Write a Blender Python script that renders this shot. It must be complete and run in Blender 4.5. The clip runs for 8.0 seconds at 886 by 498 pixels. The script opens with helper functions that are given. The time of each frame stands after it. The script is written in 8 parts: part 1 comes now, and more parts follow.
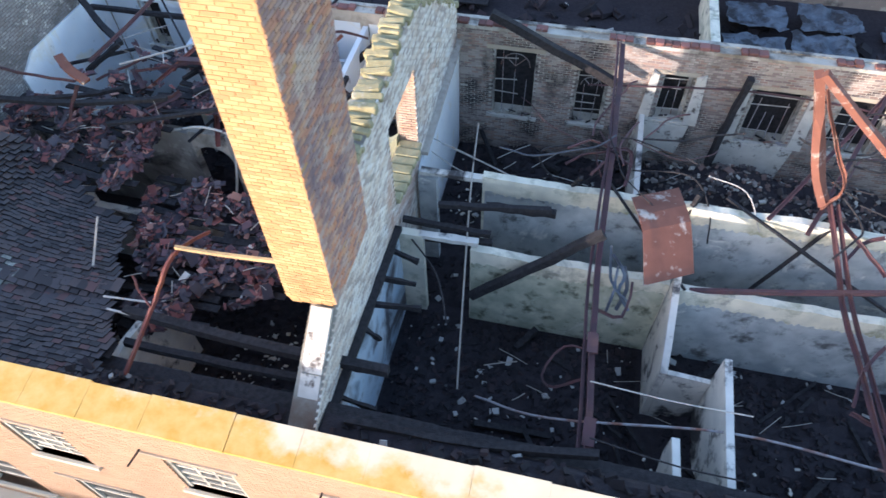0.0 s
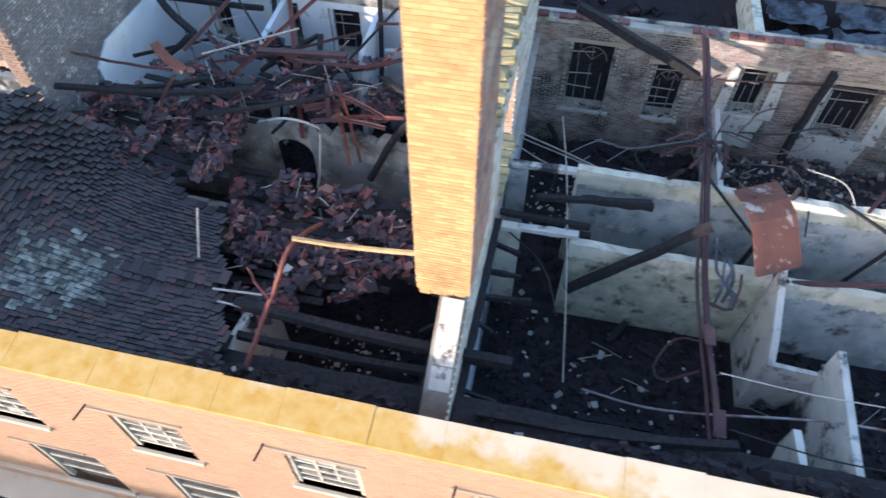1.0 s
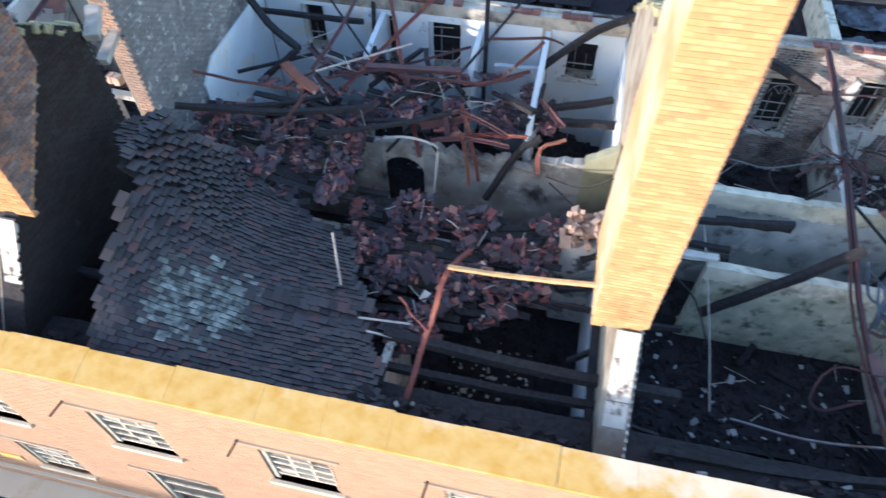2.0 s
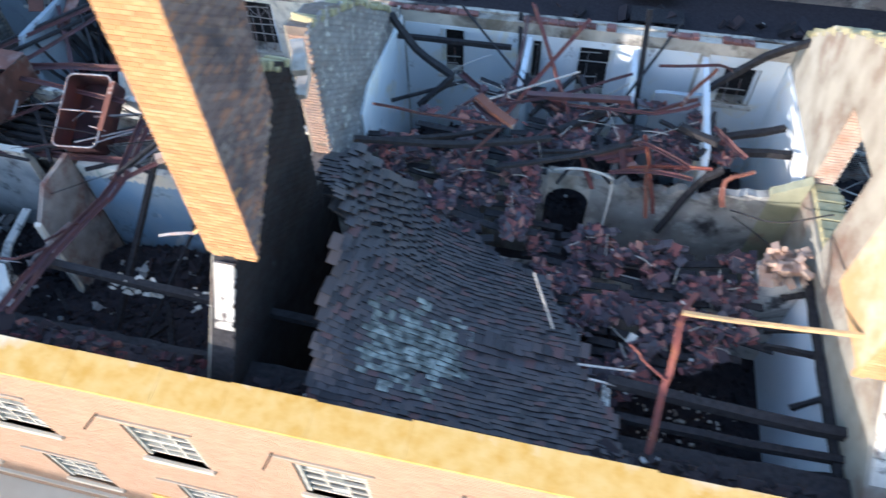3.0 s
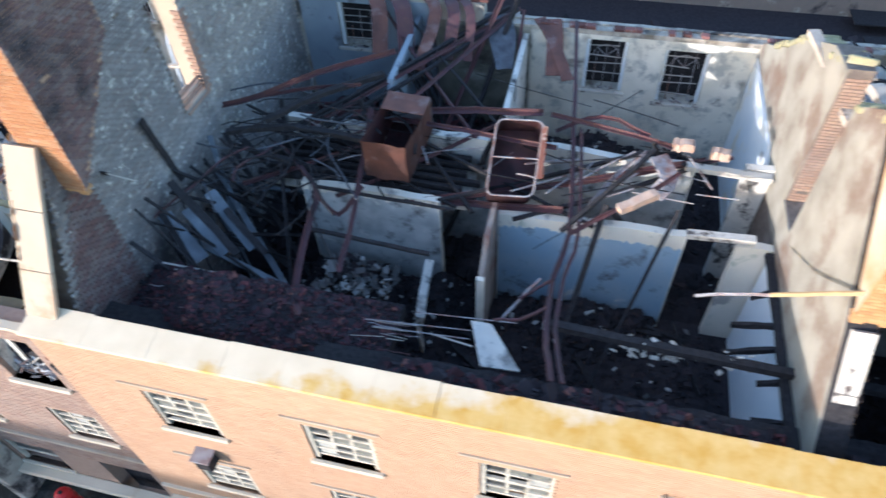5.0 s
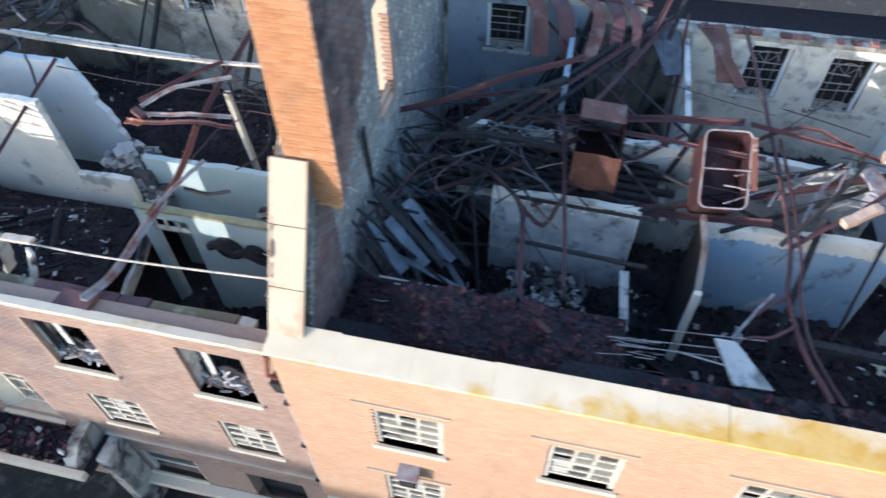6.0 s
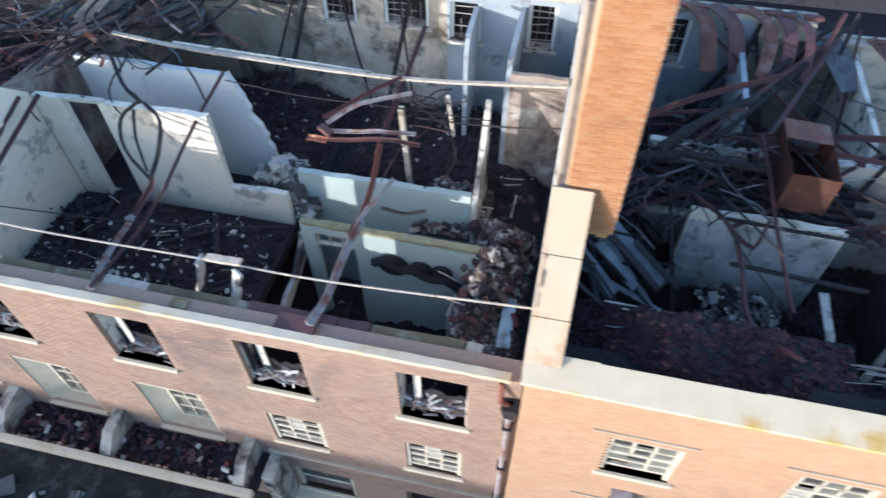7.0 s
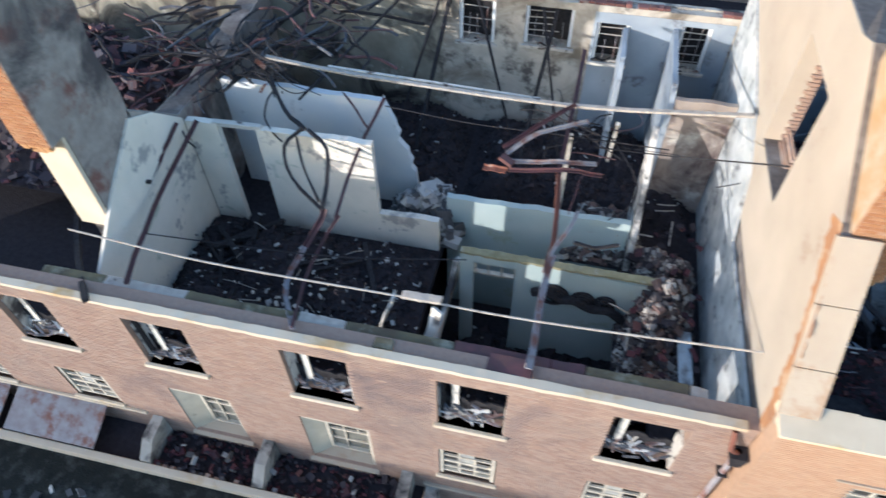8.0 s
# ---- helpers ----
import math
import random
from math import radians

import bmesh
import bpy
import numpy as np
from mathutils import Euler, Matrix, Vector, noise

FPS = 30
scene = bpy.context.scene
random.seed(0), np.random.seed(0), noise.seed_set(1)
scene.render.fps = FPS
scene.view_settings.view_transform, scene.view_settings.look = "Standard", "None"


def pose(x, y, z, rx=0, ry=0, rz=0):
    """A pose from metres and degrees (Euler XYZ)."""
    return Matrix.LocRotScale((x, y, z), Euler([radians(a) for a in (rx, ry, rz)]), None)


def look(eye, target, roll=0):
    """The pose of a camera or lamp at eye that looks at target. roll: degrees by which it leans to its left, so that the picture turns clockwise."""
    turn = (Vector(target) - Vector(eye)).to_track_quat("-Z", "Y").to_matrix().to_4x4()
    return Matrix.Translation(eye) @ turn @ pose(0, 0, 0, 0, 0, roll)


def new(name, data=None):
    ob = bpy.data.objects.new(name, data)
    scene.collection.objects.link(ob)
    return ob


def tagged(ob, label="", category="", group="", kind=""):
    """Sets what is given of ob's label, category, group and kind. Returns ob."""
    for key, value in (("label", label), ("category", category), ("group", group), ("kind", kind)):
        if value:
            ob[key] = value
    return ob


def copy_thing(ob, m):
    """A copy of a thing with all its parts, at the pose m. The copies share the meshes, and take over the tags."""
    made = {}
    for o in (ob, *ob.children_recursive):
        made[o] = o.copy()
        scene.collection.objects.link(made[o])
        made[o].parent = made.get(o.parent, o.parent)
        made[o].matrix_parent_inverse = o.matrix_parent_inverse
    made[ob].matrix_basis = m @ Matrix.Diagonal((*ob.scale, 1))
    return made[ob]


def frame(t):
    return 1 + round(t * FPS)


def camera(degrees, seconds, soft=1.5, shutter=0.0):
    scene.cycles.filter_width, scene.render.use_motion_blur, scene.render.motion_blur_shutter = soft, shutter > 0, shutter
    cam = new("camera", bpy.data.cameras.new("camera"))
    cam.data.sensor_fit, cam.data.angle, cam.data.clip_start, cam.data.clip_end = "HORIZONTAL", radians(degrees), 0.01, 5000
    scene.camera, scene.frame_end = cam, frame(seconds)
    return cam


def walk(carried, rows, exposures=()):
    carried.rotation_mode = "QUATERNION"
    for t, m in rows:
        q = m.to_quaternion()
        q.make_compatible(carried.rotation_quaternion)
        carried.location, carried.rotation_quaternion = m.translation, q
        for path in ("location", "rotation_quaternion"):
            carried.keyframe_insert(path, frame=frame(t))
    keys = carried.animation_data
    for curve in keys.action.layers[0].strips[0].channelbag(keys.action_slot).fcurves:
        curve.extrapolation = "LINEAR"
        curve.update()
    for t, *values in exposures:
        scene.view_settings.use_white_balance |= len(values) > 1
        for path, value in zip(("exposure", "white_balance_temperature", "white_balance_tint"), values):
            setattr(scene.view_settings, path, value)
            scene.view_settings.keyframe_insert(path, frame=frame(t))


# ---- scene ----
cam = camera(68.4, 8.0, soft=1.5, shutter=0.5)
PATH = [
    (0, (2.467, -2.322, 16.745), (2.155, -1.115, 15.181), -1.8),
    (0.5, (1.723, -2.522, 16.71), (1.428, -1.312, 15.145), -1.1),
    (1, (0.616, -2.768, 16.641), (0.346, -1.555, 15.074), -0.2),
    (1.2, (0.156, -2.795, 16.62), (-0.105, -1.584, 15.05), 0.1),
    (2.5, (-2.907, -2.711, 16.676), (-3.204, -1.5, 15.113), -1.4),
    (3, (-4.583, -2.77, 16.647), (-4.89, -1.543, 15.097), -1.6),
    (3.5, (-6.387, -2.891, 16.638), (-6.693, -1.657, 15.094), -1.6),
    (4, (-8.39, -3.214, 16.549), (-8.704, -1.949, 15.032), -1.4),
    (4.5, (-10.302, -3.402, 16.596), (-10.638, -2.137, 15.084), -2.2),
    (5, (-12.014, -3.639, 16.585), (-12.38, -2.364, 15.088), -3.4),
    (6.3, (-16.997, -4.214, 16.767), (-17.284, -2.947, 15.246), -0.6),
    (6.5, (-17.698, -4.313, 16.787), (-17.99, -3.043, 15.27), -0.6),
    (7, (-19.381, -4.411, 16.937), (-19.674, -3.152, 15.411), -0.7),
    (7.5, (-21.0, -4.442, 17.006), (-21.308, -3.192, 15.476), -1.2),
    (8, (-22.674, -4.465, 17.115), (-22.976, -3.209, 15.588), -0.9),
]
walk(cam, [(t, look(eye, target, roll)) for t, eye, target, roll in PATH], exposures=[(0, 2.44, 5550, 21), (1, 2.26, 5500, 20), (3, 2.42, 5150, 15), (5, 2.28, 5150, 15), (7, 2.08, 5150, 13), (8, 1.86, 5150, 13)])
GROUND = 0.7

# ---- world, sun and exposure ----
SUN_EL, SUN_AZ = radians(6.5), radians(226.0)   # azimuth clockwise from +y
world = bpy.data.worlds.new("sky_world")
scene.world = world
world.use_nodes = True
wn = world.node_tree.nodes
bg = wn["Background"]
sky = wn.new("ShaderNodeTexSky")
sky.sky_type, sky.sun_disc, sky.sun_elevation, sky.sun_rotation = "NISHITA", False, SUN_EL, SUN_AZ
world.node_tree.links.new(sky.outputs[0], bg.inputs[0])
bg.inputs[1].default_value = 0.15
sun = new("sun", bpy.data.lights.new("sun", "SUN"))
sun.data.energy, sun.data.angle, sun.data.color = 1.47, radians(0.5), (1.0, 0.83, 0.62)
sun.matrix_world = look((0, 0, 0), (-math.sin(SUN_AZ) * math.cos(SUN_EL), -math.cos(SUN_AZ) * math.cos(SUN_EL), -math.sin(SUN_EL)))


# ---- materials ----
def mat(name, base, rough=0.85, metal=0.0, vary=None, scale=6.0, grain=0.25, bump=0.3, bump_scale=60.0, stain=None, stain_scale=1.2, stain_at=(0.5, 0.68), per=None, per_amount=0.35, ramp=None, soot=None, soot_at=(0.46, 0.6), soot_scale=0.55):
    """A surface with grain, stains of another colour, relief, and a change of tone from piece to piece (per: 'object' or 'island')."""
    m = bpy.data.materials.new(name)
    m.use_nodes = True
    nt = m.node_tree
    n, l = nt.nodes, nt.links
    p = n["Principled BSDF"]
    p.inputs["Roughness"].default_value, p.inputs["Metallic"].default_value = rough, metal
    p.inputs["Specular IOR Level"].default_value = 0.15 if rough >= 0.85 else 0.4
    co = n.new("ShaderNodeTexCoord")
    geo = n.new("ShaderNodeNewGeometry")
    where = geo.outputs["Position"]
    n1 = n.new("ShaderNodeTexNoise")
    n1.inputs["Scale"].default_value, n1.inputs["Detail"].default_value = scale, 6.0
    l.new(where, n1.inputs["Vector"])
    mix1 = n.new("ShaderNodeMix")
    mix1.data_type = "RGBA"
    second = vary if vary else tuple(c * 0.6 for c in base)
    mix1.inputs[6].default_value, mix1.inputs[7].default_value = (*base, 1), (*second, 1)
    r1 = n.new("ShaderNodeMapRange")
    r1.inputs[1].default_value, r1.inputs[2].default_value = 0.5 - grain, 0.5 + grain
    l.new(n1.outputs[0], r1.inputs[0])
    l.new(r1.outputs[0], mix1.inputs[0])
    out = mix1.outputs[2]
    if per:
        src = n.new("ShaderNodeObjectInfo").outputs["Random"] if per == "object" else geo.outputs["Random Per Island"]
        if ramp:
            cr = n.new("ShaderNodeValToRGB")
            cr.color_ramp.interpolation = "CONSTANT" if len(ramp) > 3 else "LINEAR"
            els = cr.color_ramp.elements
            while len(els) < len(ramp):
                els.new(0.5)
            for e, (pos, col) in zip(els, ramp):
                e.position, e.color = pos, (*col, 1)
            l.new(src, cr.inputs[0])
            mx = n.new("ShaderNodeMix")
            mx.data_type = "RGBA"
            mx.inputs[0].default_value = per_amount
            l.new(out, mx.inputs[6])
            l.new(cr.outputs[0], mx.inputs[7])
            out = mx.outputs[2]
        else:
            hs = n.new("ShaderNodeHueSaturation")
            rr = n.new("ShaderNodeMapRange")
            rr.inputs[3].default_value, rr.inputs[4].default_value = 1 - per_amount, 1 + per_amount
            l.new(src, rr.inputs[0])
            l.new(rr.outputs[0], hs.inputs["Value"])
            l.new(out, hs.inputs["Color"])
            out = hs.outputs[0]
    if stain:
        n2 = n.new("ShaderNodeTexNoise")
        n2.inputs["Scale"].default_value, n2.inputs["Detail"].default_value, n2.inputs["Roughness"].default_value = stain_scale, 8.0, 0.65
        l.new(where, n2.inputs["Vector"])
        r2 = n.new("ShaderNodeMapRange")
        r2.inputs[1].default_value, r2.inputs[2].default_value = stain_at
        l.new(n2.outputs[0], r2.inputs[0])
        mix2 = n.new("ShaderNodeMix")
        mix2.data_type = "RGBA"
        l.new(r2.outputs[0], mix2.inputs[0])
        l.new(out, mix2.inputs[6])
        mix2.inputs[7].default_value = (*stain, 1)
        out = mix2.outputs[2]
    if soot:
        n4 = n.new("ShaderNodeTexNoise")
        n4.inputs["Scale"].default_value, n4.inputs["Detail"].default_value, n4.inputs["Roughness"].default_value, n4.inputs["Distortion"].default_value = soot_scale, 7.0, 0.62, 0.6
        l.new(where, n4.inputs["Vector"])
        r4 = n.new("ShaderNodeMapRange")
        r4.inputs[1].default_value, r4.inputs[2].default_value = soot_at
        l.new(n4.outputs[0], r4.inputs[0])
        mix4 = n.new("ShaderNodeMix")
        mix4.data_type = "RGBA"
        l.new(r4.outputs[0], mix4.inputs[0])
        l.new(out, mix4.inputs[6])
        mix4.inputs[7].default_value = (*soot, 1)
        out = mix4.outputs[2]
    l.new(out, p.inputs["Base Color"])
    if bump:
        n3 = n.new("ShaderNodeTexNoise")
        n3.inputs["Scale"].default_value, n3.inputs["Detail"].default_value = bump_scale, 5.0
        l.new(where, n3.inputs["Vector"])
        b = n.new("ShaderNodeBump")
        b.inputs["Strength"].default_value, b.inputs["Distance"].default_value = bump, 0.02
        l.new(n3.outputs[0], b.inputs["Height"])
        l.new(b.outputs[0], p.inputs["Normal"])
    return m


M = {}
BR = ((0.0, (0.47, 0.29, 0.18)), (0.2, (0.5, 0.34, 0.22)), (0.45, (0.44, 0.26, 0.16)), (0.7, (0.53, 0.39, 0.26)), (0.95, (0.36, 0.22, 0.15)))
M["brick"] = mat("orange_brick", (0.49, 0.325, 0.21), 0.9, vary=(0.45, 0.28, 0.175), scale=2.2, per="island", ramp=BR, per_amount=0.22, stain=(0.27, 0.18, 0.13), stain_scale=0.9, stain_at=(0.6, 0.85))
M["brick_one"] = mat("orange_brick_single", (0.49, 0.325, 0.21), 0.9, vary=(0.45, 0.28, 0.175), scale=2.2, per="object", ramp=BR, per_amount=0.22, stain=(0.27, 0.18, 0.13), stain_scale=0.9, stain_at=(0.6, 0.85))
BY = ((0.0, (0.5, 0.3, 0.14)), (0.25, (0.55, 0.38, 0.19)), (0.5, (0.46, 0.25, 0.11)), (0.72, (0.57, 0.43, 0.23)), (0.9, (0.36, 0.18, 0.09)))
M["brick_stack"] = mat("stack_brick", (0.52, 0.34, 0.17), 0.9, vary=(0.46, 0.27, 0.13), scale=7, per="island", ramp=BY, per_amount=0.6)
M["brick_stack_one"] = mat("stack_brick_single", (0.52, 0.34, 0.17), 0.9, vary=(0.46, 0.27, 0.13), scale=7, per="object", ramp=BY, per_amount=0.6)
BD = ((0.0, (0.3, 0.15, 0.09)), (0.25, (0.38, 0.3, 0.24)), (0.5, (0.22, 0.13, 0.1)), (0.7, (0.42, 0.36, 0.3)), (0.9, (0.34, 0.13, 0.07)))
M["limewash_brown"] = mat("brown_grey_weathered_render", (0.24, 0.21, 0.19), 0.95, vary=(0.38, 0.34, 0.3), scale=5, stain=(0.2, 0.11, 0.09), stain_scale=1.6, stain_at=(0.52, 0.66), bump=0.7, bump_scale=18, soot=(0.09, 0.08, 0.08), soot_at=(0.5, 0.64), soot_scale=0.8)
M["wall_rear"] = mat("smoke_browned_rear_plaster", (0.6, 0.56, 0.48), 0.9, vary=(0.38, 0.35, 0.3), scale=2.2, stain=(0.12, 0.11, 0.1), stain_scale=1.8, stain_at=(0.52, 0.64), bump_scale=25, soot=(0.2, 0.17, 0.13), soot_at=(0.5, 0.66), soot_scale=0.7)
M["render_pale"] = mat("smooth_cream_render", (0.48, 0.42, 0.34), 0.9, vary=(0.38, 0.33, 0.265), scale=0.9, stain=(0.3, 0.2, 0.13), stain_scale=0.9, stain_at=(0.6, 0.74), bump_scale=25)
M["plaster_rear"] = mat("smoke_patched_cream_plaster", (0.8, 0.76, 0.66), 0.88, vary=(0.6, 0.57, 0.48), scale=1.8, stain=(0.42, 0.42, 0.38), stain_scale=2.6, stain_at=(0.52, 0.62), bump_scale=25, soot=(0.16, 0.15, 0.14), soot_at=(0.6, 0.72), soot_scale=1.0)
M["cap_brick"] = mat("dusty_red_brick", (0.22, 0.1, 0.085), 0.92, vary=(0.15, 0.085, 0.08), scale=6, per="object", per_amount=0.4, stain=(0.4, 0.34, 0.3), stain_scale=4, stain_at=(0.58, 0.7))
M["paint_green"] = mat("stained_green_wall_paint", (0.66, 0.65, 0.5), 0.85, vary=(0.4, 0.42, 0.31), scale=3.5, grain=0.18, stain=(0.12, 0.13, 0.09), stain_scale=3.2, stain_at=(0.52, 0.66), bump_scale=25, soot=(0.7, 0.68, 0.58), soot_at=(0.58, 0.66), soot_scale=1.3)
M["paint_grey"] = mat("scorched_blue_grey_wall_paint", (0.56, 0.58, 0.57), 0.85, vary=(0.33, 0.35, 0.36), scale=2.5, grain=0.18, stain=(0.13, 0.13, 0.13), stain_scale=2.6, stain_at=(0.54, 0.68), bump_scale=25, soot=(0.68, 0.67, 0.62), soot_at=(0.6, 0.67), soot_scale=1.7)
M["paint_blue"] = mat("blistered_blue_wall_paint", (0.26, 0.4, 0.55), 0.7, vary=(0.4, 0.5, 0.58), scale=1.6, stain=(0.1, 0.11, 0.13), stain_scale=1.8, stain_at=(0.54, 0.66), bump_scale=20, soot=(0.6, 0.62, 0.62), soot_at=(0.62, 0.68), soot_scale=1.5)
SP = ((0.0, (0.2, 0.19, 0.195)), (0.3, (0.13, 0.125, 0.13)), (0.55, (0.26, 0.245, 0.24)), (0.8, (0.17, 0.13, 0.12)), (0.93, (0.34, 0.32, 0.31)))
M["speckled_brick"] = mat("speckled_limewashed_brick", (0.36, 0.35, 0.335), 0.95, vary=(0.2, 0.195, 0.19), scale=1.6, per="island", ramp=SP, per_amount=0.4, stain=(0.66, 0.64, 0.58), stain_scale=7.0, stain_at=(0.56, 0.66), bump=0.5, bump_scale=20, soot=(0.08, 0.075, 0.08), soot_at=(0.56, 0.72), soot_scale=0.6)
M["tank_rust"] = mat("dull_brown_rust", (0.22, 0.105, 0.08), 0.85, vary=(0.1, 0.06, 0.055), scale=3, stain=(0.26, 0.2, 0.19), stain_scale=2, stain_at=(0.55, 0.7), bump_scale=50)
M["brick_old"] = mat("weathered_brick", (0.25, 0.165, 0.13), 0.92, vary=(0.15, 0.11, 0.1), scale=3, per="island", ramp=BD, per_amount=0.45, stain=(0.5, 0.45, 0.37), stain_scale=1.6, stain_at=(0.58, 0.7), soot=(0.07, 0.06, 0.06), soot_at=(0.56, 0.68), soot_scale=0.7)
M["mortar"] = mat("lime_mortar", (0.48, 0.325, 0.215), 0.95, vary=(0.4, 0.27, 0.18), scale=12)
M["mortar_low"] = mat("brown_lime_mortar", (0.37, 0.27, 0.21), 0.95, vary=(0.3, 0.215, 0.17), scale=12)
M["mortar_dark"] = mat("sooty_mortar", (0.2, 0.17, 0.15), 0.95, scale=12, stain=(0.32, 0.29, 0.26), stain_scale=1.1)
M["coping"] = mat("coping_stone", (0.66, 0.58, 0.45), 0.9, vary=(0.58, 0.49, 0.36), scale=1.6, bump=0.2, bump_scale=25, stain=(0.5, 0.33, 0.14), stain_scale=0.8, stain_at=(0.58, 0.74))
M["lichen"] = mat("lichened_coping_stone", (0.62, 0.43, 0.18), 0.9, vary=(0.62, 0.48, 0.26), scale=1.1, stain=(0.7, 0.42, 0.1), stain_scale=0.8, stain_at=(0.44, 0.6), bump=0.25, bump_scale=25, soot=(0.66, 0.6, 0.46), soot_at=(0.6, 0.72), soot_scale=2.2)
M["verge"] = mat("verge_coping_stone", (0.47, 0.41, 0.32), 0.9, vary=(0.4, 0.33, 0.25), scale=1.3, bump=0.2, bump_scale=25, stain=(0.34, 0.2, 0.11), stain_scale=1.0, stain_at=(0.56, 0.72))
M["plaster_white"] = mat("white_plaster_with_grey_patches", (0.84, 0.78, 0.67), 0.85, vary=(0.72, 0.68, 0.58), scale=2, stain=(0.4, 0.38, 0.35), stain_scale=1.2, stain_at=(0.56, 0.62), bump_scale=25, soot=(0.44, 0.47, 0.36), soot_at=(0.6, 0.7), soot_scale=1.6)
M["plaster_sky"] = mat("white_to_blue_plaster", (0.8, 0.77, 0.71), 0.8, vary=(0.58, 0.62, 0.66), scale=0.9, stain=(0.26, 0.27, 0.3), stain_scale=1.1, stain_at=(0.6, 0.72), bump_scale=25, bump=0.2)
M["plaster"] = mat("smoked_white_plaster", (0.78, 0.74, 0.66), 0.85, vary=(0.56, 0.54, 0.5), scale=2.5, stain=(0.1, 0.095, 0.095), stain_scale=2.2, stain_at=(0.55, 0.64), bump_scale=25, soot=(0.08, 0.075, 0.075), soot_at=(0.54, 0.64), soot_scale=0.8)
M["plaster_green"] = mat("mossy_plaster", (0.88, 0.82, 0.66), 0.9, vary=(0.62, 0.59, 0.48), scale=3.0, stain=(0.34, 0.33, 0.22), stain_scale=2.4, stain_at=(0.5, 0.68), bump_scale=25, soot=(0.16, 0.15, 0.13), soot_at=(0.56, 0.7), soot_scale=1.0)
M["plaster_blue"] = mat("pale_blue_painted_plaster", (0.4, 0.54, 0.66), 0.6, vary=(0.62, 0.67, 0.7), scale=1.2, stain=(0.1, 0.1, 0.115), stain_scale=2.0, stain_at=(0.57, 0.66), bump_scale=20, bump=0.15, soot=(0.08, 0.08, 0.09), soot_at=(0.49, 0.64), soot_scale=0.9)
M["plaster_clean"] = mat("pale_blue_white_distemper", (0.84, 0.85, 0.84), 0.75, vary=(0.64, 0.7, 0.75), scale=0.8, stain=(0.2, 0.2, 0.21), stain_scale=2.4, stain_at=(0.62, 0.72), bump_scale=25, bump=0.15, soot=(0.74, 0.68, 0.54), soot_at=(0.56, 0.68), soot_scale=1.3)
M["plaster_bright"] = mat("white_blue_room_paint", (0.86, 0.89, 0.92), 0.7, vary=(0.7, 0.77, 0.84), scale=0.7, stain=(0.25, 0.25, 0.27), stain_scale=3.0, stain_at=(0.66, 0.74), bump_scale=25, bump=0.15)
M["plaster_dim"] = mat("dull_blue_distemper", (0.4, 0.45, 0.5), 0.75, vary=(0.24, 0.285, 0.34), scale=1.0, stain=(0.12, 0.12, 0.13), stain_scale=1.8, stain_at=(0.58, 0.7), bump_scale=25, bump=0.15)
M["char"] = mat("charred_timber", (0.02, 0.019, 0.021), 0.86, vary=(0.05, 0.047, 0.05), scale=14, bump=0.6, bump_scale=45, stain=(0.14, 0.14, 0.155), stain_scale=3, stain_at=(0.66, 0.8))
M["ash"] = mat("burnt_debris", (0.03, 0.027, 0.031), 0.95, vary=(0.052, 0.045, 0.05), scale=9, bump=0.8, bump_scale=30, stain=(0.15, 0.145, 0.15), stain_scale=11, stain_at=(0.7, 0.78))
M["steel"] = mat("red_oxide_steel", (0.125, 0.05, 0.055), 0.65, vary=(0.045, 0.035, 0.04), scale=5, stain=(0.14, 0.065, 0.055), stain_scale=2.5, bump_scale=50)
M["rust"] = mat("orange_rust", (0.24, 0.105, 0.075), 0.85, vary=(0.17, 0.075, 0.055), scale=4, stain=(0.5, 0.42, 0.36), stain_scale=3.5, stain_at=(0.58, 0.68), bump_scale=60)
SR = ((0.0, (0.072, 0.066, 0.072)), (0.3, (0.034, 0.032, 0.036)), (0.5, (0.086, 0.07, 0.07)), (0.78, (0.05, 0.046, 0.052)), (0.92, (0.12, 0.064, 0.062)))
M["slate"] = mat("blue_slate", (0.066, 0.06, 0.066), 0.72, vary=(0.028, 0.026, 0.03), scale=4, per="object", ramp=SR, per_amount=0.75, bump=0.3, bump_scale=30)
M["slate_many"] = mat("blue_slate_many", (0.066, 0.06, 0.066), 0.72, vary=(0.028, 0.026, 0.03), scale=4, per="island", ramp=SR, per_amount=0.75, bump=0.3, bump_scale=30)
M["grass"] = mat("rough_dark_ground", (0.04, 0.042, 0.035), 0.95, vary=(0.025, 0.027, 0.026), scale=3, bump=1.0, bump_scale=18, stain=(0.1, 0.1, 0.09), stain_scale=2)
M["render"] = mat("weathered_cream_render", (0.34, 0.32, 0.27), 0.9, vary=(0.23, 0.215, 0.18), scale=1.8, grain=0.15, stain=(0.19, 0.13, 0.1), stain_scale=0.9, stain_at=(0.5, 0.66), bump_scale=25)
LW = ((0.0, (0.7, 0.66, 0.58)), (0.22, (0.42, 0.36, 0.31)), (0.42, (0.64, 0.54, 0.43)), (0.62, (0.8, 0.78, 0.72)), (0.85, (0.3, 0.25, 0.23)))
M["limewash_brick"] = mat("patchy_limewashed_brick", (0.64, 0.58, 0.5), 0.95, vary=(0.45, 0.38, 0.32), scale=2, per="island", ramp=LW, per_amount=0.6, stain=(0.78, 0.74, 0.66), stain_scale=2.6, stain_at=(0.54, 0.7), soot=(0.42, 0.26, 0.19), soot_at=(0.54, 0.72), soot_scale=0.7)
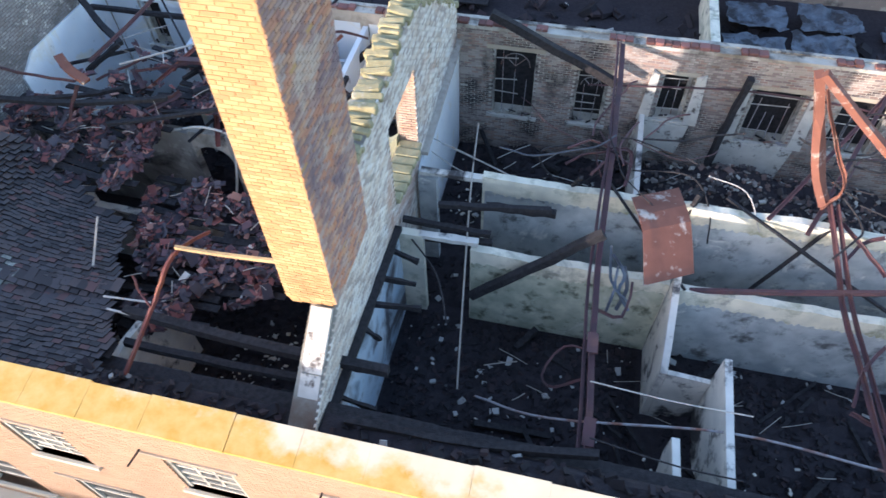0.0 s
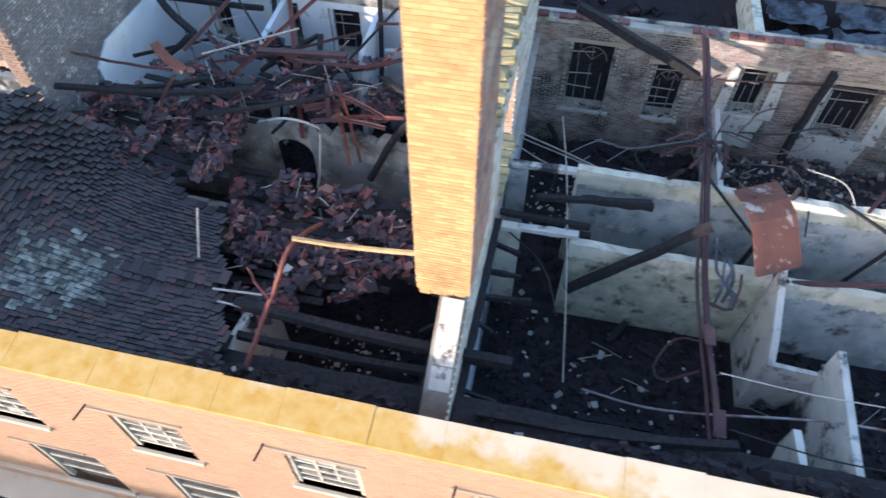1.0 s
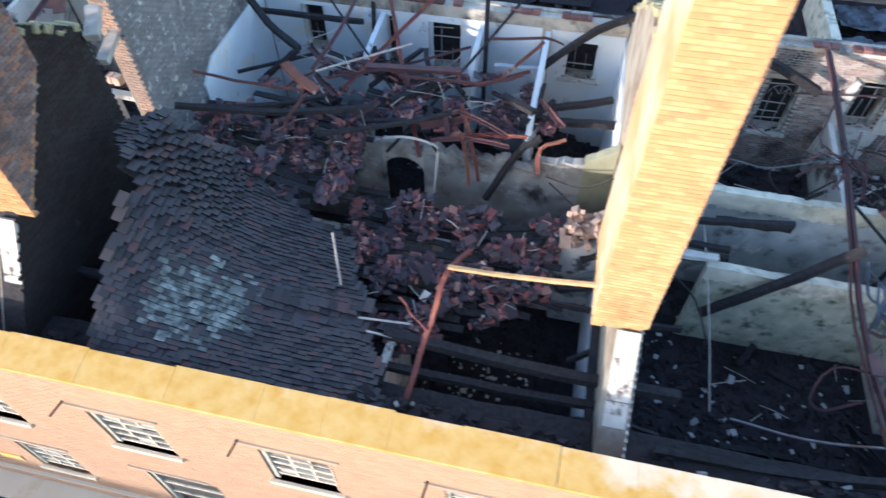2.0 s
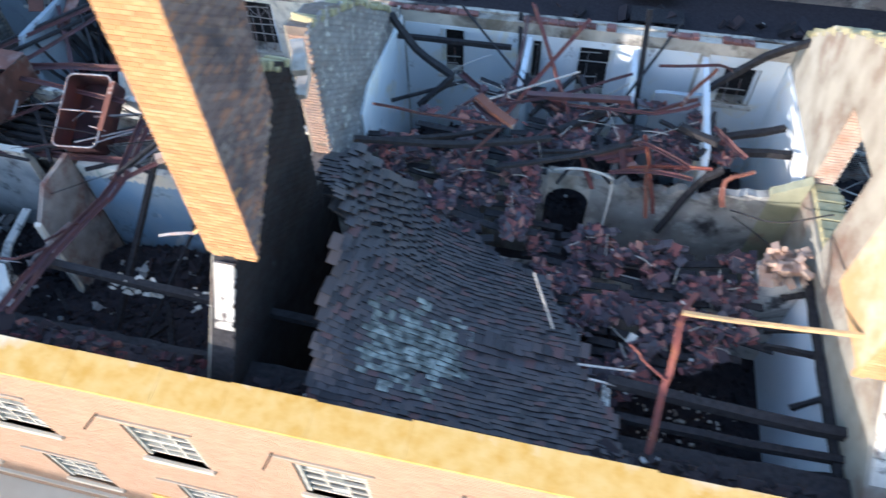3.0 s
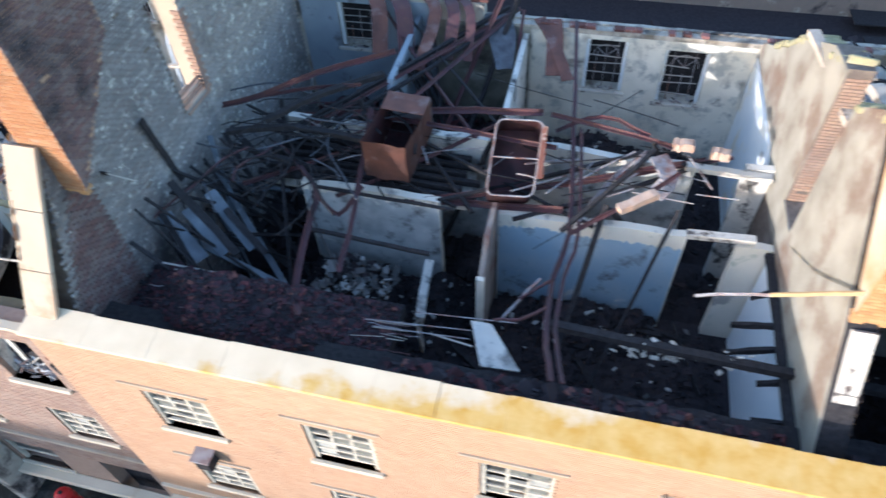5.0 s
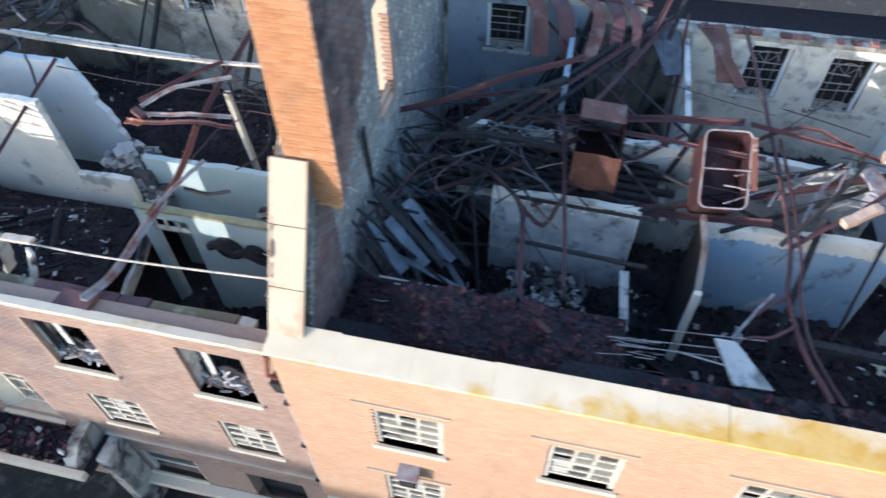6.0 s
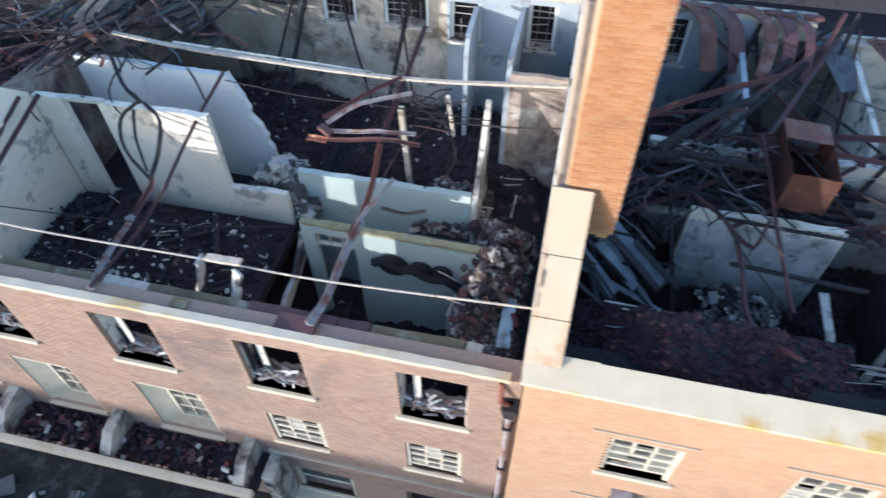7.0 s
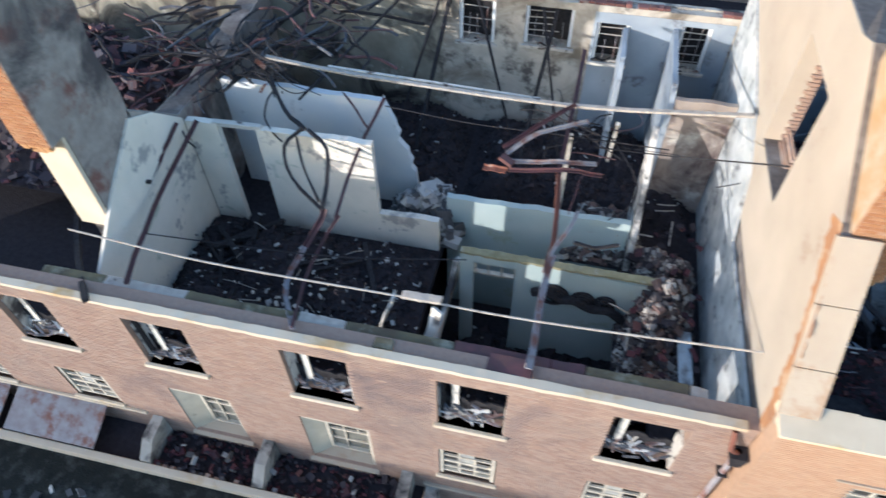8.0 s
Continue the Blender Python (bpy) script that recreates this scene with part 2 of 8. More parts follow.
M["brick_rear"] = mat("smoke_greyed_pink_brick", (0.36, 0.29, 0.255), 0.93, vary=(0.22, 0.175, 0.165), scale=2.5, per="island", ramp=((0.0, (0.4, 0.24, 0.18)), (0.25, (0.42, 0.36, 0.32)), (0.5, (0.24, 0.18, 0.165)), (0.7, (0.5, 0.43, 0.37)), (0.9, (0.17, 0.13, 0.125))), per_amount=0.5, stain=(0.56, 0.5, 0.43), stain_scale=1.8, stain_at=(0.56, 0.68), soot=(0.05, 0.046, 0.048), soot_at=(0.5, 0.62), soot_scale=0.75)
# plaster toned down so that a sunlit wall reads as shaded
M["shade_brown"] = mat("smoke_browned_plaster", (0.4, 0.35, 0.3), 0.92, vary=(0.26, 0.21, 0.18), scale=2, stain=(0.55, 0.52, 0.46), stain_scale=1.3, stain_at=(0.56, 0.66), soot=(0.12, 0.09, 0.085), soot_at=(0.5, 0.64), soot_scale=0.9)
M["moss_pale"] = mat("cream_mossy_plaster", (0.36, 0.36, 0.25), 0.92, vary=(0.2, 0.2, 0.13), scale=2, stain=(0.25, 0.17, 0.12), stain_scale=1.4, stain_at=(0.56, 0.7), soot=(0.1, 0.085, 0.08), soot_at=(0.6, 0.72), soot_scale=1.0)
M["arch_plaster"] = mat("grey_sooty_arch_plaster", (0.44, 0.43, 0.4), 0.95, vary=(0.24, 0.23, 0.21), scale=2.2, stain=(0.6, 0.59, 0.54), stain_scale=2.0, stain_at=(0.56, 0.68), bump=0.5, bump_scale=20, soot=(0.06, 0.055, 0.055), soot_at=(0.52, 0.66), soot_scale=0.9)
M["moss_dark"] = mat("dark_mossy_plaster", (0.36, 0.345, 0.28), 0.95, vary=(0.19, 0.18, 0.145), scale=2, stain=(0.5, 0.49, 0.42), stain_scale=1.6, stain_at=(0.58, 0.7), soot=(0.05, 0.045, 0.045), soot_at=(0.48, 0.62), soot_scale=0.8)
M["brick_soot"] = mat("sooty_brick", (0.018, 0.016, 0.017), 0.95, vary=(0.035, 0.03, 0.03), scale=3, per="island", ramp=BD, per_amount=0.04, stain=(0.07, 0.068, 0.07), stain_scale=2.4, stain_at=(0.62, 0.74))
# mixed brick for faces towards +x, part of their shade in the colour
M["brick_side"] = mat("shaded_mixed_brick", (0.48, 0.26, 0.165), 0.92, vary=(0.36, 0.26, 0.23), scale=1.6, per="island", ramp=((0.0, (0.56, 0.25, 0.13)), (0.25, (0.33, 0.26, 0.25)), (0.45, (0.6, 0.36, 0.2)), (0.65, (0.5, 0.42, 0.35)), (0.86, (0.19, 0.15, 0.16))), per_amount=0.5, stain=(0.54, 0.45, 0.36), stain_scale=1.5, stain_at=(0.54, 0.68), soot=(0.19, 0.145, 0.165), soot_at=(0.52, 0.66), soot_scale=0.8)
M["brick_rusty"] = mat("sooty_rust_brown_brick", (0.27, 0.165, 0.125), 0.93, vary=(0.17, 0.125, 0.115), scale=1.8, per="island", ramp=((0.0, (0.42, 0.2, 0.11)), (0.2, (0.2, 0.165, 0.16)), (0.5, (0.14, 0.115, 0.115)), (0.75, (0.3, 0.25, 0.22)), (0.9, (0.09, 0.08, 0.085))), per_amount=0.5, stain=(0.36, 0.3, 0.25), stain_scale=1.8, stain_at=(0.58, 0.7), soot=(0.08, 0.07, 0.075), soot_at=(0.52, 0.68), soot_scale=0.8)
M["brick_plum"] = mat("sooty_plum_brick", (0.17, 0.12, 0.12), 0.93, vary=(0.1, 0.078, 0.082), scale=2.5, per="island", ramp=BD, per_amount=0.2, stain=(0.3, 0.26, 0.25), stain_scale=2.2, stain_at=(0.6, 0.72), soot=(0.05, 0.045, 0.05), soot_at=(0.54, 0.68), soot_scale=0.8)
M["verge_worn"] = mat("orange_brown_worn_brick", (0.42, 0.22, 0.1), 0.92, vary=(0.3, 0.16, 0.09), scale=4, stain=(0.5, 0.4, 0.28), stain_scale=3, stain_at=(0.52, 0.68), bump=0.6, bump_scale=18)
M["paint_old"] = mat("flaking_white_plaster", (0.64, 0.61, 0.55), 0.85, vary=(0.5, 0.47, 0.41), scale=5, stain=(0.12, 0.1, 0.09), stain_scale=4, stain_at=(0.56, 0.64), bump_scale=25)
BL = ((0.0, (0.33, 0.215, 0.165)), (0.2, (0.36, 0.265, 0.21)), (0.45, (0.28, 0.19, 0.15)), (0.7, (0.38, 0.3, 0.25)), (0.93, (0.22, 0.16, 0.14)))
M["brick_low"] = mat("brown_brick", (0.39, 0.28, 0.21), 0.9, vary=(0.28, 0.19, 0.15), scale=2.5, per="island", ramp=BL, per_amount=0.4, stain=(0.3, 0.24, 0.2), stain_scale=0.8, stain_at=(0.5, 0.75), soot=(0.17, 0.135, 0.135), soot_at=(0.56, 0.74), soot_scale=0.5)
M["brick_low_one"] = mat("brown_brick_single", (0.39, 0.28, 0.21), 0.9, vary=(0.28, 0.19, 0.15), scale=2.5, per="object", ramp=BL, per_amount=0.4, stain=(0.3, 0.24, 0.2), stain_scale=0.8, stain_at=(0.5, 0.75), soot=(0.17, 0.135, 0.135), soot_at=(0.56, 0.74), soot_scale=0.5)
M["stack_render"] = mat("ochre_stained_render", (0.46, 0.31, 0.16), 0.9, vary=(0.4, 0.25, 0.12), scale=1.4, stain=(0.5, 0.45, 0.36), stain_scale=0.8, stain_at=(0.42, 0.62), bump_scale=25)
for key, tone in (("a", (1.0, 1.0, 1.0)), ("b", (0.93, 0.83, 0.8)), ("c", (0.7, 0.56, 0.58))):
    ramp_ = tuple((p_, tuple(c_ * t_ for c_, t_ in zip(col, tone))) for p_, col in BY)
    warm = tuple(c_ * t_ for c_, t_ in zip((0.52, 0.34, 0.16), tone))
    M["stack_" + key] = mat("stack_brick_" + key, warm, 0.9, vary=tuple(c_ * 0.86 for c_ in warm), scale=5, per="island", ramp=ramp_, per_amount=0.42, stain=tuple(c_ * 0.55 for c_ in warm), stain_scale=1.2, stain_at=(0.6, 0.78))
    M["stack_one_" + key] = mat("stack_brick_single_" + key, warm, 0.9, vary=tuple(c_ * 0.86 for c_ in warm), scale=5, per="object", ramp=ramp_, per_amount=0.42, stain=tuple(c_ * 0.55 for c_ in warm), stain_scale=1.2, stain_at=(0.6, 0.78))
    M["mortar_" + key] = mat("ochre_mortar_" + key, warm if key != "c" else (0.5, 0.36, 0.26), 0.95, vary=tuple(c_ * 0.8 for c_ in warm), scale=12)
M["moss"] = mat("yellow_green_mossy_stone", (0.4, 0.37, 0.23), 0.95, vary=(0.24, 0.22, 0.12), scale=6, stain=(0.5, 0.47, 0.38), stain_scale=3, stain_at=(0.56, 0.7), bump=0.8, bump_scale=18)
M["redsteel"] = mat("dull_red_steel", (0.24, 0.075, 0.055), 0.7, vary=(0.13, 0.05, 0.05), scale=6, stain=(0.3, 0.12, 0.06), stain_scale=4)
M["glass"] = mat("sooty_glass", (0.07, 0.07, 0.065), 0.35, bump=0, scale=3)
M["paint"] = mat("weathered_cream_gloss_paint", (0.66, 0.61, 0.5), 0.55, vary=(0.4, 0.36, 0.29), scale=7, bump=0.1, stain=(0.14, 0.12, 0.1), stain_scale=3.5, stain_at=(0.62, 0.72))

M["palewood"] = mat("bleached_timber", (0.5, 0.46, 0.4), 0.85, vary=(0.34, 0.3, 0.26), scale=9, stain=(0.08, 0.07, 0.07), stain_scale=4, stain_at=(0.6, 0.7))
M["pale"] = mat("pale_galvanised_pipe", (0.55, 0.52, 0.48), 0.6, vary=(0.36, 0.33, 0.3), scale=7, stain=(0.3, 0.16, 0.09), stain_scale=3, stain_at=(0.6, 0.75))
M["tie"] = mat("weathered_batten", (0.5, 0.36, 0.18), 0.85, vary=(0.36, 0.25, 0.14), scale=10)
M["palesteel"] = mat("ash_covered_steel", (0.36, 0.36, 0.38), 0.7, vary=(0.24, 0.2, 0.2), scale=5, stain=(0.22, 0.1, 0.07), stain_scale=2.5, stain_at=(0.5, 0.65))
M["bluecloth"] = mat("blue_grey_scorched_sheet", (0.15, 0.18, 0.22), 0.8, vary=(0.05, 0.055, 0.07), scale=2.5, bump=0.8, bump_scale=20, stain=(0.035, 0.035, 0.04), stain_scale=1.3, stain_at=(0.5, 0.6))
M["palebrick"] = mat("broken_pale_brickwork", (0.52, 0.42, 0.34), 0.9, vary=(0.4, 0.24, 0.17), scale=6, bump=0.6, bump_scale=25)
M["mosswood"] = mat("green_stained_timber", (0.17, 0.15, 0.09), 0.9, vary=(0.1, 0.08, 0.06), scale=3, stain=(0.3, 0.29, 0.22), stain_scale=2.2, stain_at=(0.54, 0.68), bump=0.6, bump_scale=25)
M["sheet_blue"] = mat("ash_streaked_blue_sheet", (0.24, 0.28, 0.33), 0.7, vary=(0.1, 0.115, 0.14), scale=3, stain=(0.5, 0.52, 0.53), stain_scale=2.5, stain_at=(0.6, 0.7))
M["slatec"] = mat("loose_grey_slate", (0.12, 0.13, 0.15), 0.6, vary=(0.05, 0.05, 0.06), scale=6)
M["plaster_aqua"] = mat("blue_green_painted_plaster", (0.42, 0.52, 0.5), 0.6, vary=(0.52, 0.58, 0.56), scale=1.2, stain=(0.3, 0.34, 0.16), stain_scale=0.9, stain_at=(0.6, 0.72), bump_scale=20, bump=0.15)
M["surround"] = mat("smoked_window_surround", (0.5, 0.47, 0.41), 0.9, vary=(0.34, 0.32, 0.28), scale=4, stain=(0.12, 0.11, 0.1), stain_scale=2.5, stain_at=(0.52, 0.68), soot=(0.06, 0.055, 0.055), soot_at=(0.5, 0.62), soot_scale=1.1)


def single(key):
    """The same surface for bricks that are objects of their own."""
    m = M[key].copy()
    m.name = M[key].name + "_single"
    nt = m.node_tree
    for link in list(nt.links):
        if link.from_socket.name == "Random Per Island":
            nt.links.new(nt.nodes.new("ShaderNodeObjectInfo").outputs["Random"], link.to_socket)
    M[key + "_one"] = m


for key in ("limewash_brick", "speckled_brick", "brick_side", "brick_plum", "brick_rusty", "brick_rear"):
    single(key)


def lichened(name):
    """Cream coping stone with yellow lichen: thick along the middle of the parapet and its outer edge, thinning to both ends in patches."""
    m = mat(name, (0.76, 0.64, 0.46), 0.9, vary=(0.66, 0.54, 0.37), scale=2.4, bump=0.08, bump_scale=12)
    nt = m.node_tree
    n, l = nt.nodes, nt.links
    p = n["Principled BSDF"]
    old = p.inputs["Base Color"].links[0].from_socket
    where = n.new("ShaderNodeNewGeometry").outputs["Position"]
    xyz = n.new("ShaderNodeSeparateXYZ")
    l.new(where, xyz.inputs[0])

    def calc(op, a, b):
        node = n.new("ShaderNodeMath")
        node.operation = op
        for k, v in enumerate((a, b)):
            if isinstance(v, float):
                node.inputs[k].default_value = v
            else:
                l.new(v, node.inputs[k])
        return node.outputs[0]

    noise_ = n.new("ShaderNodeTexNoise")
    noise_.inputs["Scale"].default_value, noise_.inputs["Detail"].default_value, noise_.inputs["Roughness"].default_value = 1.3, 8.0, 0.62
    l.new(where, noise_.inputs["Vector"])
    away = n.new("ShaderNodeMath")
    away.operation = "ABSOLUTE"
    l.new(calc("ADD", xyz.outputs[0], 6.5), away.inputs[0])
    along = n.new("ShaderNodeMapRange")
    along.inputs[1].default_value, along.inputs[2].default_value, along.inputs[3].default_value, along.inputs[4].default_value = 4.5, 11.0, 0.28, -0.2
    l.new(away.outputs[0], along.inputs[0])
    edge = calc("MULTIPLY", calc("SUBTRACT", 0.2, xyz.outputs[1]), 0.55)
    cover = calc("ADD", calc("ADD", noise_.outputs[0], along.outputs[0]), edge)
    rr = n.new("ShaderNodeMapRange")
    rr.inputs[1].default_value, rr.inputs[2].default_value = 0.5, 0.66
    l.new(cover, rr.inputs[0])
    tone = n.new("ShaderNodeTexNoise")
    tone.inputs["Scale"].default_value, tone.inputs["Detail"].default_value, tone.inputs["Roughness"].default_value = 4.0, 8.0, 0.6
    l.new(where, tone.inputs["Vector"])
    two = n.new("ShaderNodeMix")
    two.data_type = "RGBA"
    two.inputs[6].default_value, two.inputs[7].default_value = (0.68, 0.47, 0.18, 1), (0.56, 0.31, 0.05, 1)
    spread = n.new("ShaderNodeMapRange")
    spread.inputs[1].default_value, spread.inputs[2].default_value = 0.28, 0.72
    l.new(tone.outputs[0], spread.inputs[0])
    l.new(spread.outputs[0], two.inputs[0])
    mx = n.new("ShaderNodeMix")
    mx.data_type = "RGBA"
    l.new(rr.outputs[0], mx.inputs[0])
    l.new(old, mx.inputs[6])
    l.new(two.outputs[2], mx.inputs[7])
    l.new(mx.outputs[2], p.inputs["Base Color"])
    return m


M["parapet_stone"] = lichened("lichened_parapet_stone")


# ---- building tools ----
def part(name, bm, material, parent=None, label=""):
    """Links a bmesh as one mesh object, under a thing or a part if one is given."""
    me = bpy.data.meshes.new(name)
    bm.to_mesh(me)
    bm.free()
    me.materials.append(material)
    ob = new(name, me)
    if parent:
        ob.parent = parent
    if label:
        tagged(ob, label)
    return ob


def thing(name, label, category, at=(0, 0, 0), group="", kind=""):
    """An Empty at a thing's base, which parents its parts."""
    return tagged(new(name), label, category, group, kind) if at == (0, 0, 0) else tagged(placed(new(name), at), label, category, group, kind)


def placed(ob, at):
    ob.location = at
    return ob


def add_box(bm, lo, hi, bevel=0.0, turn=None):
    """A box from corner to corner, its edges taken off, turned by a matrix."""
    c = [(a + b) / 2 for a, b in zip(lo, hi)]
    s = [abs(b - a) for a, b in zip(lo, hi)]
    r = bmesh.ops.create_cube(bm, size=1.0, matrix=Matrix.Translation(c) @ Matrix.Diagonal((*s, 1)))
    vs = r["verts"]
    if bevel:
        es = list({e for v in vs for e in v.link_edges})
        r2 = bmesh.ops.bevel(bm, geom=es, offset=bevel, segments=1, affect="EDGES")
        vs = list({v for f in r2["faces"] for v in f.verts} | {v for v in vs if v.is_valid})
    if turn is not None:
        bmesh.ops.transform(bm, matrix=turn, verts=vs)
    return vs


def box(lo, hi, bevel=0.0, turn=None):
    bm = bmesh.new()
    add_box(bm, lo, hi, bevel, turn)
    return bm


def add_beam(bm, a, b, w, h, rough=0.0, seg=1, sag=0.0):
    """A bar of w by h from a to b, cut into seg lengths, rough and sagging."""
    a, b = Vector(a), Vector(b)
    d = (b - a).normalized()
    up = Vector((0, 0, 1)) if abs(d.z) < 0.95 else Vector((1, 0, 0))
    side = d.cross(up).normalized()
    up = side.cross(d)
    rings = []
    for i in range(seg + 1):
        f = i / seg
        p = a.lerp(b, f) - Vector((0, 0, sag * 4 * f * (1 - f)))
        k = 1 - rough * random.random()
        k2 = 1 - rough * random.random()
        rings.append([bm.verts.new(p + side * (sx * w / 2 * k) + up * (sz * h / 2 * k2)) for sx, sz in ((-1, -1), (1, -1), (1, 1), (-1, 1))])
    for r0, r1 in zip(rings, rings[1:]):
        for j in range(4):
            bm.faces.new((r0[j], r0[(j + 1) % 4], r1[(j + 1) % 4], r1[j]))
    bm.faces.new(rings[0][::-1])
    bm.faces.new(rings[-1])


def beam(a, b, w, h, rough=0.0, seg=1, sag=0.0):
    bm = bmesh.new()
    add_beam(bm, a, b, w, h, rough, seg, sag)
    return bm


def add_tube(bm, pts, r, sides=6):
    """A round bar along points."""
    pts = [Vector(p) for p in pts]
    rings = []
    for i, p in enumerate(pts):
        d = (pts[min(i + 1, len(pts) - 1)] - pts[max(i - 1, 0)]).normalized()
        up = Vector((0, 0, 1)) if abs(d.z) < 0.9 else Vector((1, 0, 0))
        s = d.cross(up).normalized()
        u = s.cross(d)
        rings.append([bm.verts.new(p + (s * math.cos(k * 2 * math.pi / sides) + u * math.sin(k * 2 * math.pi / sides)) * r) for k in range(sides)])
    for r0, r1 in zip(rings, rings[1:]):
        for j in range(sides):
            bm.faces.new((r0[j], r0[(j + 1) % sides], r1[(j + 1) % sides], r1[j]))
    bm.faces.new(rings[0][::-1])
    bm.faces.new(rings[-1])


def tube(pts, r, sides=6):
    bm = bmesh.new()
    add_tube(bm, pts, r, sides)
    return bm


def bend(pts, n=6):
    """A smooth line through points (Catmull-Rom)."""
    p = [Vector(q) for q in pts]
    p = [2 * p[0] - p[1]] + p + [2 * p[-1] - p[-2]]
    out = []
    for i in range(1, len(p) - 2):
        for k in range(n):
            t = k / n
            out.append(0.5 * ((2 * p[i]) + (p[i + 1] - p[i - 1]) * t + (2 * p[i - 1] - 5 * p[i] + 4 * p[i + 1] - p[i + 2]) * t * t + (3 * p[i] - p[i - 1] - 3 * p[i + 1] + p[i + 2]) * t ** 3))
    out.append(p[-2])
    return out


def prism(poly, lo, hi, axis="x"):
    """A flat outline (u, v) pushed from lo to hi along an axis: 'x' has u=y, v=z; 'y' has u=x, v=z; 'z' has u=x, v=y."""
    bm = bmesh.new()
    place = {"x": lambda u, v, w: (w, u, v), "y": lambda u, v, w: (u, w, v), "z": lambda u, v, w: (u, v, w)}[axis]
    A = [bm.verts.new(place(u, v, lo)) for u, v in poly]
    B = [bm.verts.new(place(u, v, hi)) for u, v in poly]
    bm.faces.new(A)
    bm.faces.new(B[::-1])
    for i in range(len(poly)):
        j = (i + 1) % len(poly)
        bm.faces.new((A[i], B[i], B[j], A[j]))
    bmesh.ops.recalc_face_normals(bm, faces=bm.faces)
    return bm


def ragged(a, b, amount, step, seed):
    """Points from a to b on a plane, broken like torn masonry."""
    rnd = random.Random(seed)
    a, b = Vector(a), Vector(b)
    n = max(2, int((b - a).length / step))
    side = Vector((-(b - a).y, (b - a).x)).normalized()
    return [tuple(a.lerp(b, i / n) + side * (amount * (rnd.random() - 0.7) if 0 < i < n else 0)) for i in range(n)]


def wall_core(bm, x0, x1, z0, z1, y0, y1, holes):
    """A wall along x with openings that go through it."""
    xs = sorted({x0, x1, *[h[0] for h in holes], *[h[1] for h in holes]})
    for a, b in zip(xs, xs[1:]):
        zs = [(z0, z1)]
        for h in holes:
            if h[0] < (a + b) / 2 < h[1]:
                zs = [s for lo, hi in zs for s in ((lo, min(hi, h[2])), (max(lo, h[3]), hi)) if s[1] - s[0] > 1e-4]
        for lo, hi in zs:
            add_box(bm, (a, y0, lo), (b, y1, hi))
    bmesh.ops.remove_doubles(bm, verts=bm.verts, dist=1e-4)


def brick_mesh():
    bm = bmesh.new()
    add_box(bm, (-0.0775, -0.02, -0.023), (0.0775, 0.02, 0.023), 0.003)
    me = bpy.data.meshes.new("brick")
    bm.to_mesh(me)
    bm.free()
    return me


BRICK = {}


def bricks(parent, o, u, n, U, V, keep, one, many, near=None, proud=0.006, seed=1, label=""):
    """Courses of bricks on a face: from corner o, U metres along u and V up, standing proud towards n. keep(a, b) tells where bricks are.
    near(a, b) picks those that become objects of their own (300 at most); the rest is one mesh."""
    rnd = random.Random(seed)
    o, u, n = Vector(o), Vector(u).normalized(), Vector(n).normalized()
    w = Vector((0, 0, 1))
    verts, faces, single = [], [], []
    for c in range(int(V / 0.054)):
        zb = c * 0.054 + 0.027
        off = (c % 2) * 0.081
        for k in range(-1, int(U / 0.162) + 1):
            a0, a1 = k * 0.162 + off + 0.004, k * 0.162 + off + 0.158
            a0, a1 = max(a0, 0.0), min(a1, U)
            if a1 - a0 < 0.04 or not keep((a0 + a1) / 2, zb) or rnd.random() < 0.004:
                continue
            p = proud + rnd.uniform(-0.33, 0.33) * proud
            if near and len(single) < 300 and near((a0 + a1) / 2, zb):
                single.append(((a0 + a1) / 2, zb, a1 - a0, p))
                continue
            dz = rnd.uniform(-0.003, 0.003)
            base = len(verts)
            for d, e in ((-0.02, 0.0), (p, min(0.003, proud / 2))):
                for ha, hb in ((a0 + e, zb - 0.023 + e), (a1 - e, zb - 0.023 + e), (a1 - e, zb + 0.023 - e), (a0 + e, zb + 0.023 - e)):
                    verts.append(tuple(o + u * ha + w * (hb + dz) + n * d))
            faces.append((base + 4, base + 5, base + 6, base + 7))
            for j in range(4):
                faces.append((base + j, base + (j + 1) % 4, base + 4 + (j + 1) % 4, base + 4 + j))
    if u.cross(w).dot(n) < 0:
        faces = [f[::-1] for f in faces]
    me = bpy.data.meshes.new("brickwork")
    me.from_pydata(verts, [], faces)
    me.materials.append(many)
    ob = new("brickwork", me)
    ob.parent = parent
    tagged(ob, label, kind="stuff")
    if single:
        if one.name not in BRICK:
            BRICK[one.name] = brick_mesh()
            BRICK[one.name].materials.append(one)
        turn = Matrix((u, -n, w)).transposed().to_4x4()
        for a, b, length, p in single:
            br = new("brick", BRICK[one.name])
            br.parent = parent
            br.matrix_local = Matrix.Translation(o + u * a + w * b + n * (p - 0.02)) @ turn @ Matrix.Diagonal((length / 0.155, 1, 1, 1))


def inside(poly, a, b):
    hit = False
    for (x0, y0), (x1, y1) in zip(poly, poly[1:] + poly[:1]):
        if (y0 > b) != (y1 > b) and a < (x1 - x0) * (b - y0) / (y1 - y0) + x0:
            hit = not hit
    return hit


# ---- ground ----
bm = bmesh.new()
bmesh.ops.create_grid(bm, x_segments=8, y_segments=8, size=2500, matrix=Matrix.Translation((0, 0, GROUND)))
tagged(part("ground", bm, M["grass"]), "dark rough ground strewn with fire debris", "ground", kind="structure")

# ---- an unseen long block added across the yard, which shades the ground and the feet of the fronts ----
yard = thing("yard_building", "unseen plain long block added to shade the yard", "building", kind="structure")
part("wall", box((-120, -44, GROUND - 0.2), (30, -36, 9.7)), M["brick"], yard)
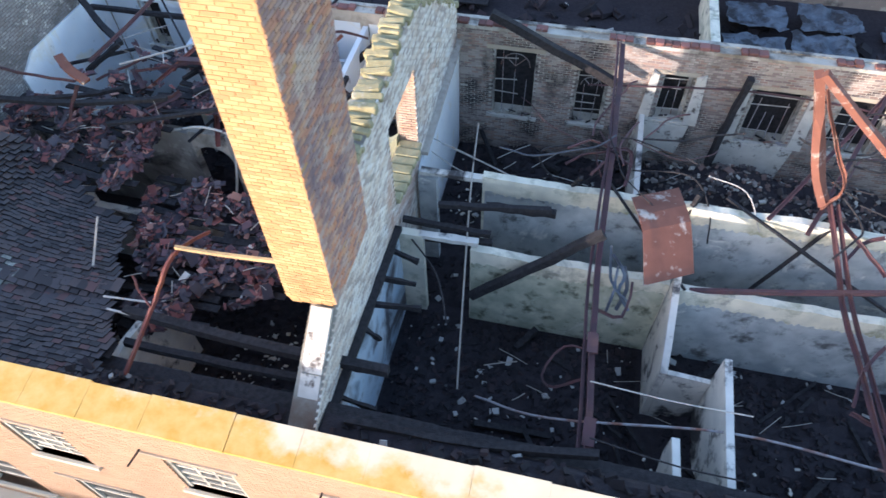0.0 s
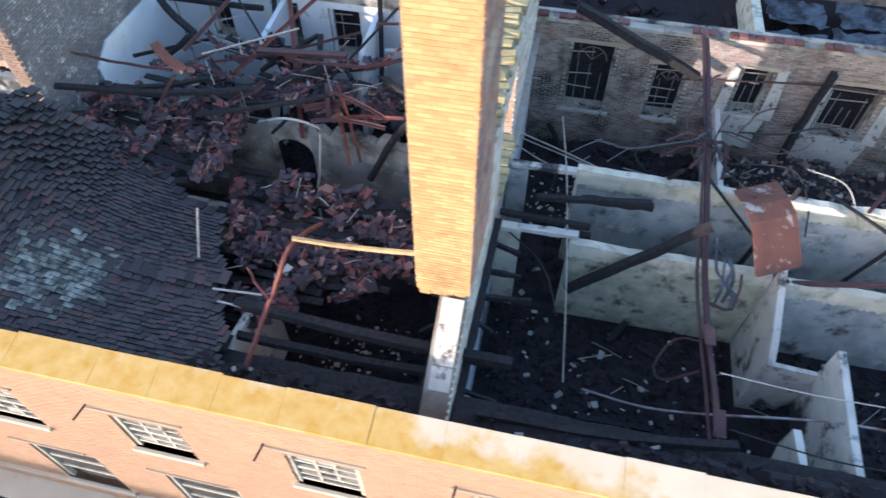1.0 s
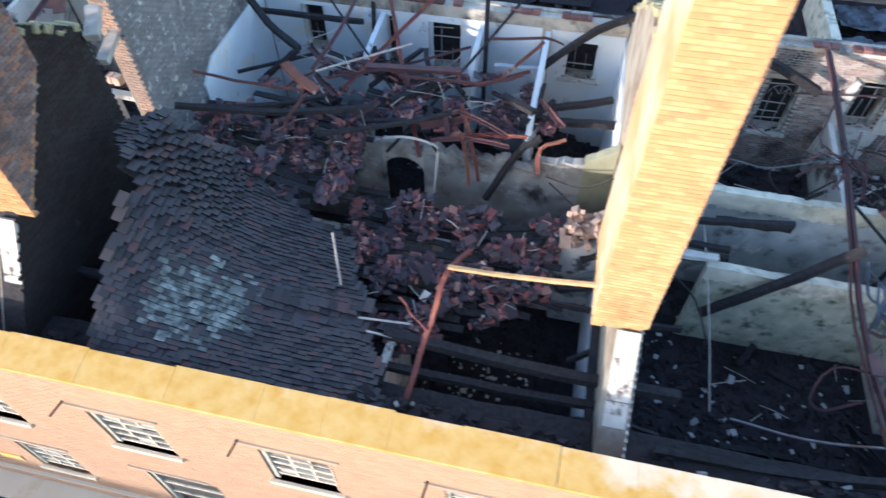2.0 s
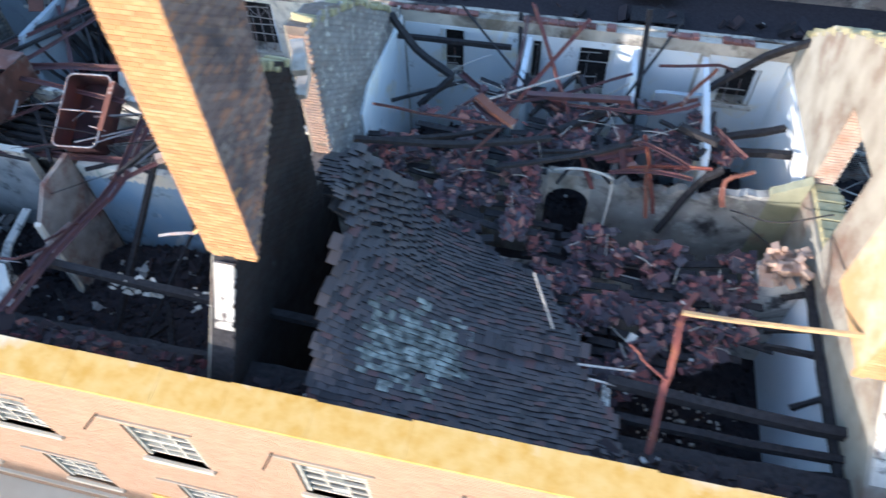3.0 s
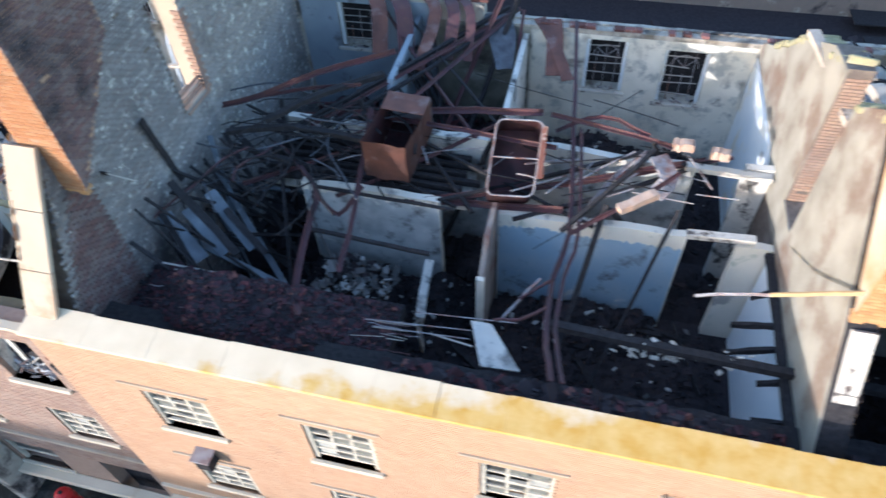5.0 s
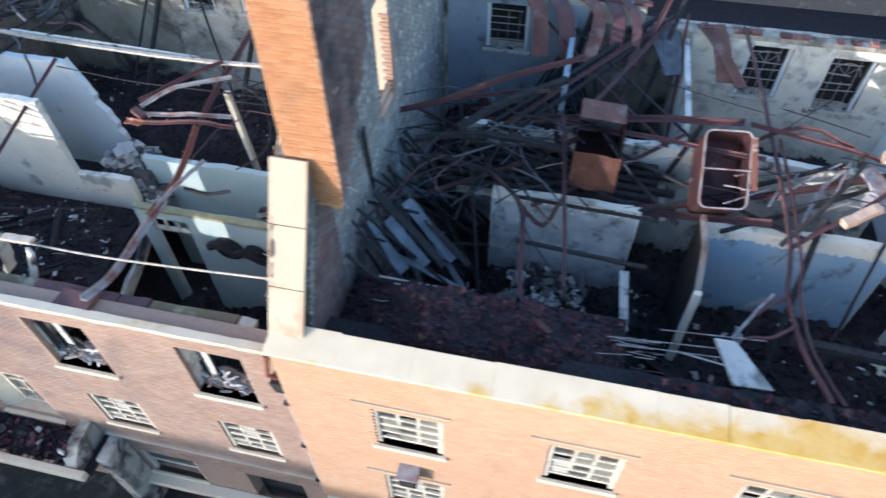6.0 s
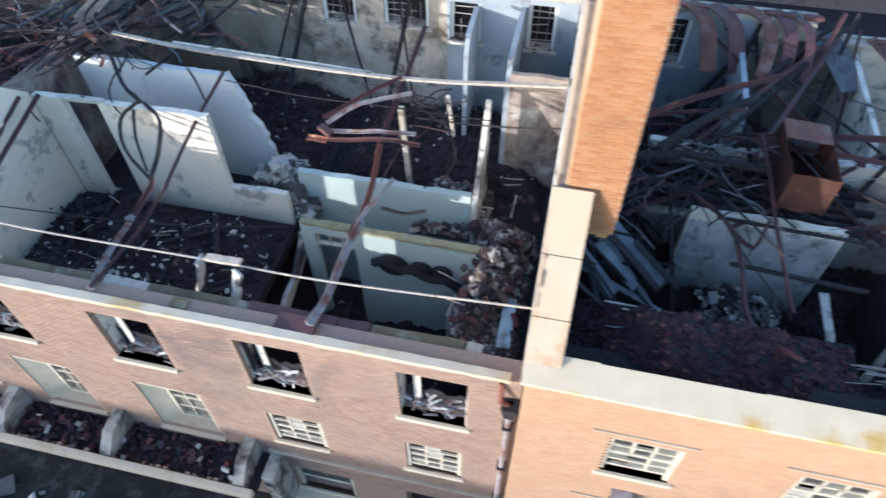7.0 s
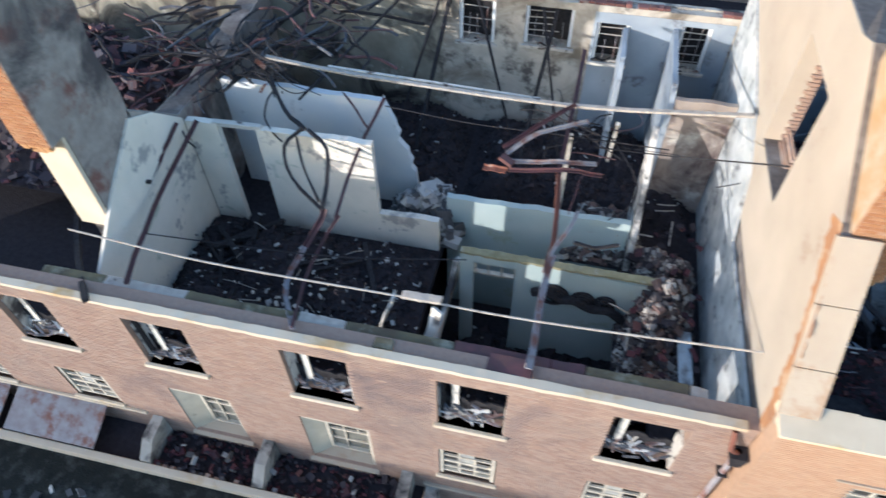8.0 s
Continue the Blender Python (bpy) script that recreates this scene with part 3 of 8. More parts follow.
part("roof", prism([(-44.3, 9.7), (-40, 10.9), (-35.7, 9.7)], -120, 30, "x"), M["slate_many"], yard)

# ---- facades ----
WIN_W, SILL, HEAD = 1.08, 6.85, 8.0
TALL_X = [-7.48 + 2.62 * k for k in range(6, -5, -1)]
WIDE = (TALL_X[6], TALL_X[5])        # two wider openings below
ROW2 = [(x, x + 1.35, 3.9, 5.6) if x in WIDE else (x, x + WIN_W, 4.4, 5.55) for x in TALL_X]
holes_tall = [(x, x + WIN_W, SILL, HEAD) for x in TALL_X] + ROW2 + [(x, x + WIN_W, 1.9, 3.1) for x in TALL_X]
FT = 0.38
wall = thing("wall_tall_front", "tall sunlit orange brick front wall with a stone coping", "wall", kind="structure")
bm = bmesh.new()
wall_core(bm, -19.3, 14.0, GROUND - 0.3, 9.15, 0.0, FT, holes_tall)
part("wall_core", bm, M["mortar"], wall)
hk = [(a + 19.3, b + 19.3, c - 3.0, d - 3.0) for a, b, c, d in holes_tall if c > 3]
bricks(wall, (-19.3, 0, 3.0), (1, 0, 0), (0, -1, 0), 33.3, 6.15, lambda a, b: not any(h[0] - 0.03 < a < h[1] + 0.03 and h[2] - 0.02 < b < h[3] + 0.02 for h in hk), M["brick_one"], M["brick"],
       near=lambda a, b: 2.4 < a < 5.2 and 5.3 < b, proud=0.003, seed=3)

LOW_X = [-21.26, -23.97, -26.58, -29.42, -32.0, -34.6]
SPLAY = ((-26.7, -25.3), (-29.4, -28.1))
ROW2L = [(*SPLAY[k - 2], 3.85, 5.7) if k in (2, 3) else (x, x + 1.1, 4.4, 5.55) for k, x in enumerate(LOW_X)]
holes_low = [(x, x + 1.14, 6.66, 8.1) for x in LOW_X] + ROW2L + [(-21.35, -20.05, 1.0, 3.35), (-23.9, -22.55, 1.9, 3.6)] + [(x, x + 1.1, 1.9, 3.1) for x in LOW_X[2:]]
wall = thing("wall_low_front", "brown brick front wall with burnt-out window openings", "wall", kind="structure")
bm = bmesh.new()
wall_core(bm, -38.0, -19.32, GROUND - 0.3, 8.5, 0.32, 0.68, holes_low)
part("wall_core", bm, M["mortar_low"], wall)
hl = [(a + 38, b + 38, c - 3.0, d - 3.0) for a, b, c, d in holes_low if c > 3]
bricks(wall, (-38, 0.32, 3.0), (1, 0, 0), (0, -1, 0), 18.68, 5.5, lambda a, b: not any(h[0] - 0.03 < a < h[1] + 0.03 and h[2] - 0.02 < b < h[3] + 0.02 for h in hl), M["brick_low_one"], M["brick_low"],
       near=lambda a, b: 14 < a < 17.0 and 4.8 < b, proud=0.004, seed=4)

# coping stones of the tall front
rnd = random.Random(11)
cop = thing("parapet_coping", "stone parapet coping, cream and thick with yellow lichen", "coping", kind="structure")
x = -19.35
while x < 13.9:
    w = rnd.uniform(0.8, 1.25)
    bm = box((x, -0.07, 9.13), (x + w - (0.012 if rnd.random() < 0.2 else 0.0015), 0.40 + rnd.uniform(-0.012, 0.012), 9.27 + rnd.uniform(-0.0015, 0.0015)), 0.003)
    for v in bm.verts:                       # weathered top, falling outwards
        if v.co.z > 9.2:
            v.co.z -= (0.4 - min(0.4, v.co.y)) * 0.19
    part("coping_stone", bm, M["parapet_stone"], cop)
    x += w
# broken cap of the low front
cop = thing("low_wall_cap", "mortar bedded cap of a broken low brick parapet", "coping", kind="structure")
part("mortar_bed", beam((-38.0, 0.34, 8.53), (-19.5, 0.34, 8.53), 0.16, 0.09, 0.2, 110), M["coping"], cop)
x = -38.0
while x < -19.8:
    w = rnd.uniform(0.2, 0.6)
    if rnd.random() < 0.15:
        part("cap_stone", box((x, 0.45 + rnd.uniform(-0.02, 0.03), 8.47), (x + w, 0.62 + rnd.uniform(-0.05, 0.05), 8.57 + rnd.uniform(-0.03, 0.02)), 0.012), M["mosswood" if rnd.random() < 0.6 else "verge"], cop)
    x += w

# ---- floors ----
PIT = (-24.9, -20.3)                # here the upper floor has fallen in
fl = thing("floor", "upper floor buried in black burnt debris, fallen in at one room", "floor", kind="structure")
part("floor_slab", box((-38, 0.69, 5.75), (PIT[0], 9.3, 6.0)), M["ash"], fl)
part("floor_slab", box((PIT[0], 5.4, 5.75), (PIT[1], 9.3, 6.0)), M["ash"], fl)
part("floor_slab", box((PIT[1], 0.69, 5.75), (-19.31, 9.3, 6.0)), M["ash"], fl)
part("floor_slab", box((-19.31, FT + 0.01, 5.75), (14, 9.3, 6.0)), M["ash"], fl)
tagged(part("floor_lower", box((-38, 0.69, 3.2), (14, 9.3, 3.45)), M["ash"]), "lower floor under burnt debris", "floor", kind="structure")


# ---- back wall and its windows ----
BACK = [(-12.23, -11.35, 7.75, 9.0), (-10.58, -9.66, 7.6, 8.9), (-7.5, -6.95, 7.75, 8.87), (-5.6, -5.28, 7.7, 8.83), (-4.62, -3.86, 7.6, 8.8), (-1.69, -0.95, 7.83, 8.72),
        (0.67, 1.65, 7.05, 8.72), (2.45, 3.15, 7.1, 8.45), (4.15, 4.75, 7.5, 8.6), (5.95, 6.95, 7.2, 8.5), (7.6, 8.6, 7.2, 8.5)]
BACK_HIGH = [(-25.5, -24.65, 8.35, 9.42), (-23.95, -22.85, 8.45, 9.42), (-22.33, -21.6, 8.2, 9.2), (-20.5, -19.85, 8.2, 9.32), (-17.9, -16.95, 8.25, 9.36)]
wall = thing("wall_back", "smoke-stained rear wall with barred window openings", "wall", kind="structure")
bm = bmesh.new()
wall_core(bm, -14.5, 14.0, GROUND - 0.3, 9.2, 9.3, 9.65, BACK)
part("wall_core", bm, M["wall_rear"], wall)
bm = bmesh.new()
wall_core(bm, -38.0, -14.5, GROUND - 0.3, 9.6, 9.3, 9.65, BACK_HIGH)
part("wall_core", bm, M["wall_rear"], wall)
for x0, x1, top, coat, words in ((-8.3, -2.2, 8.95, "plaster_clean", "pale blue plaster around the small rear windows"), (-2.0, -0.5, 8.95, "plaster_clean", "pale blue-white plaster in a rear room"), (-15.55, -13.45, 9.15, "moss_dark", "sooty plaster on the rear wall"), (-13.4, -8.8, 9.1, "plaster_rear", "smoke-patched cream plaster around the arched rear windows"),
                                 (-18.8, -15.6, 9.5, "plaster_dim", "pale blue plaster in a rear room"), (-37.9, -25.9, 9.55, "moss_dark", "sooty mossy plaster on the far rear wall"), (-22.4, -19.4, 9.45, "plaster_dim", "pale blue plaster in a rear room")):
    bm = bmesh.new()
    wall_core(bm, x0, x1, 6.0, top, 9.285, 9.298, [h for h in BACK + BACK_HIGH if x0 < h[0] < x1])
    part("plaster_coat", bm, M[coat], wall, words)
hb = [(a + 0.1, b + 0.1, c - 6, d - 6) for a, b, c, d in BACK]
bricks(wall, (-0.1, 9.3, 6.0), (1, 0, 0), (0, -1, 0), 14.0, 3.15, lambda a, b: not any(h[0] - 0.03 < a < h[1] + 0.03 and h[2] - 0.02 < b < h[3] + 0.02 for h in hb), M["brick_rear_one"], M["brick_rear"], near=lambda a, b: 3.0 < a < 4.6 and 1.2 < b, seed=9)
rnd = random.Random(21)
cap = thing("back_wall_cap", "thin pale mortar cap and red bricks along the rear wall", "coping", kind="structure")
part("mortar_bed", beam((-14.5, 9.56, 9.22), (14.0, 9.56, 9.22), 0.12, 0.05, 0.35, 110), M["surround"], cap)
part("mortar_bed", beam((-38.0, 9.56, 9.62), (-14.5, 9.56, 9.62), 0.12, 0.05, 0.35, 90), M["surround"], cap)
x = -38.0
while x < 13.5:
    w = rnd.uniform(0.12, 0.24)
    if noise.noise((x * 0.7, 3.0, 1.0)) > -0.1 and rnd.random() < 0.8:
        z = 9.6 if x < -14.6 else 9.2
        part("cap_brick", box((x, 9.31 + rnd.uniform(-0.02, 0.02), z), (x + w - 0.01, 9.48 + rnd.uniform(-0.03, 0.02), z + rnd.uniform(0.05, 0.085)), 0.01), M["cap_brick"], cap)
    x += w


def rear_window(a, b, c, d, arched, brick):
    """A burnt rear window: thin reveals, bent and broken bars, a fan of bars at the head, scraps on the sill."""
    w = thing("window_rear", "burnt window with thin broken bars and pale reveals", "window", group="rear windows", kind="structure")
    e = 0.06 if brick else 0.05
    tone = "surround" if brick else "plaster_clean"
    for x in (a - e, b):
        part("reveal", beam((x + e / 2, 9.385, c), (x + e / 2, 9.385, d), e, 0.215, 0.12, 7), M[tone], w)
    if brick:
        part("lintel", beam((a - 0.12, 9.36, d + 0.05), (b + 0.12, 9.36, d + 0.05), 0.18, 0.1, 0.2, 6), M["verge"], w)
    part("sill", beam((a - 0.08, 9.34, c - 0.035), (b + 0.08, 9.34, c - 0.035), 0.26, 0.07, 0.2, 6), M["paint_old"], w)
    # black sheet painted in place of the dark space behind the opening
    part("room_behind", box((a - 0.1, 9.75, c - 0.1), (b + 0.1, 9.8, d + 0.1)), M["char"], w, "black sheet standing in for the unlit space behind")
    rnd = random.Random(int(abs(a) * 100))
    n = max(2, round((b - a) / 0.22))
    for k in range(1, n):
        xx = a + (b - a) * k / n
        part("bar", beam((xx, 9.42, c), (xx + rnd.uniform(-0.04, 0.04), 9.43 + rnd.uniform(-0.03, 0.03), c + (d - c) * rnd.uniform(0.4, 1)), 0.018, 0.014), M["palesteel"], w)
    for k in range(1, 6):
        zz = c + (d - c) * (k + rnd.uniform(-0.12, 0.12)) / 6
        if rnd.random() < 0.3:
            continue
        reach = rnd.uniform(0.55, 1.0)
        part("bar", beam((a, 9.415, zz), (a + (b - a) * reach, 9.42 + rnd.uniform(-0.03, 0.03), zz + rnd.uniform(-0.04, 0.04)), 0.014, 0.018), M["pale"], w)
    for k in range(9):
        p = Vector((rnd.uniform(a, b - 0.1), rnd.uniform(9.25, 9.42), c + 0.02))
        part("scrap", beam(p, p + Vector((rnd.uniform(-0.2, 0.2), rnd.uniform(-0.05, 0.05), rnd.uniform(0, 0.07))), rnd.uniform(0.02, 0.06), 0.02, 0.4, 2), M[rnd.choice(("paint_old", "char", "palesteel"))], w)
    if arched:
        cx, r = (a + b) / 2, (b - a) * 0.32
        part("fan_bar", tube([(cx + r * math.cos(t * math.pi / 8), 9.41, d - 0.45 + r * math.sin(t * math.pi / 8)) for t in range(9)], 0.009), M["palesteel"], w)
        for t in (2, 4, 6):
            part("fan_bar", tube([(cx, 9.41, d - 0.45), (cx + r * math.cos(t * math.pi / 8), 9.41, d - 0.45 + r * math.sin(t * math.pi / 8))], 0.008), M["palesteel"], w)


for k, h in enumerate(BACK + BACK_HIGH):
    rear_window(*h, k in (0, 1, 6, 7), 6 <= k <= 10)
for k in (8, 9):                     # white boarded aprons and wide reveals under two windows
    a, b, c, d = BACK[k]
    o = thing("window_apron", "flaking white panelled apron under a burnt window", "panel", group="window aprons", kind="structure")
    part("panel", prism([(a - 0.25, c - 0.08), (b + 0.2, c - 0.08), *ragged((b + 0.1, c - 0.85), (a - 0.35, c - 1.0), 0.16, 0.12, 40 + k), (a - 0.35, c - 1.0)], 9.2, 9.255, "y"), M["paint_old"], o)
    part("reveal", prism([(a - 0.3, c - 0.05), (a - 0.06, c - 0.05), (a - 0.06, d + 0.02), (a - 0.2, d + 0.1)], 9.21, 9.27, "y"), M["paint_old"], o)
    part("reveal", prism([(b + 0.06, c - 0.05), (b + 0.34, c - 0.05), (b + 0.24, d + 0.1), (b + 0.06, d + 0.02)], 9.21, 9.27, "y"), M["paint_old"], o)


# ---- corridor walls ----
def run_wall(name, y, spans, material, label, thick=0.15):
    """A roofless wall along x: spans of (x0, x1, top height, bottom), the top worn and uneven, the door gaps open."""
    w = thing(name, label, "wall", kind="structure")
    for k, (x0, x1, h, z0) in enumerate(spans):
        rnd = random.Random(int(y * 100) + k)
        n = max(2, int((x1 - x0) / 0.16))
        top, drop = [], 0.0
        for i in range(n + 1):
            drop = max(-0.12, min(0.12, drop + rnd.uniform(-0.04, 0.04)))
            top.append((x0 + (x1 - x0) * i / n, h + drop * 0.6))
        part("wall_run", prism([(x0, z0), *top, (x1, z0)], y, y + thick, "y"), material, w)
    return w


NEAR_Y, FAR_Y = 4.42, 5.72


def wall_paint(y, x0, x1, top, material, seed):
    """Old paint left on the lower part of a roofless wall, its upper edge flaked away."""
    o = thing("wall_paint", "old flaking paint on the lower part of a wall", "paint", group="wall paint", kind="structure")
    edge = [(u, v + 0.1 * noise.noise((u * 0.9, seed, 0.5))) for u, v in ragged((x0, top), (x1, top), 0.1, 0.045, seed)]
    part("paint_coat", prism([(x0, 6.0), *edge, (x1, top), (x1, 6.0)], y - 0.007, y - 0.001, "y"), material, o)


run_wall("wall_corridor_near_a", NEAR_Y, [(-0.09, 0.36, 8.25, 6), (1.2, 4.5, 8.1, 6), (4.62, 14, 8.0, 6)], M["plaster_green"], "cream corridor wall, mossy and smoke-stained")
run_wall("wall_corridor_far_a", FAR_Y, [(1.15, 14, 8.55, 6)], M["plaster_green"], "cream corridor wall, mossy and smoke-stained")
run_wall("wall_corridor_jamb_a", FAR_Y, [(-0.04, 0.3, 8.3, 6)], M["paint_grey"], "blue-grey painted wall end beside a doorway")
for y, x0, x1, z in ((FAR_Y + 0.07, 0.0, 1.2, 8.42), (NEAR_Y + 0.07, 0.3, 1.32, 8.22)):
    w = thing("lintel_corridor", "pale plastered lintel over a corridor doorway", "lintel", group="lintels", kind="structure")
    part("lintel", beam((x0, y, z), (x1, y, z + 0.03), 0.15, 0.1, 0.25, 7), M["plaster"], w)
wall_paint(NEAR_Y, 1.22, 4.48, 7.78, M["paint_green"], 21)
wall_paint(NEAR_Y, 4.64, 13.9, 7.66, M["paint_grey"], 22)
wall_paint(FAR_Y, 1.2, 13.9, 8.2, M["paint_grey"], 23)
run_wall("wall_corridor_near_b", NEAR_Y, [(-8.3, -6.2, 8.2, 6), (-6.2, -2.6, 7.5, 6), (-1.7, -0.5, 7.7, 6)], M["plaster"], "pale corridor wall under fallen slates")
run_wall("wall_corridor_near_c", 4.25, [(-16.9, -14.3, 8.6, 6), (-13.24, -10.1, 8.5, 6), (-9.3, -8.75, 8.5, 6)], M["plaster_white"], "pale blue corridor wall, smoke-stained")
wall_paint(4.25, -16.88, -14.32, 8.38, M["paint_grey"], 24)
wall_paint(4.25, -13.22, -10.12, 8.22, M["paint_blue"], 25)
wall_paint(FAR_Y, -17.68, -10.02, 8.55, M["paint_grey"], 26)
run_wall("wall_corridor_far_c", FAR_Y, [(-17.7, -10.0, 8.85, 6), (-9.2, -8.75, 8.9, 6)], M["plaster"], "white corridor wall, smoke-stained")
run_wall("wall_corridor_near_d", 4.6, [(-30.2, -29.5, 8.75, 6), (-28.66, -26.25, 8.8, 6), (-26.25, -24.95, 6.9, 6)], M["plaster_white"], "white plastered wall, its end broken away")
w = run_wall("wall_corridor_far_d", 5.9, [(-30.0, -26.4, 8.95, 6)], M["plaster_sky"], "pale blue plastered wall, its end broken away")
# shade of this wall is put into its brown colour
run_wall("wall_rear_room_front", 7.0, [(-20.56, -19.38, 9.05, 6)], M["shade_brown"], "front wall of a small rear room, toned brown for shade", 0.12)
part("torn_end", prism([(-26.4, 6), (-26.4, 8.95), *ragged((-26.4, 8.95), (-25.7, 6.9), 0.12, 0.15, 5), (-25.7, 6)], 5.9, 6.05, "y"), M["plaster_sky"], w)
part("door_head", beam((-29.6, 4.67, 8.78), (-28.55, 4.67, 8.82), 0.14, 0.1, 0.2, 5), M["paint_old"], tagged(new("lintel_low_wing"), "white timber lintel over a doorway", "lintel", kind="structure"))
w = run_wall("wall_lower_near", 3.75, [(-24.3, -24.02, 7.1, 3.46), (-23.16, -20.4, 7.08, 3.46)], M["plaster_aqua"], "pale wall of the room below, with a doorway")
part("door_head", box((-24.02, 3.75, 6.86), (-23.16, 3.9, 7.09), 0.01), M["plaster_aqua"], w)
part("mossy_cap", beam((-24.3, 3.825, 7.12), (-20.4, 3.825, 7.1), 0.2, 0.07, 0.35, 30), M["moss"], w, "mossy broken cap")
part("transom", box((-24.02, 3.77, 6.5), (-23.16, 3.86, 6.56)), M["paint"], w)
for k in range(4):
    part("glazing_bar", box((-24.0 + 0.27 * k, 3.78, 6.56), (-23.965 + 0.27 * k, 3.84, 6.86)), M["paint"], w)
part("sooty_roll", tube(bend([(-22.75, 3.66, 6.35), (-22.5, 3.62, 6.5), (-22.2, 3.64, 6.3), (-21.9, 3.62, 6.35), (-21.55, 3.64, 6.15), (-21.2, 3.62, 6.2), (-20.9, 3.64, 5.95)]), 0.1, 7), M["char"], w, "black burnt roll of lagging")
run_wall("wall_lower_far", 5.2, [(-24.9, -21.0, 7.1, 3.46)], M["plaster_aqua"], "green and white wall of the corridor below")

# arched doorway in the far wall of the slate-roofed bay
w = thing("wall_corridor_far_b", "grey plastered wall with an arched opening", "wall", kind="structure")
AX0, AX1 = -4.75, -3.95
arch = [(AX0 + 0.4 - 0.4 * math.cos(t * math.pi / 10), 7.65 + 0.36 * math.sin(t * math.pi / 10)) for t in range(11)]
part("wall_run", prism([(-8.3, 6), (-8.3, 8.3), *ragged((-8.2, 8.3), (-5.2, 8.35), 0.12, 0.14, 61), (AX0, 8.3), (AX0, 6)], 5.95, 6.12, "y"), M["arch_plaster"], w)
part("arch_head", prism([*arch, (AX1, 8.35), (AX0, 8.35)], 5.95, 6.12, "y"), M["wall_rear"], w)
part("wall_run", prism([(AX1, 6), (AX1, 8.35), *ragged((-3.8, 8.35), (-1.95, 8.3), 0.2, 0.13, 62), (-1.9, 8.3), (-1.9, 6)], 5.95, 6.12, "y"), M["arch_plaster"], w)
part("wall_run", prism([(-1.9, 6), (-1.9, 8.35), *ragged((-1.8, 8.4), (-1.05, 8.5), 0.1, 0.13, 63), (-1.0, 8.5), (-1.0, 6)], 5.95, 6.12, "y"), M["arch_plaster"], w)
part("wall_run", prism([(-1.0, 6), (-1.0, 8.55), *ragged((-0.95, 8.6), (-0.48, 8.95), 0.1, 0.13, 64), (-0.46, 8.95), (-0.46, 6)], 5.95, 6.12, "y"), M["moss_pale"], w)


# ---- partitions across the wing ----
def partition(name, x, poly, material, label, thick=0.11):
    """A wall across the wing (outline in y, z)."""
    w = thing(name, label, "wall", kind="structure")
    part("partition", prism(poly, x, x + thick, "x"), material, w)
    return w


partition("wall_partition_a", 4.5, [(3.12, 6), (3.12, 7.5), (3.4, 7.75), (4.41, 8.35), (4.41, 6)], M["plaster"], "broken white partition beside a closet")
w = thing("wall_closet", "low white closet wall", "wall", kind="structure")
part("partition", prism([(4.62, 6), (4.62, 7.5), (5.28, 7.44), (5.28, 6)], 3.12, 3.2, "y"), M["plaster"], w)
partition("wall_partition_b", 5.29, [(0.4, 6), (0.4, 8.0), (1.6, 8.02), (3.2, 8.12), (3.2, 6)], M["plaster"], "white partition seen along its edge")
partition("wall_partition_c", 4.6, [(0.4, 6), (0.4, 8.0), (1.2, 7.98), (1.9, 7.9), (1.9, 7.4), (1.4, 6)], M["plaster"], "broken white partition stump")
for k, (x, y0, y1, h, m_) in enumerate(((-5.65, 7.6, 9.28, 8.9, "plaster_clean"), (-3.5, 7.6, 9.28, 8.9, "plaster_clean"), (-13.6, 6.3, 9.29, 9.0, "plaster"), (-16.0, 6.6, 9.28, 9.2, "plaster_dim"), (-20.68, 7.0, 9.28, 9.25, "plaster_dim"), (-21.75, 7.9, 9.28, 9.15, "plaster_dim"), (3.9, 6.4, 9.29, 7.6, "plaster"))):
    partition("wall_rear_partition_%s" % "abcdefg"[k], x, [(y0, 6), (y0 + 0.1, h - 0.5), (y0 + 0.35, h - 0.1), (y1, h), (y1, 6)], M[m_], "painted partition between small rear rooms")
run_wall("wall_rear_rooms_front", 8.1, [(-5.0, -4.38, 8.35, 6), (-3.0, -2.14, 8.78, 6)], M["plaster_dim"], "dull blue front wall of small rear rooms, broken off", 0.09)
partition("wall_rear_partition_h", -2.13, [(6.45, 6), (6.45, 8.55), (6.7, 8.75), (8.1, 8.85), (9.28, 8.9), (9.28, 6)], M["plaster_clean"], "white partition between small rear rooms")
w = partition("wall_partition_d", -13.35, [(2.9, 6), (3.0, 8.2), (3.5, 8.7), (4.24, 8.75), (4.24, 6)], M["limewash_brown"], "smoke-greyed partition with a cream broken end, soot-black on one side", 0.09)
part("wall_end", prism([(2.84, 6), (2.94, 8.2), (3.0, 8.24), (2.9, 6)], -13.37, -13.24, "x"), M["plaster_white"], w, "cream broken end")
part("soot_coat", prism([(2.93, 6), (3.03, 8.15), (3.52, 8.64), (4.235, 8.69), (4.235, 6)], -13.356, -13.3505, "x"), M["char"], w, "soot-blackened face")
partition("wall_partition_e", -3.5, [(0.5, 6), (0.5, 8.35), (1.3, 8.42), (1.9, 8.3), (2.3, 7.9), (2.5, 7.0), (2.5, 6)], M["plaster"], "grey-white partition under the edge of a slate roof")
partition("wall_partition_f", -20.95, [(4.9, 6.01), (5.0, 7.0), (6.3, 8.7), (6.38, 8.8), (6.38, 6.01)], M["plaster"], "white partition edge over rubble")


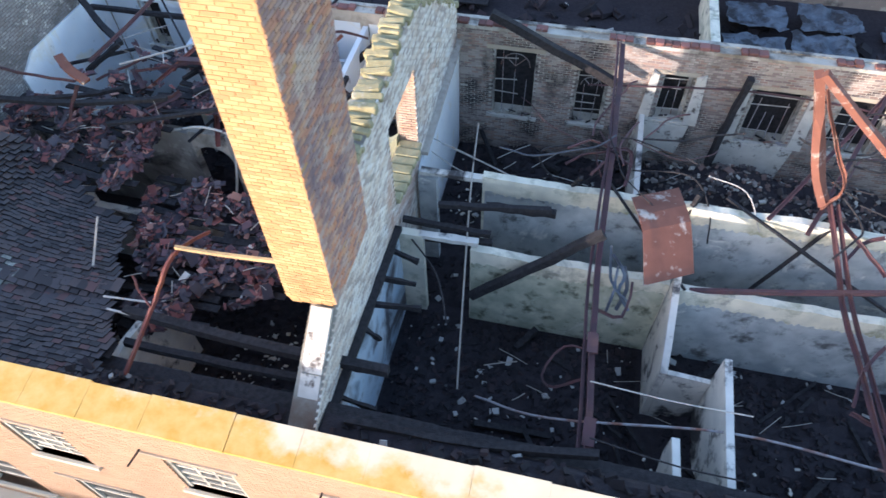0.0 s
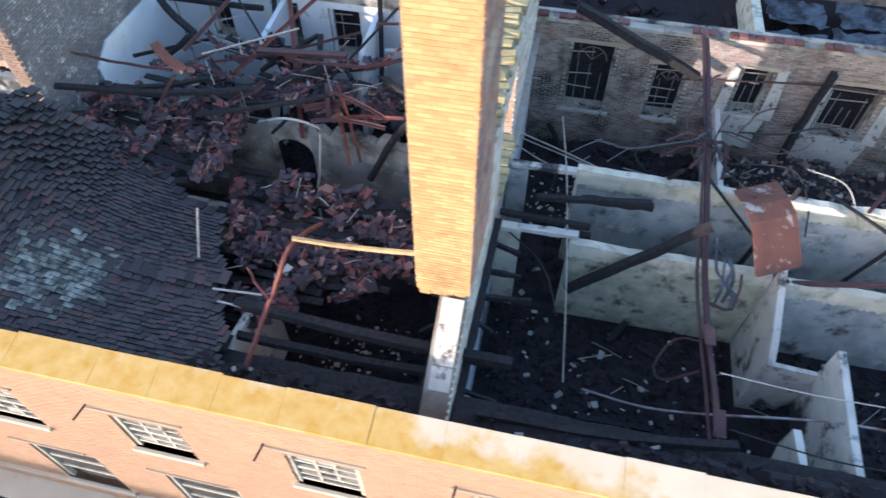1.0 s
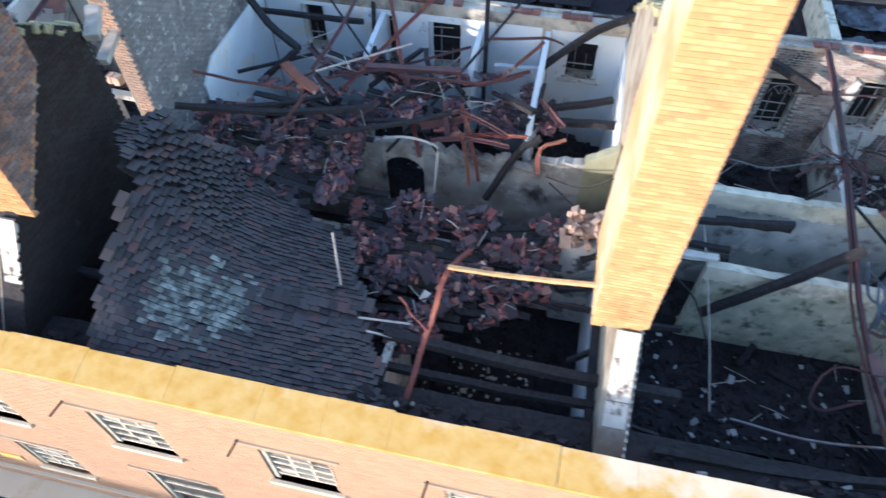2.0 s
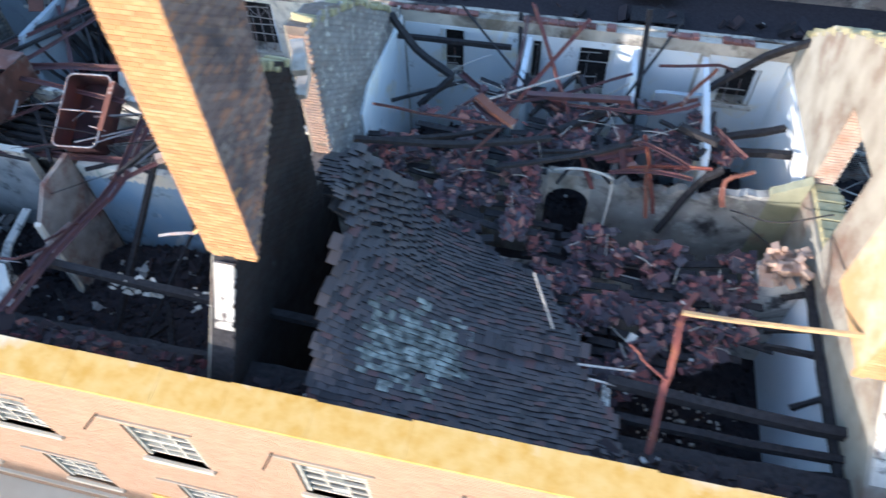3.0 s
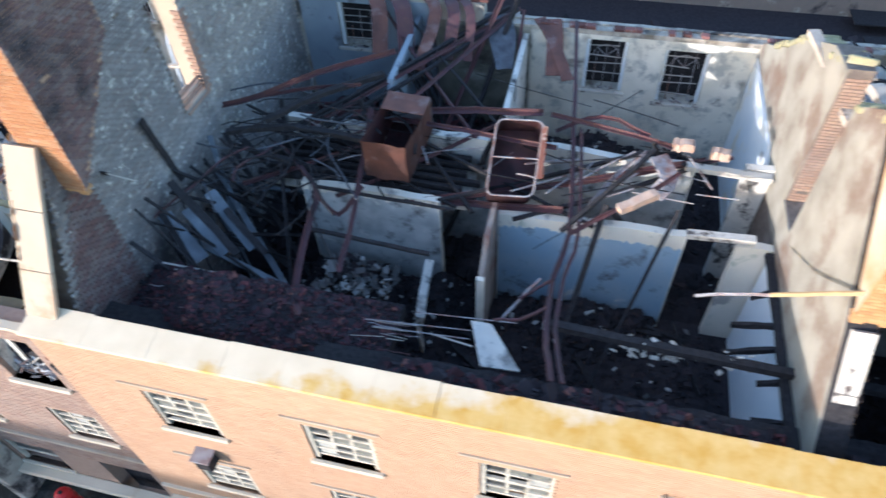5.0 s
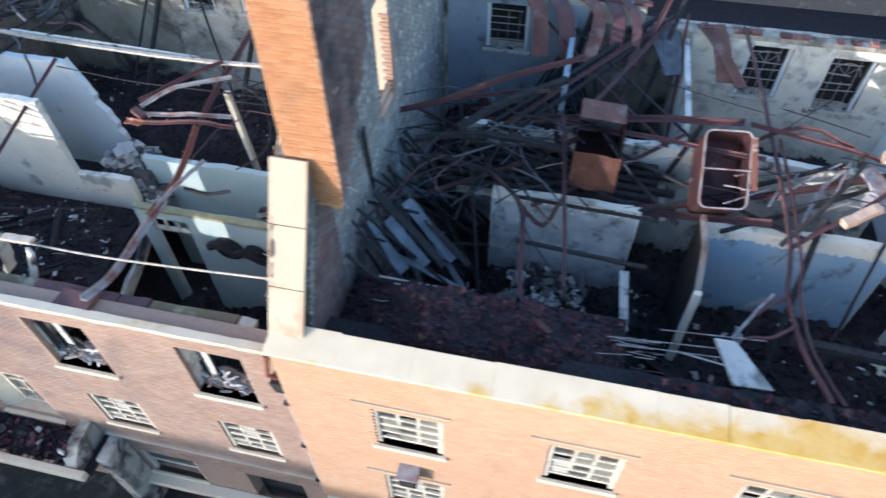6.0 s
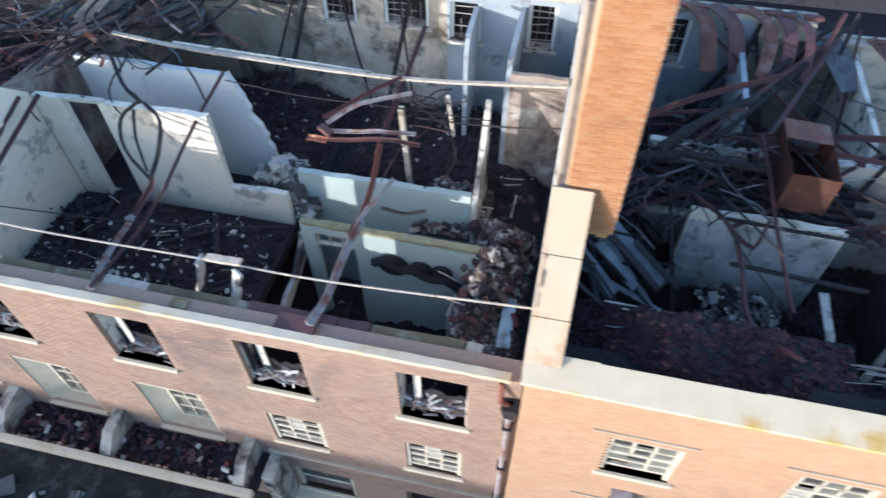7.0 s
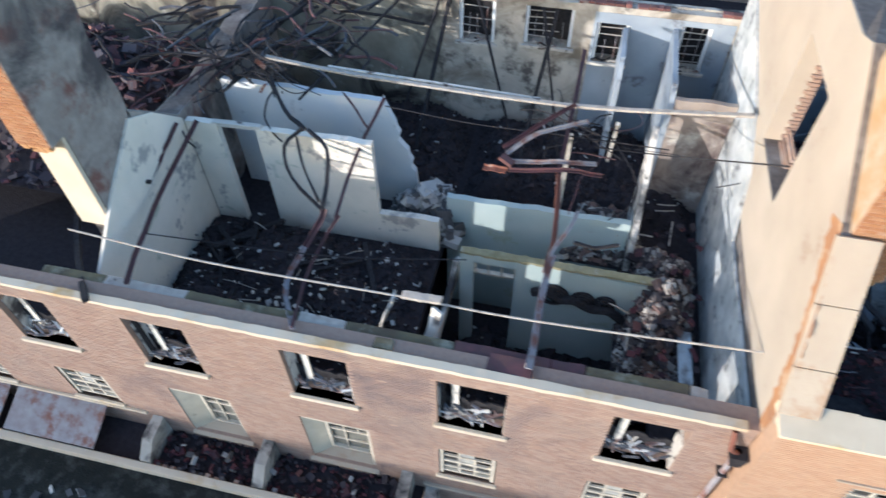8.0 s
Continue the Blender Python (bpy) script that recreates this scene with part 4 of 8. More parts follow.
# ---- party walls with chimney stacks ----
def loft(near, far, lo, hi):
    """A solid between two outlines (y, z) of equal length, at x = lo and x = hi."""
    bm = bmesh.new()
    A = [bm.verts.new((lo, u, v)) for u, v in near]
    B = [bm.verts.new((hi, u, v)) for u, v in far]
    bm.faces.new(A)
    bm.faces.new(B[::-1])
    for i in range(len(A)):
        j = (i + 1) % len(A)
        bm.faces.new((A[i], B[i], B[j], A[j]))
    bmesh.ops.recalc_face_normals(bm, faces=bm.faces)
    return bm


def party_wall(name, x0, x1, front, rear, hole, label, right_mat, left_mat, lintel=True, coat=None, rear_coat=None, core="mortar_dark", skew=0.0, rear_core="mortar_dark", one=None, fill="mortar_dark"):
    """A party wall from x0 to x1. front and rear: its outlines (y, z) before and behind the attic doorway hole (y0, y1, z0, z1),
    whose near jamb slants through the wall by skew. The face towards +x is bare brick, the face towards -x is rendered above the rooms."""
    w = thing(name, label, "wall", kind="structure")
    y0, y1, z0, z1 = hole if hole else (0, 0, 0, 0)
    pieces = [(front, core), (rear, rear_core)]
    if hole:
        pieces.append(([(y0, 3.45), (y0, z0), (y1, z0), (y1, 3.45)], fill))
    if lintel and hole:
        pieces.append(([(y0, z1), (y0, front[-2][1]), (y1, rear[1][1]), (y1, z1)], fill))
    shift = lambda poly: [(a + skew, b) if hole and a == y0 else (a, b) for a, b in poly]
    right = [shift(p) for p, _ in pieces]
    for (p, m_), q_ in zip(pieces, right):
        part("wall_core", loft(p, q_, x0, x1), M[m_], w)
    if coat:
        for p in right:
            part("limewash_coat", prism(p, x1, x1 + 0.02, "x"), coat, w)
    else:
        shown = [p for k, p in enumerate(right) if not (rear_coat and k == 1)]
        bricks(w, (x1, 0.4, 6.0), (0, 1, 0), (1, 0, 0), 9.0, 7.0, lambda a, b: any(inside(p, a + 0.4, b + 6.0) for p in shown), one, right_mat, near=(lambda a, b: 2.6 < a < 5.4 and 3.0 < b) if one else None, seed=int(abs(x0) * 10) + 1)
        if rear_coat:
            bricks(w, (x1, 0.4, 6.0), (0, 1, 0), (1, 0, 0), 9.0, 7.0, lambda a, b: inside(right[1], a + 0.4, b + 6.0), None, rear_coat, seed=int(abs(x0) * 10) + 2)
    for p, _ in pieces:
        part("render_coat", prism([(a, max(b, 8.45)) for a, b in p], x0 - 0.025, x0, "x"), left_mat, w)
    return w


def room_lining(name, x, side, y0, y1, top, material):
    """Painted room plaster on a party wall below the burnt ceiling, with the charred wall plate on it and the stubs of joists."""
    w = thing(name, "pale painted room plaster below a charred ceiling line", "wall", kind="structure")
    part("plaster", prism([(y0, 6.0), (y0, top - 0.1), (y0 + 0.8, top), (y1, top), (y1, 6.0)], x, x + 0.06 * side, "x"), material, w)
    t = thing("wall_plate", "charred timber wall plate on a party wall", "timber", group="charred timbers")
    part("plate", beam((x + 0.07 * side, y0, top + 0.06), (x + 0.07 * side, y1, top + 0.06), 0.13, 0.12, 0.3, 14), M["char"], t)
    rnd = random.Random(int(abs(x) * 10))
    for k in range(int((y1 - y0) / 0.55)):
        y = y0 + 0.3 + 0.55 * k + rnd.uniform(-0.1, 0.1)
        part("joist_stub", beam((x + 0.05 * side, y, top - 0.05), (x + side * rnd.uniform(0.3, 0.85), y + rnd.uniform(-0.1, 0.1), top - 0.05 - rnd.uniform(0, 0.35)), 0.07, 0.14, 0.5, 4), M["char"], t)


def chimney(x0, x1, y0, y1, z0, z1, label, seed, bare, key="a", coated=None, rise=0.0):
    """A brick stack that springs from a gable, its underside rising by rise from front to back.
    bare: its side towards -x shows brick, else it is rendered; coated: a render on its side towards +x."""
    st = thing("chimney_stack", label, "chimney", (0, 0, 0), "chimney stacks")
    i = 0.012
    part("stack_core", prism([(y0 + i, z0), (y1 - i, z0 + rise), (y1 - i, z1), (y0 + i, z1)], x0 + i, x1 - i, "x"), M["mortar_" + key], st)
    yes = lambda a, b: True
    W, D, H = x1 - x0 - 2 * i, y1 - y0 - 2 * i, z1 - z0
    # side towards +x: darker brick than the front, its shade partly painted in
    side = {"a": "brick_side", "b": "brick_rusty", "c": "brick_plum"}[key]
    above = lambda a, b: b > rise * a / D + 0.01
    bricks(st, (x0 + i, y0 + i, z0), (1, 0, 0), (0, -1, 0), W, H, yes, M["stack_one_" + key], M["stack_" + key], near=lambda a, b: b < 4.0, proud=0.007, seed=seed)
    if coated:
        part("render_coat", box((x1 - i, y0 + 0.02, z0), (x1 + 0.01, y1, z1)), coated, st, "grey weathered render")
    else:
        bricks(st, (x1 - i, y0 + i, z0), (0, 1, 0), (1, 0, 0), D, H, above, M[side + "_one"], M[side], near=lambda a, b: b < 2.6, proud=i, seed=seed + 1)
    if bare:
        bricks(st, (x0 + i, y0 + i, z0), (0, 1, 0), (-1, 0, 0), D, H, above, M["stack_one_" + key], M["stack_" + key], proud=0.007, seed=seed + 3)
    else:
        part("render_coat", prism([(y0 + 0.03, z0 + 0.1), (y1 - 0.02, z0 + 0.1 + rise), (y1 - 0.02, z1), (y0 + 0.03, z1)], x0 - 0.004, x0 + i + 0.004, "x"), M["stack_render"], st, "sunlit ochre render")
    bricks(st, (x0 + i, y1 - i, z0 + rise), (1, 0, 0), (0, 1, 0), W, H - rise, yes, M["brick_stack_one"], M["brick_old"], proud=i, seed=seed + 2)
    rnd = random.Random(seed)
    for k in range(3):                   # worn courses below the front edge
        for j in range(4):
            a, b = x0 + 0.03 + (W - 0.06) * j / 4, x0 + 0.02 + (W - 0.06) * (j + 1) / 4
            if rnd.random() < 0.85 - 0.25 * k:
                part("worn_brick", box((a, y0 + 0.02 * (k + 1), z0 - 0.06 * (k + 1)), (b, y0 + 0.13 + 0.05 * (k == 0), z0 - 0.06 * k - 0.006), 0.008), M["brick_stack"], st)
    return st


def coping_strip(x0, x1, a, b, material, label, n):
    """Weathered capping stones up the sloping top of a party wall, from a to b in (y, z)."""
    c = thing("verge_coping", label, "coping", (0, 0, 0), "verge copings", "structure")
    for k in range(n):
        p = [a[j] + (b[j] - a[j]) * k / n for j in (0, 1)]
        q_ = [a[j] + (b[j] - a[j]) * (k + 0.985) / n for j in (0, 1)]
        d = Vector((q_[0] - p[0], q_[1] - p[1])).normalized()
        o = Vector((-d.y, d.x)) * 0.07
        part("coping_stone", prism([tuple(p), tuple(q_), (q_[0] + o.x, q_[1] + o.y), (p[0] + o.x, p[1] + o.y)], x0, x1, "x"), material, c)


REAR = [(6.1, 3.45), (6.1, 11.36), (6.55, 11.24), (7.5, 10.75), (8.43, 10.19), (9.29, 9.57), (9.29, 3.45)]


def front_of(yf, zf, y_hole, z_a, z_b):
    return [(0.4, 3.45), (0.4, 8.5), (yf, zf), (3.25, z_a), (y_hole, z_b), (y_hole, 3.45)]


party_wall("wall_party_a", -0.45, -0.1, front_of(1.95, 9.55, 4.6, 10.9, 11.15), REAR, (4.6, 6.1, 8.75, 10.4), "brick party wall with a broken mossy gable", M["limewash_brick"], M["render"], core="render", rear_core="render", one=M["limewash_brick_one"], fill="render")
o = thing("doorway_jamb_brick", "pinkish brick reveal of an attic doorway", "brickwork", kind="structure")
bricks(o, (-0.44, 6.1, 8.78), (1, 0, 0), (0, -1, 0), 0.33, 1.6, lambda a, b: True, None, M["palebrick"], proud=0.012, seed=75)
o = thing("doorway_sill", "mossy stone sill of an attic doorway", "sill", kind="structure")
for k in range(7):
    y = 4.62 + 0.208 * k
    part("sill_stone", box((-0.43, y, 8.752), (-0.03 + 0.02 * (k % 3), y + 0.195, 8.85 + 0.012 * (k % 2)), 0.015), M["moss"], o)
o = thing("wall_rear_lining_e", "pale blue-white room plaster under a ledge on a party wall", "wall", kind="structure")
part("plaster", prism([(5.9, 6), (5.9, 8.3), (6.3, 8.42), (9.28, 8.78), (9.28, 6)], -0.085, -0.04, "x"), M["plaster_clean"], o)
part("ledge", beam((-0.03, 6.2, 8.45), (-0.03, 9.26, 8.82), 0.13, 0.09, 0.15, 16), M["palewood"], o, "weathered timber ledge")
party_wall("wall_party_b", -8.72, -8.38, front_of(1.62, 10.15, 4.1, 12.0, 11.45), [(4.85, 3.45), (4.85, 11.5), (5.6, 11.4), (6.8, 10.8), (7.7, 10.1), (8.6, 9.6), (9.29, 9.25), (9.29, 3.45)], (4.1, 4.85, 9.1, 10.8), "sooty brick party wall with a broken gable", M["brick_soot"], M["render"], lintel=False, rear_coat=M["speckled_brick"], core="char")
party_wall("wall_party_c", -19.29, -18.9, front_of(1.48, 11.3, 3.6, 12.8, 12.7), [(5.2, 3.45), (5.2, 12.7), (5.9, 12.55), (6.8, 12.2), (8.0, 11.7), (9.29, 11.2), (9.29, 3.45)], (3.6, 5.2, 9.75, 11.75), "party wall, rendered cream on its sunlit side", M["speckled_brick"], M["render_pale"], skew=0.85, rear_core="render_pale", one=M["speckled_brick_one"])
party_wall("wall_party_d", -30.75, -30.3, [(1.95, 3.45), (1.95, 10.5), (1.7, 11.0), (3.2, 12.4), (3.35, 12.0), (3.25, 11.2), (3.4, 10.4), (3.35, 3.45)], [(3.35, 3.45), (3.35, 9.95), (4.59, 8.92), (6.0, 8.8), (7.4, 9.0), (9.29, 9.2), (9.29, 3.45)], None, "grey party wall at the end of the lower wing", M["limewash_brick"], M["render"], coat=M["limewash_brown"])
o = thing("attic_jamb", "sunlit brick jamb and sill courses of an attic doorway", "brickwork", kind="structure")
for k in range(22):                  # toothed bricks of the far jamb
    z = 9.6 + 0.075 * k
    f = 0.42 + 0.2 * (k % 2)
    part("jamb_brick", box((-18.9 - f * 0.25, 5.165, z), (-18.88, 5.3 + 0.06 * (k % 2), z + 0.065), 0.006), M["brick_low"], o)
for k in range(5):                   # stepped sill courses
    z = 9.62 + 0.085 * k
    part("sill_brick", box((-19.1 + 0.03 * k, 4.47, z), (-18.875 - 0.02 * k, 5.16, z + 0.06), 0.008), M["palebrick" if k % 2 else "brick_low"], o)
o = thing("wall_end_brick", "orange brick end of a party wall beside an attic doorway", "brickwork", kind="structure")
bricks(o, (-8.7, 4.85, 9.1), (1, 0, 0), (0, -1, 0), 0.3, 2.3, lambda a, b: True, M["brick_low_one"], M["brick_low"], proud=0.01, seed=74)
o = thing("plum_brick_strip", "bare plum brick along the front of a party wall", "brickwork", kind="structure")
bricks(o, (-18.885, 0.42, 6.0), (0, 1, 0), (1, 0, 0), 1.5, 5.0, lambda a, b: b + 6.0 < 8.5 + a * 1.95, M["brick_one"], M["brick_plum"], proud=0.014, seed=72)
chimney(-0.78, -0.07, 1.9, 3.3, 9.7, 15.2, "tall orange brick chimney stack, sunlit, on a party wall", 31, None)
chimney(-8.74, -8.04, 1.58, 2.88, 10.33, 15.2, "tall orange brick chimney stack with a side toned dark for shade", 41, None, "b", rise=1.45)
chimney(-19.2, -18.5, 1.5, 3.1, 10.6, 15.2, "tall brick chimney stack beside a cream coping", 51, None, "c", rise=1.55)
chimney(-30.88, -30.27, 1.6, 3.25, 10.55, 15.2, "brick chimney stack on the far party wall", 61, True, "c", M["limewash_brown"])
coping_strip(-0.42, -0.14, (0.55, 8.45), (1.93, 9.6), M["paint_old"], "flaking white plastered verge under a chimney", 2)
coping_strip(-8.66, -8.4, (0.75, 8.75), (1.6, 10.15), M["paint_old"], "flaking white plastered verge under a chimney", 2)
coping_strip(-19.36, -18.86, (0.2, 9.05), (1.5, 11.35), M["verge"], "smooth cream verge coping of a steep roof end", 3)
o = thing("pier_face", "sunlit cream plastered end of a party wall", "wall", kind="structure")
part("plaster", box((-30.9, 1.86, 8.5), (-30.28, 1.945, 10.54), 0.015), M["coping"], o)
room_lining("wall_lining_a", -0.1, 1, 0.45, 4.4, 8.35, M["plaster_blue"])
room_lining("wall_lining_b", -0.475, -1, 0.45, 4.4, 8.35, M["plaster_bright"])
room_lining("wall_lining_c", -8.745, -1, 0.45, 4.2, 8.4, M["plaster_bright"])
w = thing("wall_lining_d", "white room plaster with grey patches, ending along a sloping ceiling line", "wall", kind="structure")
part("plaster", prism([(0.7, 6.0), (0.7, 7.85), (1.12, 8.2), (2.2, 9.1), (3.25, 9.85), (3.9, 9.5), (4.59, 8.85), (4.59, 6.0)], -30.27, -30.21, "x"), M["plaster_white"], w)
for k, (x, s_, y0, y1, h) in enumerate(((-8.38, 1, 6.3, 9.28, 9.1), (-0.475, -1, 6.15, 9.28, 8.9), (-8.745, -1, 6.0, 9.28, 8.9))):
    w = thing("wall_rear_lining_%s" % "abc"[k], "pale painted plaster on a party wall", "wall", kind="structure")
    part("plaster", prism([(y0, 6), (y0, h - 0.3), (y0 + 0.5, h), (y1, h), (y1, 6)], x, x + 0.05 * s_, "x"), M["plaster_clean"], w)

w = thing("wall_rear_lining_d", "pale blue-white plaster on a party wall below an attic line", "wall", kind="structure")
part("plaster", prism([(0.7, 6), (0.7, 8.2), (4.27, 8.1), (4.98, 9.15), (6.2, 9.75), (8.67, 10.35), (9.28, 10.45), (9.28, 6)], -19.365, -19.315, "x"), M["paint_grey"], w)
o = thing("verge_band", "orange-brown worn band where render has come off along a verge", "render", kind="structure")
up_ = [(0.3, 9.15), (0.62, 10.0), (0.95, 10.6), (1.35, 11.1), (1.62, 11.5)]
edge_a = [q_ for p, n_ in zip(up_, up_[1:]) for q_ in ragged(p, n_, 0.06, 0.07, 71)]
edge_b = [(u + 0.3, v - 0.12) for p, n_ in zip(up_, up_[1:]) for u, v in ragged(p, n_, 0.1, 0.07, 72)][::-1]
part("worn_band", prism([(0.3, 8.5), *edge_a, *edge_b, (0.5, 8.5)], -19.319, -19.3155, "x"), M["verge_worn"], o)
for k, (x0, x1, pts) in enumerate(((-0.5, -0.05, ((3.3, 10.9), (4.0, 11.05), (5.0, 11.22), (6.1, 11.38), (6.55, 11.25), (7.5, 10.77), (8.43, 10.2), (9.2, 9.65))), (-8.76, -8.34, ((3.1, 12.0), (3.7, 11.65), (4.1, 11.45))), (-8.76, -8.34, ((5.0, 11.5), (6.8, 10.8), (8.6, 9.6))))):
    o = thing("gable_stones", "rough mossy stones along a broken gable top", "coping", (0, 0, 0), "gable stones", "structure")
    rnd = random.Random(80 + k)
    for a, b in zip(pts, pts[1:]):
        n = max(1, int(math.hypot(b[0] - a[0], b[1] - a[1]) / 0.11))
        for i in range(n):
            f = (i + 0.5) / n
            y, z = a[0] + (b[0] - a[0]) * f, a[1] + (b[1] - a[1]) * f
            s_ = rnd.uniform(0.035, 0.075)
            ang = math.degrees(math.atan2(b[1] - a[1], b[0] - a[0]))
            part("stone", box((-(x1 - x0) / 2 * rnd.uniform(0.75, 1), -s_, -0.06), ((x1 - x0) / 2 * rnd.uniform(0.75, 1), s_, rnd.uniform(0.01, 0.09)), 0.018, pose((x0 + x1) / 2 + rnd.uniform(-0.04, 0.04), y, z, ang + rnd.uniform(-18, 18), rnd.uniform(-9, 9), rnd.uniform(-14, 14))), M["moss"], o)


def bar(name, pts, w, h, material, parent):
    """A bar of w by h along bent points; charred ones are eaten away, steel ones are an angle section."""
    pts = bend(pts, 3) if len(pts) > 2 else [Vector(pts[0]).lerp(Vector(pts[1]), k / 6) for k in range(7)]
    rnd = random.Random(name + str(round(pts[0].x, 2)))
    eaten = material in ("char", "palewood", "palebrick", "plaster", "tie")
    bm = bmesh.new()
    rings = []
    for i, p in enumerate(pts):
        d = (pts[min(i + 1, len(pts) - 1)] - pts[max(i - 1, 0)]).normalized()
        up = Vector((0, 0, 1)) if abs(d.z) < 0.93 else Vector((1, 0, 0))
        s = d.cross(up).normalized()
        u = s.cross(d)
        if eaten:
            k1, k2 = rnd.uniform(0.72, 1.08), rnd.uniform(0.72, 1.08)
            sec = [(-w / 2 * k1, -h / 2), (w / 2, -h / 2 * k2), (w / 2 * k2, h / 2 * k1), (-w / 2, h / 2)]
            p = p + Vector([rnd.uniform(-1, 1) * w * 0.08 for _ in range(3)])
        elif material in ("steel", "rust", "palesteel", "redsteel") and w < 0.13:
            t = 0.012
            sec = [(-w / 2, -h / 2), (w / 2, -h / 2), (w / 2, -h / 2 + t), (-w / 2 + t, -h / 2 + t), (-w / 2 + t, h / 2), (-w / 2, h / 2)]
            p = p + Vector([rnd.uniform(-1, 1) * 0.012 for _ in range(3)])
        else:
            sec = [(-w / 2, -h / 2), (w / 2, -h / 2), (w / 2, h / 2), (-w / 2, h / 2)]
        rings.append([bm.verts.new(p + s * a + u * b) for a, b in sec])
    n = len(rings[0])
    for r0, r1 in zip(rings, rings[1:]):
        for j in range(n):
            bm.faces.new((r0[j], r0[(j + 1) % n], r1[(j + 1) % n], r1[j]))
    bm.faces.new(rings[0][::-1])
    bm.faces.new(rings[-1])
    return part(name, bm, M[material], parent)


# ---- fallen steel, timbers and pipes ----
o = thing("roof_truss", "buckled red-oxide steel roof truss, fallen across the walls", "steel truss", group="steel trusses")
bar("chord", [(3.41, 1.1, 8.45), (3.32, 3.5, 8.4), (3.28, 4.74, 8.66), (3.29, 6.6, 8.95), (3.25, 9.25, 9.25)], 0.1, 0.1, "steel", o)
bar("chord", [(3.29, 1.1, 8.45), (3.2, 3.5, 8.38), (3.17, 4.74, 8.7), (3.2, 6.6, 9), (3.15, 9.2, 9.3)], 0.05, 0.06, "steel", o)
bar("strut", [(3.29, 6.5, 8.95), (2.88, 6.45, 9.1), (2.52, 6.17, 9.1)], 0.05, 0.04, "steel", o)
bar("strut", [(3.24, 6.44, 8.95), (2.79, 6.37, 8.8), (2.52, 6.2, 8.7)], 0.05, 0.04, "steel", o)
bar("strut", [(3.24, 6.49, 8.95), (3.63, 6.59, 8.8), (3.58, 5.96, 8.6)], 0.06, 0.04, "steel", o)
bar("strut", [(3.16, 6.09, 9), (2.97, 5.81, 8.9)], 0.05, 0.04, "steel", o)
bar("strut", [(3.28, 3.52, 8.35), (3.75, 3.56, 8.2), (3.84, 4.02, 8.5)], 0.04, 0.04, "steel", o)
bar("strut", [(3.33, 2.8, 8.3), (2.95, 2.95, 8.05), (2.7, 2.55, 7.75), (2.9, 2.4, 7.7), (3.3, 2.5, 8.0)], 0.035, 0.03, "steel", o)
bar("gusset", [(3.4, 1.27, 8.45), (3.4, 1.65, 8.5)], 0.16, 0.03, "steel", o)
bar("gusset", [(3.34, 2.69, 8.42), (3.33, 3.03, 8.42)], 0.16, 0.03, "steel", o)
o = thing("roof_truss", "twisted steel truss, its raised head rusted bright orange", "steel truss", group="steel trusses")
bar("chord", [(5.85, 6.45, 10.9), (6.2, 6.4, 10), (6.5, 6.2, 9.2), (6.75, 6.1, 8.75)], 0.22, 0.12, "rust", o)
bar("chord", [(5.9, 6.4, 10.95), (6.7, 6.2, 10.3), (7.6, 5.8, 9.7), (8.4, 5.4, 9.3)], 0.14, 0.1, "rust", o)
bar("chord", [(6, 6.3, 10.75), (6.53, 6.3, 9.77), (6.88, 6.1, 9.17), (6.69, 6, 8.7)], 0.06, 0.05, "rust", o)
bar("chord", [(6.84, 6.09, 8.76), (6.96, 4.39, 8.4), (7.05, 3, 8.4), (7.15, 1.2, 8.5)], 0.06, 0.07, "steel", o)
bar("chord", [(6.95, 6.09, 8.78), (7.06, 4.39, 8.42), (7.17, 3, 8.4), (7.27, 1.2, 8.5)], 0.05, 0.06, "steel", o)
bar("strut", [(6.94, 5.93, 8.7), (7.32, 5.38, 8.6), (7.61, 4.95, 8.5)], 0.05, 0.05, "steel", o)
bar("strut", [(7.09, 5.17, 8.5), (7.34, 5.5, 8.6), (7.63, 5.59, 8.7)], 0.05, 0.05, "steel", o)
bar("strut", [(6.91, 2.69, 8.3), (7.08, 3.21, 8.4), (7.39, 3.63, 8.5)], 0.05, 0.05, "steel", o)
bar("strut", [(6.86, 2.6, 8.3), (7.27, 2.36, 8.3)], 0.05, 0.05, "steel", o)
o = thing("charred_beam", "charred roof timber lying across the walls", "timber", group="charred timbers")
bar("timber", [(1.3, 4.05, 7.3), (2.2, 4.25, 8.05), (3.3, 4.6, 8.85)], 0.12, 0.16, "char", o)
o = thing("charred_beam", "charred rafter leaning from the rear wall", "timber", group="charred timbers")
bar("timber", [(0.69, 8.8, 9.81), (3.25, 8.79, 8.6)], 0.14, 0.16, "char", o)
o = thing("charred_beam", "charred beam end on a corridor wall", "timber", group="charred timbers")
bar("timber", [(1.3, 5.29, 8.3), (2.52, 5.35, 8.3)], 0.12, 0.12, "char", o)
o = thing("charred_beam", "charred lintel over a doorway", "timber", group="charred timbers")
bar("timber", [(0.36, 4.62, 8.02), (1.53, 4.64, 8.08)], 0.1, 0.14, "char", o)
o = thing("steel_pipe", "long red steel pipe lying on a corridor wall", "pipe", group="conduits")
part("pipe", tube(bend([(3.57, 4.5, 7.6), (5.89, 4.5, 8.18), (7.54, 4.6, 8.52)]), 0.055), M["steel"], o)
o = thing("conduit", "pale bent conduit across dark rooms", "pipe", group="conduits")
part("pipe", tube(bend([(1.73, 2.25, 7.2), (2.9, 1.9, 7.7), (5.37, 2.11, 7.95), (7.36, 2, 7.96)]), 0.02), M["palesteel"], o)
o = thing("conduit", "long thin leaning pole", "pipe", group="conduits")
